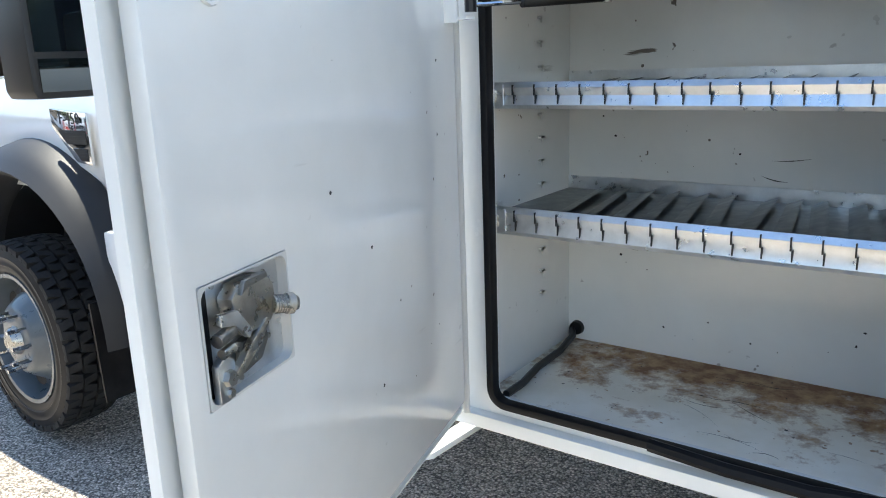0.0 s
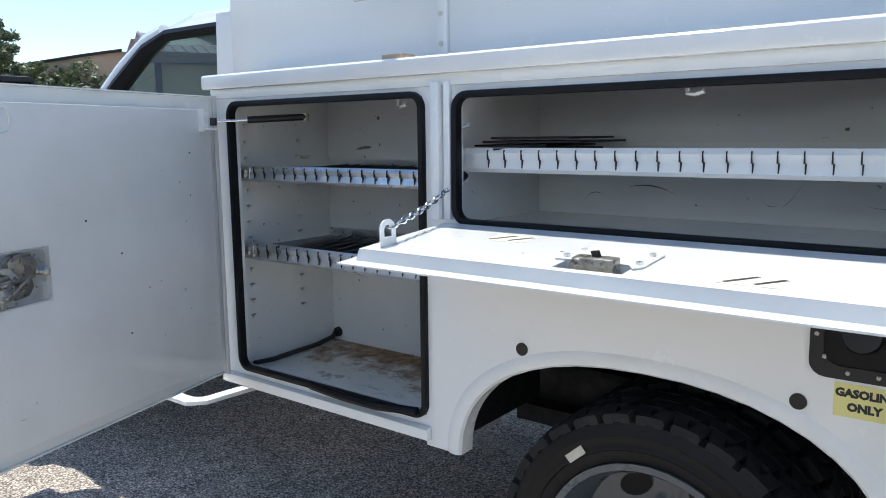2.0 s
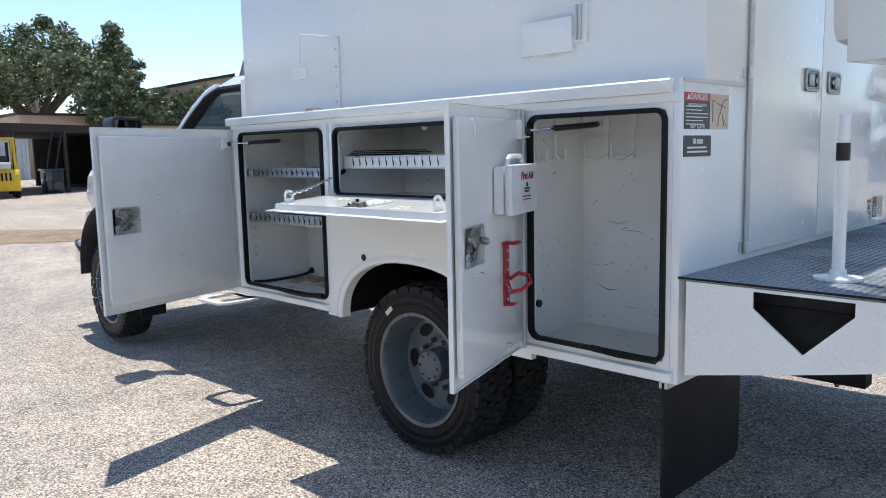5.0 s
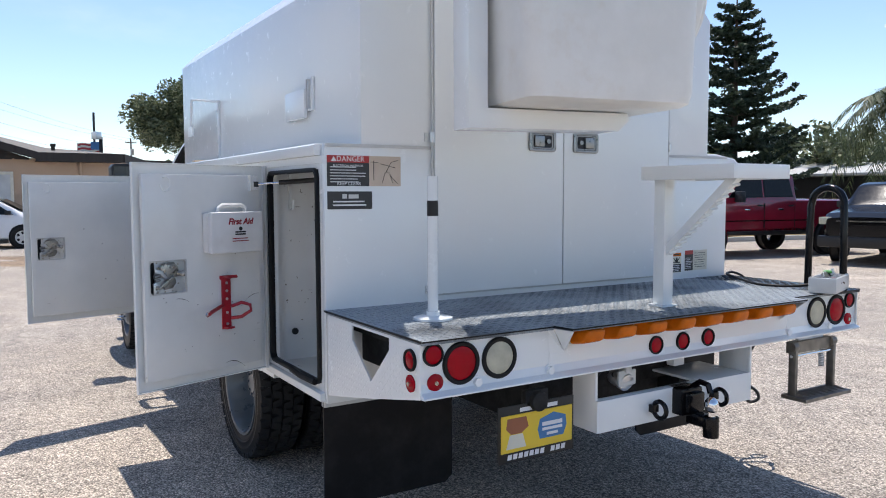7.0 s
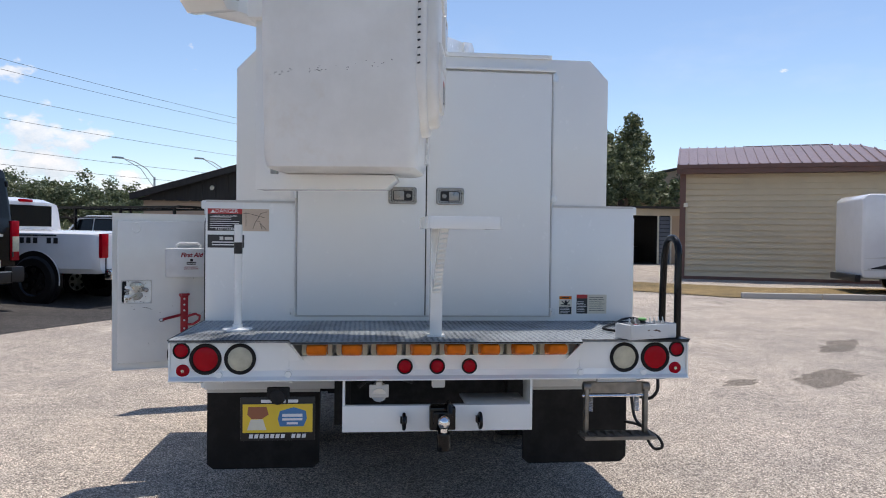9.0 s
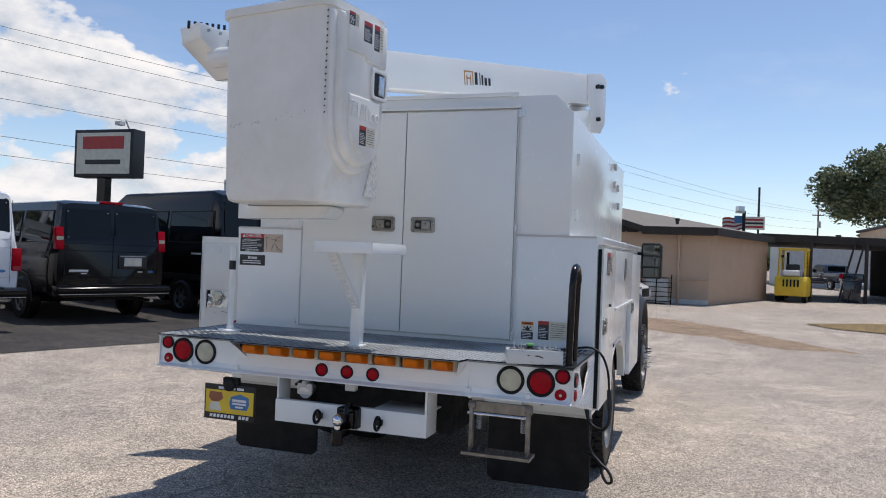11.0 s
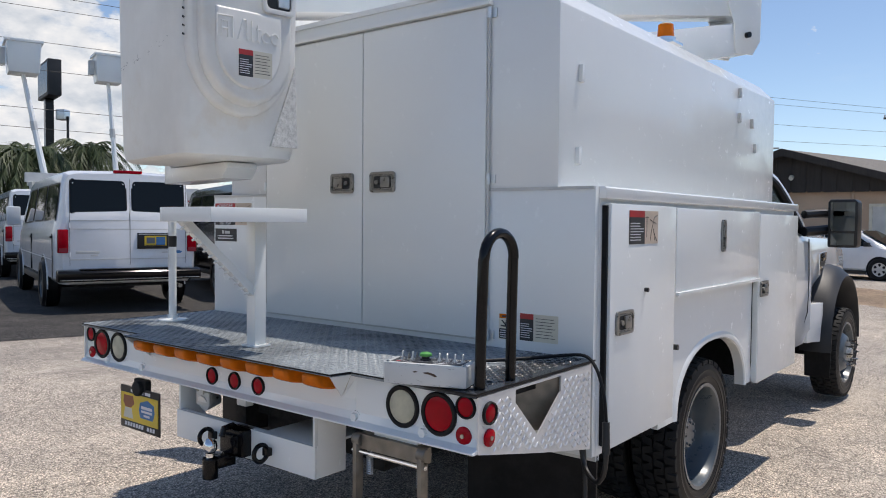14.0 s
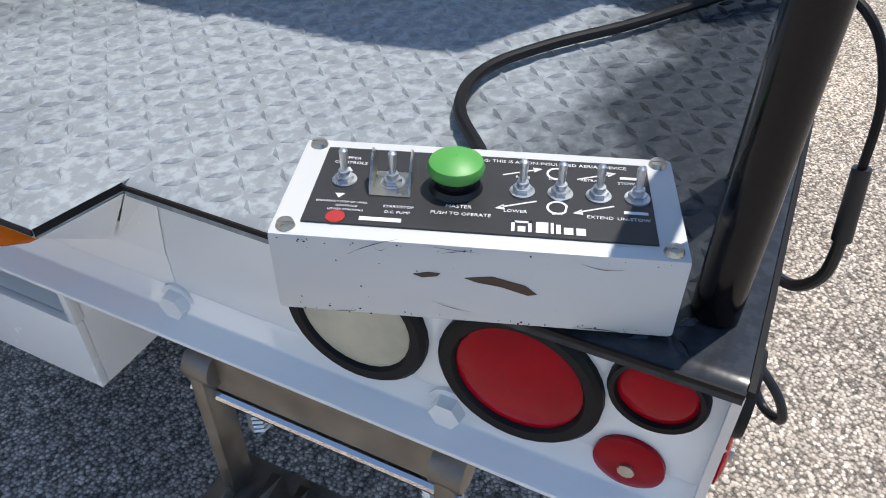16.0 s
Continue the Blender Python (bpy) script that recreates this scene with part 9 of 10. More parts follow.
    panel(bp, "bumper_strip", x - 0.193, -0.97, 0.97, 0.492, 0.505, STEEL, 0.012, "", 0.003)
    panel(bp, "bumper_step", x - 0.02, -0.70, 0.70, 0.646, 0.652, BLACK, 0.13, "", 0)
    part("brake_lamp", G().box(x + 0.11, -0.20, 2.055, x + 0.17, 0.20, 2.10), RED_LENS, v, "", 0.01)
    for s in (-1, 1):
        part("roof_gutter", G().box(-0.95, s * (W / 2 - 0.185), 2.02, 2.4, s * (W / 2 - 0.165), 2.04), GREYPAINT if not dark else BLACK, v)
    part("tail_pipe", G().cyl((x - 0.05, -0.72, 0.36), (x + 0.3, -0.72, 0.36), 0.032, seg=10), STEEL, v)
    part("rear_axle", G().cyl((0, -0.85, 0.36), (0, 0.85, 0.36), 0.07, seg=10).box(-1.0, -0.7, 0.36, 3.6, 0.7, 0.46), CHASSIS, v)
    for s in (-1, 1):
        part("door_mirror", G().box(3.25, s * 1.03, 1.25, 3.40, s * 1.27, 1.60), BLACK if dark else skin, v, "door mirror", 0.03)
        part("side_crease", G().box(-1.0, s * (W / 2 + 0.001), 0.775, 3.9, s * (W / 2 + 0.009), 0.79), GREYPAINT if not dark else SEAL, v)


VAN_LOW = [(-1.20, 0.42), (4.25, 0.40), (4.40, 0.60), (4.38, 0.95), (3.75, 1.18), (-1.21, 1.26), (-1.22, 0.60)]
VAN_ROOF = [(-1.21, 1.24), (3.75, 1.17), (2.95, 2.02), (2.5, 2.07), (-0.9, 2.08), (-1.12, 2.03)]
VAN_WIN = [[(-0.95, 1.36), (0.25, 1.35), (0.25, 1.88), (-0.90, 1.88)], [(0.4, 1.35), (1.55, 1.34), (1.55, 1.88), (0.4, 1.88)], [(1.75, 1.33), (3.15, 1.30), (2.65, 1.86), (1.75, 1.88)]]
vehicle("passenger_van", "white passenger van with tinted rear windows, parked", "van", -3.80, -9.34, math.degrees(math.atan2(-0.953, -0.301)), 2.03, VAN_LOW, VAN_ROOF, VAN_WHITE, 0.37, 3.50, side_win=VAN_WIN, extras=van_rear, tail=0.09)
vehicle("cargo_van", "black van with a red tail lamp, parked", "van", -6.80, -9.12, math.degrees(math.atan2(-0.927, -0.376)), 2.01, VAN_LOW, VAN_ROOF, BLACK_CAR, 0.37, 3.50, side_win=VAN_WIN, extras=van_rear)


def transit_rear(v, W):
    """Rear of a tall passenger van: one dark glass band, tall lamps, step bumper."""
    x = -1.17
    k = lambda q: x - 0.006 + 0.15 * max(0.0, q - 1.36) / 1.05
    for s in (-1, 1):
        a, b = sorted((s * 0.012, s * 0.86))
        part("rear_window", G().add([(k(q) - 0.008, p, q) for p, q in ((a, 1.44), (b, 1.44), (b * 0.97 if s > 0 else b, 2.30), (a if s > 0 else a * 0.97, 2.30))], [(0, 1, 2, 3)]), GLASS_D, v, "tinted rear window", smooth=0)
        a, b = sorted((s * 0.850, s * 1.034))
        lamp = panel(v, "tail_lamp", x + 0.03, a, b, 0.84, 1.55, RED_LENS, 0.06, "tall red tail lamp", 0.02)
        part("lamp_clear", G().box(x - 0.036, a + 0.018, 1.00, x - 0.031, b - 0.018, 1.27), CLEAR_LENS, lamp, "", 0.002)
        part("step_end", G().box(x - 0.16, s * 0.72, 0.46, x + 0.05, s * 1.02, 0.74), BLACK, v, "", 0.04)
        for z in (0.95, 1.50, 2.20):
            part("door_hinge", G().box(k(z) - 0.03, s * 0.875 - 0.02, z - 0.05, k(z) + 0.01, s * 0.875 + 0.02, z + 0.05), BLACK, v, "", 0.008)
        part("side_trim", G().box(-1.0, s * (W / 2 + 0.002), 0.72, 4.0, s * (W / 2 + 0.014), 0.84), BLACK, v, "", 0.004)
        part("side_crease", G().box(-0.9, s * (W / 2 - 0.012), 1.20, 3.8, s * (W / 2 + 0.008), 1.222), BLACK_CAR, v, "", 0.006)
        part("side_badge", G().box(-0.62, s * (W / 2 + 0.002), 1.24, -0.30, s * (W / 2 + 0.009), 1.275), GREYPAINT, v)
    panel(v, "door_gap", x - 0.003, -0.006, 0.006, 0.72, 2.30, SEAL, 0.01, bevel=0)
    bp = panel(v, "bumper", x + 0.02, -0.98, 0.98, 0.46, 0.66, BLACK, 0.16, "black step bumper", 0.03)
    panel(bp, "bumper_strip", x - 0.142, -0.95, 0.95, 0.645, 0.662, GREYPAINT, 0.006, "", 0)
    panel(v, "badge", x - 0.005, 0.12, 0.62, 1.27, 1.30, GREYPAINT, 0.006, "", 0)
    panel(v, "badge", x - 0.005, -0.68, -0.42, 1.265, 1.31, STICKER_W, 0.006, "", 0)
    panel(v, "badge", x - 0.005, 0.45, 0.62, 0.93, 0.95, STICKER_W, 0.006, "", 0)
    panel(v, "plate_face", x - 0.012, -0.62, -0.34, 0.72, 0.86, STICKER_W, 0.004, "pale number plate", 0)
    part("brake_lamp", G().box(-1.08, -0.22, 2.485, -1.0, 0.22, 2.54), RED_LENS, v, "", 0.012)
    part("rear_axle", G().cyl((0, -0.85, 0.34), (0, 0.85, 0.34), 0.07, seg=10).box(-0.9, -0.7, 0.34, 3.6, 0.7, 0.46), CHASSIS, v)


TR_LOW = [(-1.15, 0.42), (4.35, 0.40), (4.62, 0.62), (4.55, 1.05), (3.95, 1.30), (-1.16, 1.36), (-1.17, 0.60)]
TR_ROOF = [(-1.16, 1.34), (3.95, 1.29), (3.05, 2.30), (2.6, 2.54), (-0.7, 2.56), (-1.02, 2.46)]
TR_WIN = [[(-0.9, 1.50), (0.6, 1.50), (0.6, 2.10), (-0.85, 2.10)], [(0.75, 1.50), (1.9, 1.50), (1.9, 2.10), (0.75, 2.10)], [(2.1, 1.48), (3.45, 1.45), (2.85, 2.08), (2.1, 2.10)]]
vehicle("high_roof_van", "black high-roof passenger van, parked", "van", -9.60, -7.95, math.degrees(math.atan2(-0.945, -0.328)), 2.06, TR_LOW, TR_ROOF, BLACK_CAR, 0.35, 3.75, side_win=TR_WIN, extras=transit_rear)


def pickup_parts(colour_bars, lettering=None, chrome=True):
    def add(v, W):
        part("tailgate_gap", G().box(-1.255, -0.80, 0.62, -1.25, 0.80, 1.24), SEAL, v)
        part("tailgate", G().box(-1.275, -0.78, 0.66, -1.25, 0.78, 1.27), v.children[0].data.materials[0], v, "", 0.015)
        for s in (-1, 1):
            a, b = sorted((s * 0.80, s * 0.985))
            panel(v, "tail_lamp", -1.255, a, b, 0.86, 1.28, RED_LENS, 0.06, "red tail lamp")
            part("headlamp", G().prism([(4.36, s * 0.945), (4.60, s * 0.88), (4.73, s * 0.76), (4.74, s * 0.60), (4.60, s * 0.60), (4.36, s * 0.84)], "z", 0.90, 1.12), CHROME, v, "clear headlamp", 0.025)
            part("door_mirror", G().box(2.75, s * 1.03, 1.32, 2.90, s * 1.26, 1.58), BLACK, v, "", 0.03)
            part("sill_trim", G().box(0.5, s * 0.995, 0.86, 3.2, s * 1.012, 0.89), CHROME if chrome else BLACK, v)
            for xx in (1.92, 2.92):
                part("door_handle", G().box(xx - 0.5, s * 0.995, 1.12, xx - 0.34, s * 1.03, 1.16), CHROME if chrome else BLACK, v, "", 0.01)
        panel(v, "rear_bumper", -1.36, -0.98, 0.98, 0.48, 0.66, CHROME, 0.14, "chromed rear bumper", 0.03)
        part("front_bumper", G().prism([(4.46, -0.99), (4.74, -0.80), (4.82, -0.45), (4.83, 0.45), (4.74, 0.80), (4.46, 0.99), (4.46, 0.90), (4.60, 0.40), (4.60, -0.40), (4.46, -0.90)], "z", 0.50, 0.74), CHROME, v, "chromed front bumper", 0.03)
        part("bumper_intake", G().box(4.80, -0.42, 0.55, 4.836, 0.42, 0.64), SEAL, v, "", 0.01)
        part("air_dam", G().box(4.40, -0.92, 0.36, 4.72, 0.92, 0.52), BLACK, v, "", 0.04)
        gl = part("grille", G().ring(rrect(-0.58, 0.76, 0.58, 1.17, 0.07), rrect(-0.50, 0.83, 0.50, 1.11, 0.05), "x", 4.60, 4.77), CHROME, v, "chromed grille", 0.015)
        part("grille_back", G().box(4.66, -0.52, 0.82, 4.69, 0.52, 1.12), SEAL, gl)
        part("grille_bar", G().box(4.69, -0.045, 0.83, 4.77, 0.045, 1.11), CHROME, gl, "", 0.01)
        part("grille_bar", G().box(4.69, -0.50, 0.935, 4.77, 0.50, 1.005), CHROME, gl, "", 0.01)
        for i in range(4):
            part("grille_slat", G().box(4.69, -0.50, 0.85 + (0.0, 0.043, 0.17, 0.213)[i], 4.75, 0.50, 0.862 + (0.0, 0.043, 0.17, 0.213)[i]), CHROME, gl)
        part("bed_opening", G().box(-1.15, -0.78, 1.285, 0.92, 0.78, 1.295), BLACK, v)
        part("windscreen", G().add([(3.185, -0.80, 1.36), (3.205, 0, 1.385), (3.185, 0.80, 1.36), (2.715, 0.70, 1.855), (2.735, 0, 1.88), (2.715, -0.70, 1.855)], [(0, 1, 4, 5), (1, 2, 3, 4)]), GLASS_D, v, "windscreen", smooth=0)
        part("rear_glass", G().box(0.985, -0.65, 1.40, 0.992, 0.65, 1.80), GLASS_D, v)
        if lettering:
            lettering(v, W)
    return add


PU_LOW = [(-1.25, 0.58), (4.55, 0.55), (4.72, 0.70), (4.70, 1.10), (4.55, 1.22), (3.15, 1.34), (-1.25, 1.29)]
PU_ROOF = [(1.0, 1.29), (3.22, 1.30), (2.65, 1.88), (2.45, 1.93), (1.25, 1.93), (1.04, 1.86)]
PU_WIN = [[(1.12, 1.38), (1.95, 1.37), (1.95, 1.82), (1.20, 1.82)], [(2.03, 1.37), (3.0, 1.36), (2.55, 1.80), (2.03, 1.82)]]


def sale_letters(v, W):
    """Telephone bars and dealer letters on the bed and tailgate."""
    for k, (a, b, mt) in enumerate(((0.10, 0.65, INK), (-0.65, 0.02, STICKER_R))):
        part("tailgate_bar", G().box(-1.280, a, 0.82, -1.276, b, 0.98), mt, v)
    part("tailgate_bar", G().box(-1.280, -0.5, 1.08, -1.276, 0.4, 1.14), INK, v)
    ro = G().lathe([(0.26, 0.0), (0.34, 0.0), (0.34, 0.003), (0.26, 0.003)], (1.75, W / 2 + 0.002, 1.05), (0, 1, 0), 24)
    part("door_ring", ro, STICKER_R, v, "red ring on the door")
    part("brake_lamp", G().box(1.0, -0.16, 1.86, 1.06, 0.16, 1.915), RED_LENS, v, "", 0.01)
    for k in range(10):
        x = 0.82 - 0.135 * k
        if k not in (3, 7):
            part("bed_mark", G().box(x - 0.085, W / 2 + 0.0045, 1.10, x, W / 2 + 0.006, 1.20), INK, v)
    part("bed_bar", G().box(-0.45, W / 2 + 0.001, 1.225, 0.75, W / 2 + 0.004, 1.25), INK, v)


dealer = vehicle("pickup_truck", "white dealer pickup with lettered bed on tall tyres, parked", "pickup truck", -12.5, -6.4, math.degrees(math.atan2(-0.95, -0.30)), 2.03, PU_LOW, PU_ROOF, VAN_WHITE, 0.44, 3.6, side_win=PU_WIN, extras=pickup_parts(0, sale_letters), rim_mat=BLACKPAINT, wheel_w=0.28)
dealer.matrix_basis = dealer.matrix_basis @ Matrix.Scale(1.12, 4)


def service_parts(v, W):
    """Side lockers, open tailgate and a black ladder rack."""
    for s in (-1, 1):
        lo, hi = sorted((s * 0.62, s * 1.06))
        part("side_locker", G().box(-1.25, lo, 0.75, 0.9, hi, 1.42), VAN_WHITE, v, "white side locker", 0.03)
        part("latch", G().box(-1.268, s * 0.80 - 0.03, 1.05, -1.25, s * 0.80 + 0.03, 1.16), BLACK, v)
        for x in (-1.0, 0.9, 2.6):
            part("rack_post", G().box(x - 0.03, s * 1.0 - 0.03, 1.4 if x < 2 else 1.5, x + 0.03, s * 1.0 + 0.03, 2.15), BLACKPAINT, v)
        part("rack_rail", G().box(-1.2, s * 1.0 - 0.03, 2.12, 3.6, s * 1.0 + 0.03, 2.18), BLACKPAINT, v)
        part("rack_rail", G().box(-1.2, s * 1.0 - 0.02, 1.86, 3.2, s * 1.0 + 0.02, 1.90), BLACKPAINT, v)
    for x in (-1.1, 0.9, 2.6, 3.5):
        part("rack_bar", G().box(x - 0.03, -1.0, 2.13, x + 0.03, 1.0, 2.19), BLACKPAINT, v)
    part("tailgate", G().box(-1.27, -0.58, 0.80, -1.25, 0.58, 1.20), VAN_WHITE, v, "", 0.01)
    part("bed_gap", G().box(-1.262, -0.60, 1.20, -1.252, 0.60, 1.42), BLACK, v)
    part("rear_bumper", G().box(-1.55, -1.0, 0.52, -1.25, 1.0, 0.72), BLACK, v, "dark rear bumper", 0.02)
    part("plate_face", G().box(-1.555, -0.15, 0.60, -1.551, 0.15, 0.68), STICKER_W, v)


vehicle("service_truck", "white service truck with a black ladder rack", "pickup truck", -17.6, -5.6, math.degrees(math.atan2(-0.87, -0.50)), 2.03, PU_LOW, PU_ROOF, VAN_WHITE, 0.42, 3.6, side_win=PU_WIN, extras=service_parts)
vehicle("pickup_truck", "maroon four-door pickup with chrome grille, parked", "pickup truck", -9.3, 16.0, math.degrees(math.atan2(-0.975, -0.22)), 2.02, [(a, b * 1.05) for a, b in PU_LOW], [(a, b * 1.06) for a, b in PU_ROOF], MAROON, 0.42, 3.55, side_win=[[(a, b * 1.06) for a, b in q] for q in PU_WIN], extras=pickup_parts(0), rim_mat=CHROME)


def suv_front(v, W):
    for s in (-1, 1):
        part("headlamp", G().box(4.28, s * 0.52, 0.86, 4.40, s * 0.92, 1.02), CLEAR_LENS, v, "clear headlamp", 0.03)
    part("grille", G().box(4.36, -0.50, 0.86, 4.42, 0.50, 1.02), SEAL, v)
    part("grille_bar", G().box(4.41, -0.55, 0.925, 4.435, 0.55, 0.955), CHROME, v, "chrome grille bar")
    part("front_bumper", G().box(4.32, -0.92, 0.38, 4.46, 0.92, 0.62), BLACK, v, "", 0.04)
    part("windscreen", G().add([(3.05, -0.80, 1.22), (3.05, 0.80, 1.22), (2.38, 0.66, 1.70), (2.38, -0.66, 1.70)], [(0, 1, 2, 3)]), GLASS_D, v, "windscreen", smooth=0)
    for s in (-1, 1):
        part("door_mirror", G().box(2.6, s * 0.97, 1.2, 2.75, s * 1.15, 1.36), BLACK, v, "", 0.03)


CO_LOW = [(-1.0, 0.48), (4.25, 0.45), (4.42, 0.62), (4.40, 1.0), (4.2, 1.10), (3.0, 1.22), (-1.0, 1.20)]
CO_ROOF = [(0.3, 1.19), (3.05, 1.20), (2.4, 1.72), (2.15, 1.78), (0.7, 1.78), (0.45, 1.70)]
CO_WIN = [[(0.6, 1.26), (1.45, 1.26), (1.45, 1.70), (0.72, 1.70)], [(1.53, 1.26), (2.8, 1.24), (2.3, 1.68), (1.53, 1.70)]]
vehicle("compact_pickup", "black compact pickup facing the lot, parked", "pickup truck", -6.94, 17.67, math.degrees(math.atan2(-0.98, 0.20)), 1.89, CO_LOW, CO_ROOF, BLACK_CAR, 0.38, 3.26, side_win=CO_WIN, extras=suv_front, rim_mat=CHROME)


def express_front(v, W):
    part("grille", G().box(4.30, -0.82, 0.72, 4.42, 0.82, 1.04), SEAL, v, "black grille")
    part("grille_bar", G().box(4.42, -0.85, 0.95, 4.44, 0.85, 0.98).box(4.42, -0.85, 0.70, 4.44, 0.85, 0.73), CHROME, v)
    for s in (-1, 1):
        part("turn_lamp", G().box(4.36, s * 0.84, 0.74, 4.42, s * 0.98, 0.86), AMBER_LENS, v, "amber turn lamp", 0.01)
    part("front_bumper", G().box(4.36, -1.0, 0.38, 4.55, 1.0, 0.62), BLACK, v, "", 0.04)
    part("windscreen", G().add([(3.72, -0.88, 1.20), (3.72, 0.88, 1.20), (2.98, 0.76, 1.95), (2.98, -0.76, 1.95)], [(0, 1, 2, 3)]), GLASS_D, v, "windscreen", smooth=0)


vehicle("work_van", "white work van with a black grille, facing the lot", "van", -3.86, 16.89, math.degrees(math.atan2(-0.98, 0.20)), 2.01, VAN_LOW, VAN_ROOF, VAN_WHITE, 0.37, 3.45, side_win=VAN_WIN, extras=express_front)


def sedan_parts(v, W):
    part("windscreen", G().add([(2.80, -0.70, 1.005), (2.80, 0.70, 1.005), (1.98, 0.58, 1.445), (1.98, -0.58, 1.445)], [(0, 1, 2, 3)]), GLASS_D, v, "windscreen", smooth=0)
    part("grille", G().box(3.50, -0.42, 0.36, 3.585, 0.42, 0.66), SEAL, v, "dark grille", 0.03)
    for s in (-1, 1):
        part("headlamp", G().prism([(3.20, s * 0.795), (3.42, s * 0.765), (3.555, s * 0.66), (3.565, s * 0.46), (3.45, s * 0.50), (3.30, s * 0.62)], "z", 0.63, 0.725), SEAL, v, "dark headlamp", 0.015)
        part("lamp_clear", G().box(3.50, s * 0.52, 0.65, 3.572, s * 0.64, 0.705), CLEAR_LENS, v, "clear headlamp lens", 0.01)
        part("door_mirror", G().box(2.2, s * 0.86, 0.98, 2.35, s * 1.02, 1.10), BLACK, v, "", 0.02)
        part("door_handle", G().box(0.75, s * 0.86, 0.82, 0.92, s * 0.885, 0.85), BLACK, v)
        a, b = sorted((s * 0.46, s * 0.80))
        part("tail_lamp", G().prism([(a, 0.74), (b, 0.74), (b, 0.86), (a, 0.84)], "x", -1.012, -0.94), RED_LENS, v, "red tail lamp", 0.015)
        part("tail_pipe", G().cyl((-1.03, s * 0.52, 0.30), (-0.8, s * 0.52, 0.30), 0.045, seg=12), CHROME, v)
    part("rear_window", G().add([(-0.58, -0.62, 1.02), (-0.58, 0.62, 1.02), (0.08, 0.52, 1.38), (0.08, -0.52, 1.38)], [(0, 1, 2, 3)]), GLASS_D, v, "tinted rear window", smooth=0)
    part("plate_recess", G().box(-1.014, -0.28, 0.66, -0.97, 0.28, 0.86), BLACK, v, "", 0.01)
    part("plate_face", G().box(-1.020, -0.15, 0.70, -1.014, 0.15, 0.82), GREYPAINT, v)
    part("rear_valance", G().box(-1.02, -0.62, 0.24, -0.9, 0.62, 0.40), BLACK, v, "", 0.02)


SE_LOW = [(-0.95, 0.26), (3.35, 0.22), (3.56, 0.36), (3.52, 0.70), (3.2, 0.82), (2.7, 0.95), (-0.6, 0.98), (-0.98, 0.92), (-1.0, 0.50)]
SE_ROOF = [(-0.65, 0.96), (2.78, 0.94), (1.95, 1.41), (1.6, 1.46), (0.5, 1.45), (0.1, 1.38)]
SE_WIN = [[(-0.1, 1.02), (0.95, 1.01), (0.95, 1.37), (0.35, 1.36)], [(1.03, 1.01), (2.35, 1.0), (1.85, 1.35), (1.03, 1.37)]]
vehicle("sedan", "white sedan parked by the stucco building", "car", -23.9, -3.55, math.degrees(math.atan2(2.6, 0.55)), 1.74, SE_LOW, SE_ROOF, VAN_WHITE, 0.32, 2.62, side_win=SE_WIN, extras=sedan_parts, rim_mat=GREYPAINT, wheel_w=0.2)
vehicle("sedan", "red sedan parked behind the dealer pickup", "car", -14.65, -6.6, math.degrees(math.atan2(-0.98, -0.20)), 1.72, SE_LOW, SE_ROOF, RED_CAR, 0.32, 2.62, side_win=SE_WIN, extras=sedan_parts, rim_mat=GREYPAINT, wheel_w=0.2)
vehicle("pickup_truck", "dark pickup beyond the carport", "pickup truck", -60, 12.0, 200, 2.0, PU_LOW, PU_ROOF, NAVY, 0.40, 3.55, side_win=PU_WIN, extras=pickup_parts(0), rim_mat=CHROME)


def motorhome():
    v = thing("camper_bus", "white camper bus with dark windows and grey swooshes", "camper", pose(-15.3, 19.6, -0.07, 0, 0, math.degrees(math.atan2(-6.4, -1.9))))
    W = 2.35
    part("body", G().prism([(-0.9, 0.45), (5.8, 0.45), (5.85, 0.7), (5.85, 2.72), (5.7, 2.85), (0.3, 2.85), (-0.4, 2.70), (-0.95, 2.2)], "y", -W / 2, W / 2), VAN_WHITE, v, "", 0.08, 40, 3)
    s = 1
    for x0, x1 in ((3.05, 4.25), (1.75, 2.95), (0.45, 0.95), (-0.1, 0.35)):
        w = part("window", G().prism(rrect(x0, 1.30, x1, 2.32, 0.10), "y", W / 2 + 0.002, W / 2 + 0.014), GLASS_D, v, "dark tinted window")
    part("swoosh", G().prism([(5.8, 1.02), (4.2, 1.16), (3.3, 1.02), (2.2, 1.10), (1.0, 1.0), (2.3, 0.98), (3.3, 0.92), (4.2, 1.04)], "y", W / 2 + 0.001, W / 2 + 0.006), GREYPAINT, v, "grey painted swoosh")
    part("swoosh", G().prism([(5.7, 0.72), (4.6, 1.02), (3.9, 1.06), (4.5, 0.95), (5.2, 0.72)], "y", W / 2 + 0.001, W / 2 + 0.007), FLARE, v)
    part("swoosh", G().prism([(4.9, 0.72), (4.1, 0.92), (3.2, 0.95), (3.9, 0.86), (4.5, 0.72)], "y", W / 2 + 0.001, W / 2 + 0.008), INK, v)
    part("skirt_line", G().box(-0.9, W / 2 + 0.001, 0.68, 5.8, W / 2 + 0.008, 0.70), GREYPAINT, v)
    for x in (0.2, 4.2):
        for sd in (-1, 1):
            car_wheel(v, x, sd * (W / 2 - 0.15), 0.38, 0.25, CHROME, sd)
    part("rear_bumper", G().box(5.84, -1.1, 0.35, 6.0, 1.1, 0.55), BLACK, v, "", 0.03)
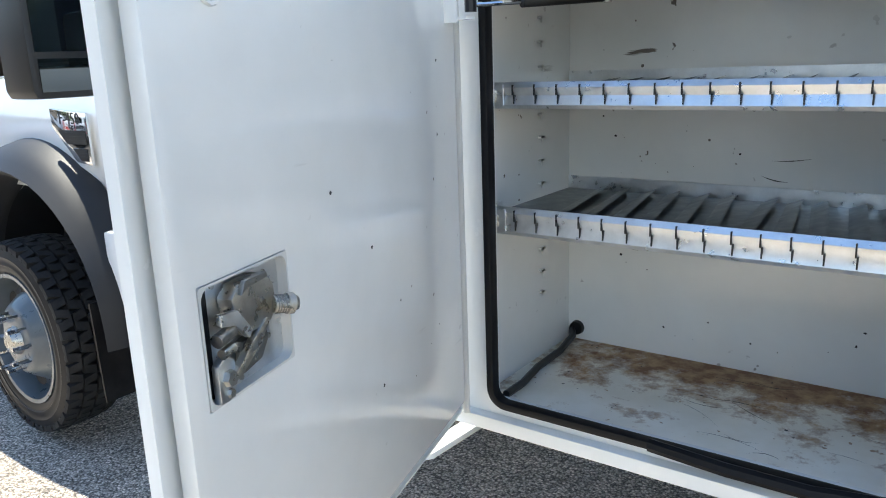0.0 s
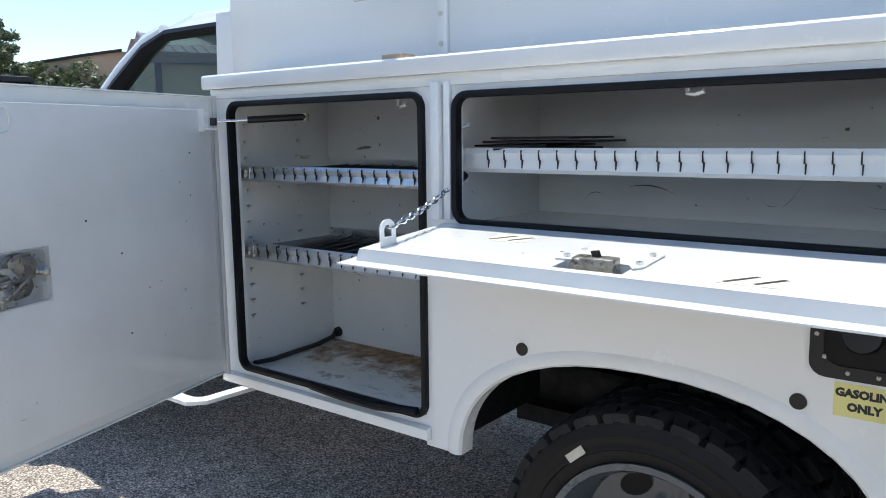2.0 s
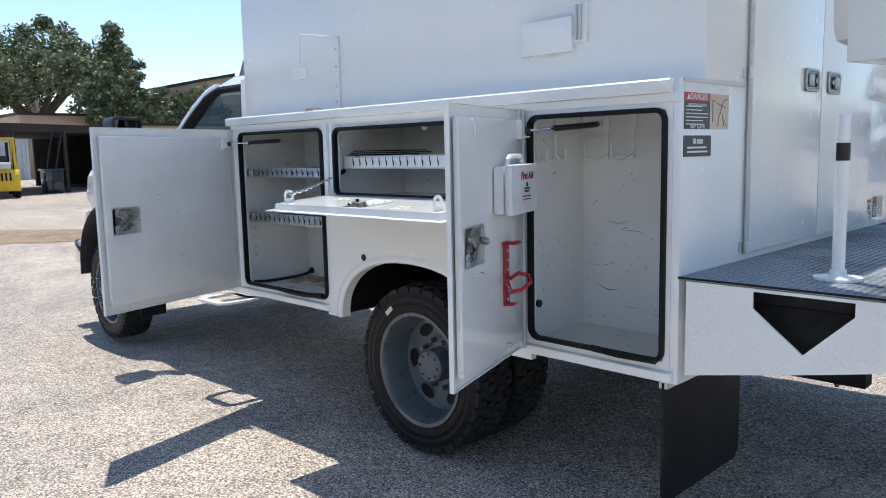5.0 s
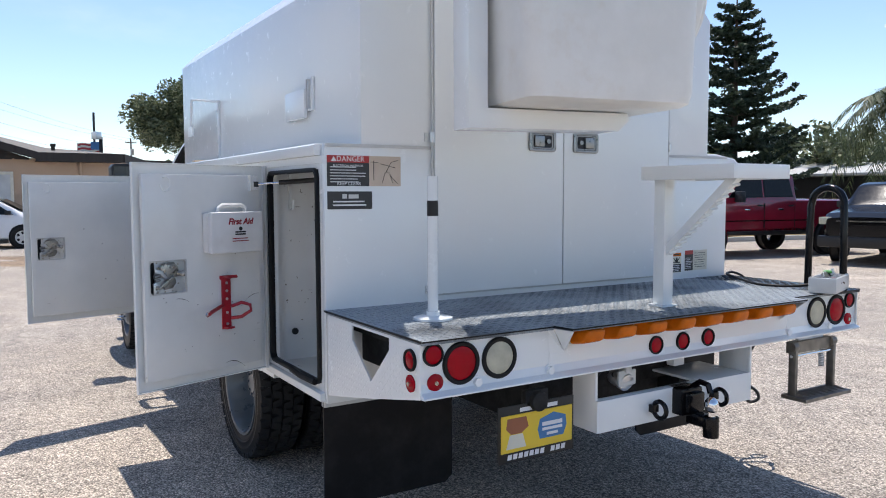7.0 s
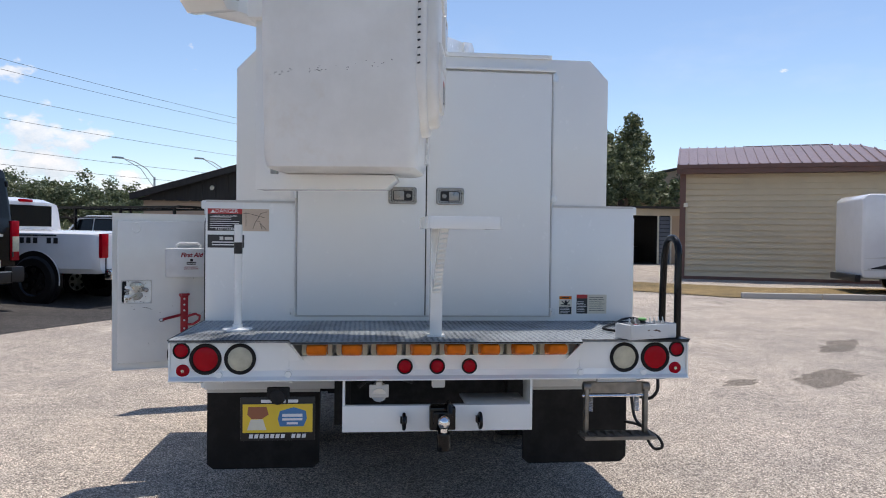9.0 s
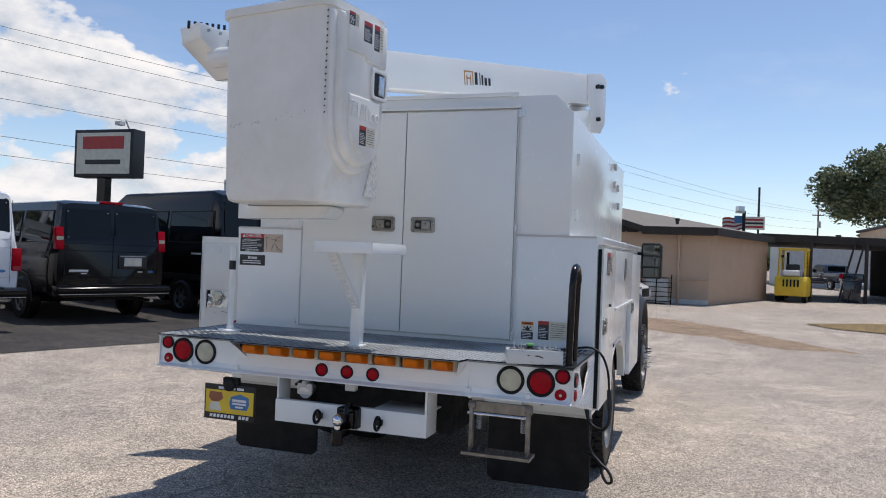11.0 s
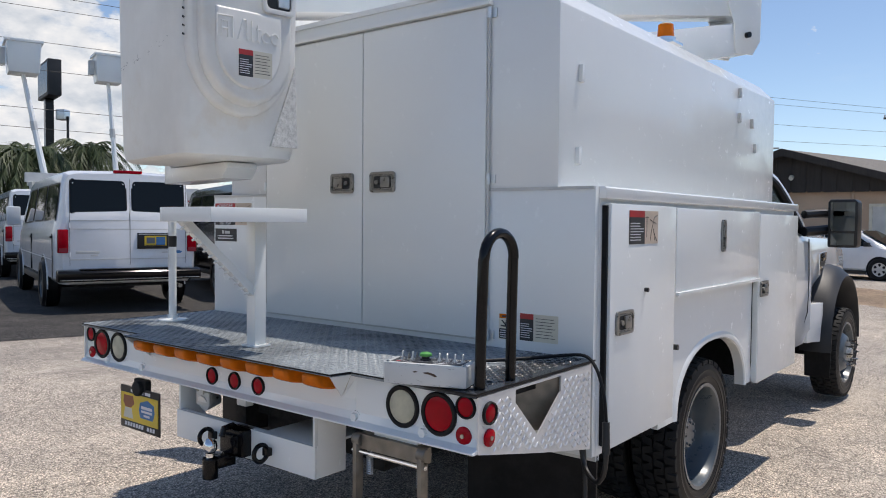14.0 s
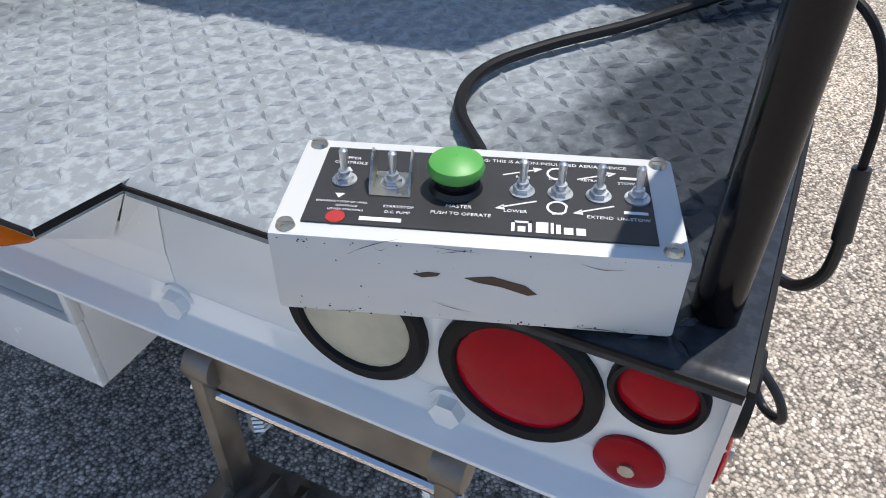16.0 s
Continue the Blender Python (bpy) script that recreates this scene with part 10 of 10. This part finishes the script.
    part("roof_vent", G().box(2.4, -0.3, 2.85, 2.8, 0.3, 3.0).cyl((2.0, 0, 2.85), (2.0, 0, 3.12), 0.08, seg=10), GREYPAINT, v, "", 0.02)


motorhome()


def forklift():
    f = thing("forklift", "yellow forklift with an overhead guard, seen from behind", "forklift", pose(-34.4, 5.85, GZ, 0, 0, 168) @ Matrix.Scale(1.16, 4))
    part("counterweight", G().prism([(-1.05, 0.25), (0.9, 0.22), (0.9, 0.75), (0.3, 1.0), (-0.95, 1.02), (-1.1, 0.8)], "y", -0.58, 0.58), YELLOW, f, "yellow counterweight", 0.06)
    g = G()
    for i in range(5):
        g.box(-1.12, -0.30 + i * 0.13, 0.62, -1.09, -0.24 + i * 0.13, 0.90)
    part("grille_slots", g, SEAL, f)["kind"] = "stuff"
    for s in (-1, 1):
        part("guard_post", G().tube([(-0.75, s * 0.48, 1.0), (-0.65, s * 0.46, 2.08)], 0.045, 8), YELLOW, f)
        part("guard_post", G().tube([(0.75, s * 0.50, 0.8), (0.45, s * 0.46, 2.08)], 0.045, 8), YELLOW, f)
    gr = G().ring([(-0.75, -0.52), (0.55, -0.52), (0.55, 0.52), (-0.75, 0.52)], [(-0.67, -0.45), (0.47, -0.45), (0.47, 0.45), (-0.67, 0.45)], "z", 2.06, 2.14)
    for i in range(6):
        gr.box(-0.67, -0.36 + i * 0.14, 2.09, 0.47, -0.33 + i * 0.14, 2.13)
    part("overhead_guard", gr, YELLOW, f, "yellow overhead guard")
    part("gas_bottle", G().cyl((-0.85, -0.32, 1.14), (-0.85, 0.32, 1.14), 0.13, seg=16), VAN_WHITE, f, "white gas bottle", 0.02)
    part("seat", G().box(-0.45, -0.25, 1.0, -0.30, 0.25, 1.5).box(-0.45, -0.25, 1.0, 0.05, 0.25, 1.12), BLACK, f, "", 0.03)
    part("steering_wheel", G().tube([(0.3 + 0.05 * math.sin(t), 0.17 * math.cos(t), 1.38 + 0.12 * math.sin(t)) for t in [2 * math.pi * i / 16 for i in range(16)]], 0.018, 6, True), BLACK, f)
    for s in (-1, 1):
        part("mast", G().box(1.0, s * 0.30, 0.1, 1.12, s * 0.40, 2.0), BLACKPAINT, f)
        car_wheel(f, 0.75, s * 0.5, 0.32, 0.2, YELLOW, s)
        car_wheel(f, -0.65, s * 0.48, 0.25, 0.18, YELLOW, s)
    part("mirror_lamp", G().box(-0.75, 0.30, 1.75, -0.68, 0.40, 1.85), BLACK, f)


forklift()


def bin_and_barrels():
    b = thing("waste_bin", "dark blue plastic bin under the carport", "bin", Matrix.Translation((-36.6, 8.6, GZ)))
    part("tub", G().prism([(-0.35, 0), (0.35, 0), (0.42, 1.05), (-0.42, 1.05)], "x", -0.4, 0.4), NAVY, b, "", 0.04)
    part("lid", G().box(-0.45, -0.46, 1.05, 0.45, 0.46, 1.14), NAVY, b, "", 0.03)


bin_and_barrels()


def bucket_lift_van(x, y, yaw, dx, dy, top, bulk=0.38):
    """A van with a raised lift; dx, dy: how far the bucket stands off the mast's foot."""
    v = vehicle("lift_van", "white van with a raised bucket lift on its roof", "van", x, y, yaw, 2.0, VAN_LOW, VAN_ROOF, VAN_WHITE, 0.37, 3.5, side_win=VAN_WIN, extras=van_rear)
    inv = v.matrix_world.to_3x3().inverted()
    off = inv @ Vector((dx, dy, 0))
    part("mast_base", G().box(-0.3, -0.35, 2.08, 0.4, 0.35, 2.28), GREYPAINT, v)
    part("mast_hinge", G().box(-0.45, -0.5, 2.28, -0.15, 0.5, 2.5).cyl((0.3, -0.4, 2.3), (0.3, 0.4, 2.3), 0.1, seg=10), GREYPAINT, v)
    g = ground_z(x, y)
    zb = top - g
    part("mast", G().tube([(0.0, 0.0, 2.2), (off.x * 0.55, off.y * 0.55, 2.2 + (zb - 2.2) * 0.55), (off.x, off.y, zb)], [0.085, 0.065, 0.05], 8), WHITE, v, "white boom mast")
    part("mast_collar", G().tube([(off.x * 0.5, off.y * 0.5, 2.2 + (zb - 2.2) * 0.5), (off.x * 0.58, off.y * 0.58, 2.2 + (zb - 2.2) * 0.58)], 0.08, 8), GREYPAINT, v)
    c = off
    bk = part("lift_bucket", G().loft([[(c.x + sx * bulk * k, c.y + sy * bulk * k, z) for sx, sy in ((-1, -1), (1, -1), (1, 1), (-1, 1))] for z, k in ((zb, 0.88), (zb + 0.75, 1.0))]), WHITE, v, "white work bucket", 0.04)
    part("bucket_rim", G().box(c.x - bulk - 0.04, c.y - bulk - 0.04, zb + 0.72, c.x + bulk + 0.04, c.y + bulk + 0.04, zb + 0.79), WHITE, bk, "", 0.015)
    part("bucket_control", G().box(c.x - 0.1, c.y + bulk, zb + 0.2, c.x + 0.1, c.y + bulk + 0.14, zb + 0.6), GREYPAINT, bk)


bucket_lift_van(-8.9, -18.6, -108, 0.12, -0.28, 5.45)
bucket_lift_van(-11.6, -19.7, -108, 0.08, -0.06, 6.25)
bucket_lift_van(-6.05, -16.7, -108, 0.30, -0.54, 5.05)


# ---- poles, lamps, sign and wires ----
def utility_pole(x, y, h):
    p = thing("utility_pole", "weathered wooden utility pole with a crossarm and transformer", "utility pole", Matrix.Translation((x, y, -0.1)))
    part("shaft", G().cyl((0, 0, 0), (0, 0, h), 0.16, 0.10, 12), POLEWOOD, p)
    part("crossarm", G().box(-0.06, -0.75, h - 0.7, 0.06, 0.75, h - 0.58), POLEWOOD, p)
    part("transformer", G().cyl((0.25, 0.1, h - 2.4), (0.25, 0.1, h - 1.5), 0.24, seg=14), GREYPAINT, p, "grey transformer can")
    for y2 in (-0.68, -0.3, 0.3, 0.68):
        part("insulator", G().cyl((0, y2, h - 0.58), (0, y2, h - 0.40), 0.05, seg=8), GREYPAINT, p)
    return p


POLES = [Vector((-2.5, -28.3, 0)), Vector((-57.7, -5.6, 0)), Vector((-113.0, 17.0, 0))]
for p in POLES:
    utility_pole(p.x, p.y, 9.7)
for k, (zw, off) in enumerate(((9.35, -0.9), (9.35, 0.9), (7.95, 0.0), (6.95, 0.1), (5.6, 0.0), (4.9, 0.15))):
    w = thing("power_line", "thin black overhead power line", "cable", group="power lines")
    side = Vector((0.38, 0.92, 0)) * off
    for a, b in zip(POLES, POLES[1:]):
        a, b = a + side + Vector((0, 0, zw)), b + side + Vector((0, 0, zw))
        pts = [a.lerp(b, i / 16) - Vector((0, 0, 0.55 * math.sin(math.pi * i / 16))) for i in range(17)]
        part("wire", G().tube(pts, 0.010, 5), FLARE, w)


def street_lamp(x, y, h, yaw):
    p = thing("street_lamp", "grey street lamp with a curved arm", "street lamp", pose(x, y, -0.1, 0, 0, yaw))
    part("shaft", G().cyl((0, 0, 0), (0, 0, h * 0.82), 0.10, 0.07, 10), GREYPAINT, p)
    part("arm", G().tube([(0, 0, h * 0.80), (0.5, 0, h * 0.90), (1.3, 0, h * 0.97), (2.2, 0, h)], 0.032, 6).tube([(0, 0, h * 0.70), (0.9, 0, h * 0.90), (1.9, 0, h * 0.985)], 0.022, 6), GREYPAINT, p)
    part("lamp_head", G().box(2.0, -0.12, h - 0.06, 2.7, 0.12, h + 0.06), GREYPAINT, p, "", 0.04)


street_lamp(-28.7, -21.4, 6.1, 60)
street_lamp(-49.0, -14.4, 6.4, -60)
street_lamp(-54.8, -10.4, 7.0, -60)


def flood_pole(x, y, h, heads=2):
    p = thing("flood_light", "grey flood light on a slim pole", "flood light", pose(x, y, -0.1, 0, 0, 30))
    part("shaft", G().cyl((0, 0, 0), (0, 0, h), 0.07, 0.05, 8), FLARE, p)
    for k in range(heads):
        part("lamp_head", G().box(-0.2, -0.42 + 0.44 * k, h - 0.15, 0.2, -0.02 + 0.44 * k, h + 0.28), GALV, p, "grey lamp head", 0.03)


flood_pole(-30.3, -18.8, 4.9, 1)
flood_pole(-12.7, -29.6, 5.9, 1)
flood_pole(-46.0, 4.1, 5.0, 1)


def road_sign(x, y, yaw, z0, z1, half, deep, lettered):
    p = thing("sign_tower", "tall dark dealer sign on a black post", "sign", pose(x, y, 0.0, 0, 0, yaw))
    part("post", G().box(-0.16, -0.35, 0, 0.16, 0.0, z0 + 0.2), BLACKPAINT, p)
    c = part("cabinet", G().box(-deep, -half, z0, deep, half, z1), FLARE, p, "black sign cabinet", 0.03)
    part("face", G().box(deep + 0.004, -half + 0.12, z0 + 0.12, deep + 0.012, half - 0.12, z1 - 0.12), STICKER_W if lettered else BLACKPAINT, c, "white sign face" if lettered else "")
    if lettered:
        part("face_bar", G().box(deep + 0.013, -half * 0.7, z0 + 1.0, deep + 0.017, half * 0.7, z0 + 1.45), STICKER_R, c)
        part("face_bar", G().box(deep + 0.013, -half * 0.6, z0 + 0.45, deep + 0.017, half * 0.6, z0 + 0.62), INK, c)
        part("flood_lamp", G().tube([(0.3, half - 0.2, z1), (0.6, half - 0.1, z1 + 0.25), (0.9, half, z1 + 0.15)], 0.03, 6).box(0.85, half - 0.1, z1, 1.1, half + 0.12, z1 + 0.12), GREYPAINT, p)


road_sign(-17.5, -18.5, 0, 3.8, 5.5, 1.3, 0.3, True)
road_sign(-12.1, -29.9, -14, 6.5, 7.95, 1.1, 0.25, False)


def far_sign():
    p = thing("roadside_sign", "small red and white sign on a pole far off", "sign", pose(-65.0, 5.9, 0, 0, 0, 0))
    part("post", G().cyl((0, 0.3, 0), (0, 0.3, 8.2), 0.09, seg=8), FLARE, p)
    part("panel", G().box(-0.1, -1.0, 4.6, 0.1, 0.8, 5.7), STICKER_W, p, "", 0.02)
    for k, m in enumerate((STICKER_R, INK, STICKER_R)):
        part("face_bar", G().box(0.101, -0.9, 4.75 + 0.3 * k, 0.106, 0.7, 4.92 + 0.3 * k), m, p)
    f = thing("flag", "striped flag on a dark pole above the roof", "flag", pose(-46.0, 3.6, 0, 0, 0, 0))
    part("pole", G().cyl((0, 0.6, 0), (0, 0.6, 4.9), 0.05, seg=8), FLARE, f)
    for k in range(7):
        part("stripe", G().add([(0, -0.7 + 0.2 * j, 3.6 + 0.12 * k + 0.05 * math.sin(j * 1.3) + 0.12 * j / 6) for j in range(7)] + [(0, -0.7 + 0.2 * j, 3.72 + 0.12 * k + 0.05 * math.sin(j * 1.3) + 0.12 * j / 6) for j in range(7)],
                               [(j, j + 1, j + 8, j + 7) for j in range(6)]), STICKER_R if k % 2 == 0 else STICKER_W, f, smooth=0)
    part("canton", G().box(-0.006, 0.0, 4.15, 0.006, 0.58, 4.60), INK_B, f)


far_sign()


# ---- trees ----
def leaf_cards(rng, centre, rad, n, size, flat=0.8):
    """Small bent leaf sprays scattered in a clump."""
    vs, fs = [], []
    for _ in range(n):
        d = Vector((rng.gauss(0, 1), rng.gauss(0, 1), rng.gauss(0, 1) * flat)).normalized() * rad * (rng.random() ** 0.45)
        p = centre + d
        a = Vector((rng.gauss(0, 1), rng.gauss(0, 1), rng.gauss(0, 0.6))).normalized()
        b = a.cross(Vector((rng.gauss(0, 1), rng.gauss(0, 1), rng.gauss(0, 1)))).normalized()
        s = size * (0.6 + 0.8 * rng.random())
        k = len(vs)
        vs += [p - a * s * 0.6, p + b * s * 0.34, p + a * s * 0.6, p - b * s * 0.34]
        fs += [(k, k + 1, k + 2), (k, k + 2, k + 3)]
    return vs, fs


def broad_tree(name, label, x, y, h, spread, seed, cards=7000, leaf=0.42, mat=None, trunk_h=0.28):
    rng = random.Random(seed)
    t = thing(name, label, "tree", Matrix.Translation((x, y, -0.1)))
    tr = G()
    fork = Vector((rng.uniform(-0.3, 0.3), rng.uniform(-0.3, 0.3), h * trunk_h))
    tr.tube([(0, 0, 0), fork * 0.5, fork], [h * 0.05, h * 0.04, h * 0.036], 10)
    tips = []
    for i in range(7):
        a = 2 * math.pi * i / 7 + rng.uniform(-0.3, 0.3)
        reach = spread * rng.uniform(0.35, 0.75)
        end = fork + Vector((math.cos(a) * reach, math.sin(a) * reach, h * rng.uniform(0.22, 0.45)))
        mid = fork.lerp(end, 0.5) + Vector((0, 0, h * 0.05))
        tr.tube([fork, mid, end], [h * 0.026, h * 0.017, h * 0.008], 7)
        tips += [end, mid.lerp(end, 0.5)]
        for _ in range(3):
            e2 = end + Vector([max(-1.25, min(1.25, v)) for v in (rng.gauss(0, 1), rng.gauss(0, 1), rng.gauss(0.4, 0.6))]) * spread * 0.21
            tr.tube([mid.lerp(end, 0.6), e2], [h * 0.009, h * 0.004], 5)
            tips.append(e2)
    part("trunk", tr, BARK, t, "forked grey-brown trunk and limbs")
    vs, fs = [], []
    clumps = []
    for i in range(120):
        if i < len(tips):
            c = tips[i].copy()
        else:
            a, rr = rng.uniform(0, 2 * math.pi), spread * math.sqrt(rng.random()) * 0.95
            top = h * (0.98 - 0.40 * (rr / spread) ** 2)
            c = Vector((math.cos(a) * rr, math.sin(a) * rr, rng.uniform(h * 0.42, top)))
        clumps.append((c, spread * rng.uniform(0.09, 0.18)))
    per = cards // len(clumps)
    for c, r in clumps:
        v2, f2 = leaf_cards(rng, c, r, per, leaf)
        k = len(vs)
        vs += v2
        fs += [tuple(i + k for i in q) for q in f2]
    me = bpy.data.meshes.new("crown")
    me.from_pydata(vs, [], fs)
    part("crown", me, mat or OAK_LEAF, t, "ragged crown of small dark green leaves")
    return t


broad_tree("oak_tree", "wide old oak with a ragged dark green crown", -106.0, 29.5, 20.7, 14.4, 11, 60000, 0.40)
broad_tree("oak_tree", "smaller oak beside the old oak", -66.0, 24.0, 11.0, 4.0, 13, 16000, 0.27)
broad_tree("oak_tree", "oak beyond the white shed", -72.0, 33.0, 9.0, 6.5, 17, 9000, 0.4)
broad_tree("oak_tree", "green tree beyond the drive", -62.0, -24.0, 6.4, 5.0, 19, 15000, 0.22)
broad_tree("oak_tree", "green tree beyond the drive", -68.0, -34.0, 7.4, 6.5, 23, 16000, 0.23)
broad_tree("oak_tree", "green tree beyond the vans", -50.0, -30.0, 4.7, 4.5, 29, 15000, 0.20)
broad_tree("oak_tree", "green tree beyond the vans", -60.0, -18.0, 4.8, 5.0, 30, 15000, 0.21)
broad_tree("oak_tree", "green bushy tree beyond the warehouse", -21.0, 38.0, 5.6, 4.5, 31, 9000, 0.28)
broad_tree("oak_tree", "green bushy tree beyond the warehouse", -14.3, 44.0, 7.6, 4.5, 33, 14000, 0.26)
broad_tree("oak_tree", "green bushy tree beyond the warehouse", 0.0, 50.0, 6.0, 6.0, 41, 7000, 0.4)
broad_tree("oak_tree", "low green tree behind the metal shed", -33.0, 21.0, 6.4, 3.0, 43, 5000, 0.3)
broad_tree("oak_tree", "dark shrubby tree behind the camper", -21.5, 24.5, 4.6, 3.0, 47, 7000, 0.26)


def conifer(x, y, h, r, seed, lean=0.0):
    """Whorls of flat boughs that sweep up at their tips, with open gaps between the tiers."""
    rng = random.Random(seed)
    t = thing("pine_tree", "tall dark pine with layered sweeping boughs", "tree", Matrix.Translation((x, y, -0.1)))
    tr = G().tube([(0, 0, 0), (lean * 0.5, 0, h * 0.5), (lean, 0, h)], [h * 0.022, h * 0.014, 0.03], 8)
    vs, fs = [], []

    def spray(c, rad, count, size):
        v2, f2 = leaf_cards(rng, c, rad, count, size, 0.45)
        k0 = len(vs)
        vs.extend(v2)
        fs.extend(tuple(i2 + k0 for i2 in q2) for q2 in f2)

    z = h * 0.12
    while z < h * 0.985:
        u = z / h
        for k in range(7):
            if rng.random() < 0.10:
                continue
            a = 2 * math.pi * (k + 0.7 * rng.random()) / 7 + z
            reach = r * ((1.0 - u) ** 0.66) * rng.uniform(0.70, 1.15) + 0.18
            d = Vector((math.cos(a), math.sin(a), 0))
            side = Vector((-d.y, d.x, 0))
            base = Vector((lean * u, 0, z + rng.uniform(-0.10, 0.10)))
            droop = rng.uniform(-0.10, 0.04) * reach
            line = [base + d * reach * f + Vector((0, 0, droop * math.sin(math.pi * f) + 0.20 * reach * f ** 3)) for f in (0.0, 0.35, 0.7, 1.0)]
            tr.tube(line, [0.045, 0.03, 0.018, 0.008], 4)
            n = max(4, int(reach / 0.20))
            for q in range(n):
                f = 0.16 + 0.84 * (q + 0.5) / n
                c = base + d * reach * f + Vector((0, 0, droop * math.sin(math.pi * f) + 0.20 * reach * f ** 3))
                spray(c, 0.12, 13, 0.165)
                w = 0.24 * reach * math.sin(math.pi * min(1.0, 0.15 + 0.85 * f)) * rng.uniform(0.6, 1.1)
                for sg in (-1, 1):
                    for m in (0.5, 1.0):
                        spray(c + side * sg * w * m + d * 0.12 * m + Vector((0, 0, rng.uniform(-0.06, 0.06))), 0.11, 7, 0.15)
        z += 0.42 + 0.20 * (1 - u) + rng.uniform(-0.05, 0.05)
    part("trunk", tr, BARK, t, "straight brown trunk and boughs")
    me = bpy.data.meshes.new("crown")
    me.from_pydata(vs, [], fs)
    part("crown", me, PINE_LEAF, t, "dark needled boughs")


conifer(-20.2, 27.6, 10.4, 3.9, 5)
conifer(-25.0, 25.6, 9.2, 2.2, 6, 0.3)
conifer(-28.0, 25.0, 8.0, 2.8, 8)


def dead_trunk():
    rng = random.Random(4)
    t = thing("dead_tree", "leaning dead trunk with bare drooping twigs", "tree", Matrix.Translation((-21.6, 27.0, -0.1)))
    part("trunk", G().tube([(0, 0, 0), (-0.9, -0.8, 4.5), (-2.0, -1.8, 8.3)], [0.26, 0.2, 0.17], 8), BARK, t)
    for k in range(70):
        z = rng.uniform(3.0, 8.2)
        f = z / 8.3
        s = Vector((-2.0 * f, -1.8 * f, z))
        a = rng.uniform(0, 6.28)
        e = s + Vector((math.cos(a), math.sin(a), rng.uniform(-0.5, 0.2))) * rng.uniform(0.6, 2.0)
        part("twig", G().tube([s, s.lerp(e, 0.5) + Vector((0, 0, 0.12)), e - Vector((0, 0, 0.25))], [0.024, 0.015, 0.006], 4), BARK, t)


dead_trunk()


def palm(x, y, h, seed, r=2.2, n=26):
    rng = random.Random(seed)
    t = thing("palm_tree", "palm with a drooping crown of fronds", "tree", Matrix.Translation((x, y, -0.1)))
    part("trunk", G().tube([(0, 0, 0), (0.1, 0.05, h * 0.5), (0.05, 0.1, h)], [0.22, 0.17, 0.15], 10), BARK, t, "ringed grey trunk")
    vs, fs = [], []
    for i in range(n):
        a = 2 * math.pi * i / n + rng.uniform(-0.15, 0.15)
        up = rng.uniform(-0.3, 1.1)
        d = Vector((math.cos(a), math.sin(a), 0))
        spine = []
        for k in range(9):
            s = k / 8
            spine.append(Vector((0.05, 0.1, h)) + d * r * s + Vector((0, 0, r * (up * s - 1.25 * s * s))))
        for k in range(8):
            p, q = spine[k], spine[k + 1]
            tdir = (q - p).normalized()
            side = tdir.cross(Vector((0, 0, 1))).normalized()
            for sg in (-1, 1):
                for m in range(4):
                    b = p.lerp(q, m / 4)
                    tip = b + side * sg * r * 0.20 * (1 - 0.55 * (k / 8)) * rng.uniform(0.5, 1.2) + tdir * rng.uniform(0.22, 0.46) - Vector((0, 0, rng.uniform(0.10, 0.34)))
                    k0 = len(vs)
                    vs += [b, b + tdir * 0.075, tip]
                    fs += [(k0, k0 + 1, k0 + 2)]
    me = bpy.data.meshes.new("fronds")
    me.from_pydata(vs, [], fs)
    part("crown", me, PALM_LEAF, t, "feathery drooping fronds")


palm(-11.5, 25.0, 4.7, 3, 2.5, 54)
palm(-7.4, -23.1, 3.5, 4, 1.7, 40)
palm(-7.4, -20.9, 3.5, 5, 1.8, 42)
palm(-9.1, -23.0, 3.4, 6, 1.5, 40)
palm(-9.3, -21.2, 3.8, 7, 1.6, 40)
palm(-6.0, -22.5, 3.3, 8, 1.5, 40)
palm(-33.0, 31.0, 6.2, 7, 2.2, 34)


def tree_belt():
    """Woods along the horizon on all sides."""
    rng = random.Random(77)
    vs, fs = [], []
    for i in range(230):
        a = 2 * math.pi * i / 230 + rng.uniform(-0.01, 0.01)
        d = 150 + rng.uniform(-15, 15)
        c = Vector((math.cos(a) * d, math.sin(a) * d, rng.uniform(1.5, 3.2)))
        v2, f2 = leaf_cards(rng, c, rng.uniform(3.0, 5.5), 70, 1.6, 0.8)
        k = len(vs)
        vs += v2
        fs += [tuple(j + k for j in q) for q in f2]
    me = bpy.data.meshes.new("far_woods")
    me.from_pydata(vs, [], fs)
    ob = part("far_woods", me, OAK_LEAF)
    tagged(ob, "low green woods along the horizon", "trees", kind="stuff")


tree_belt()
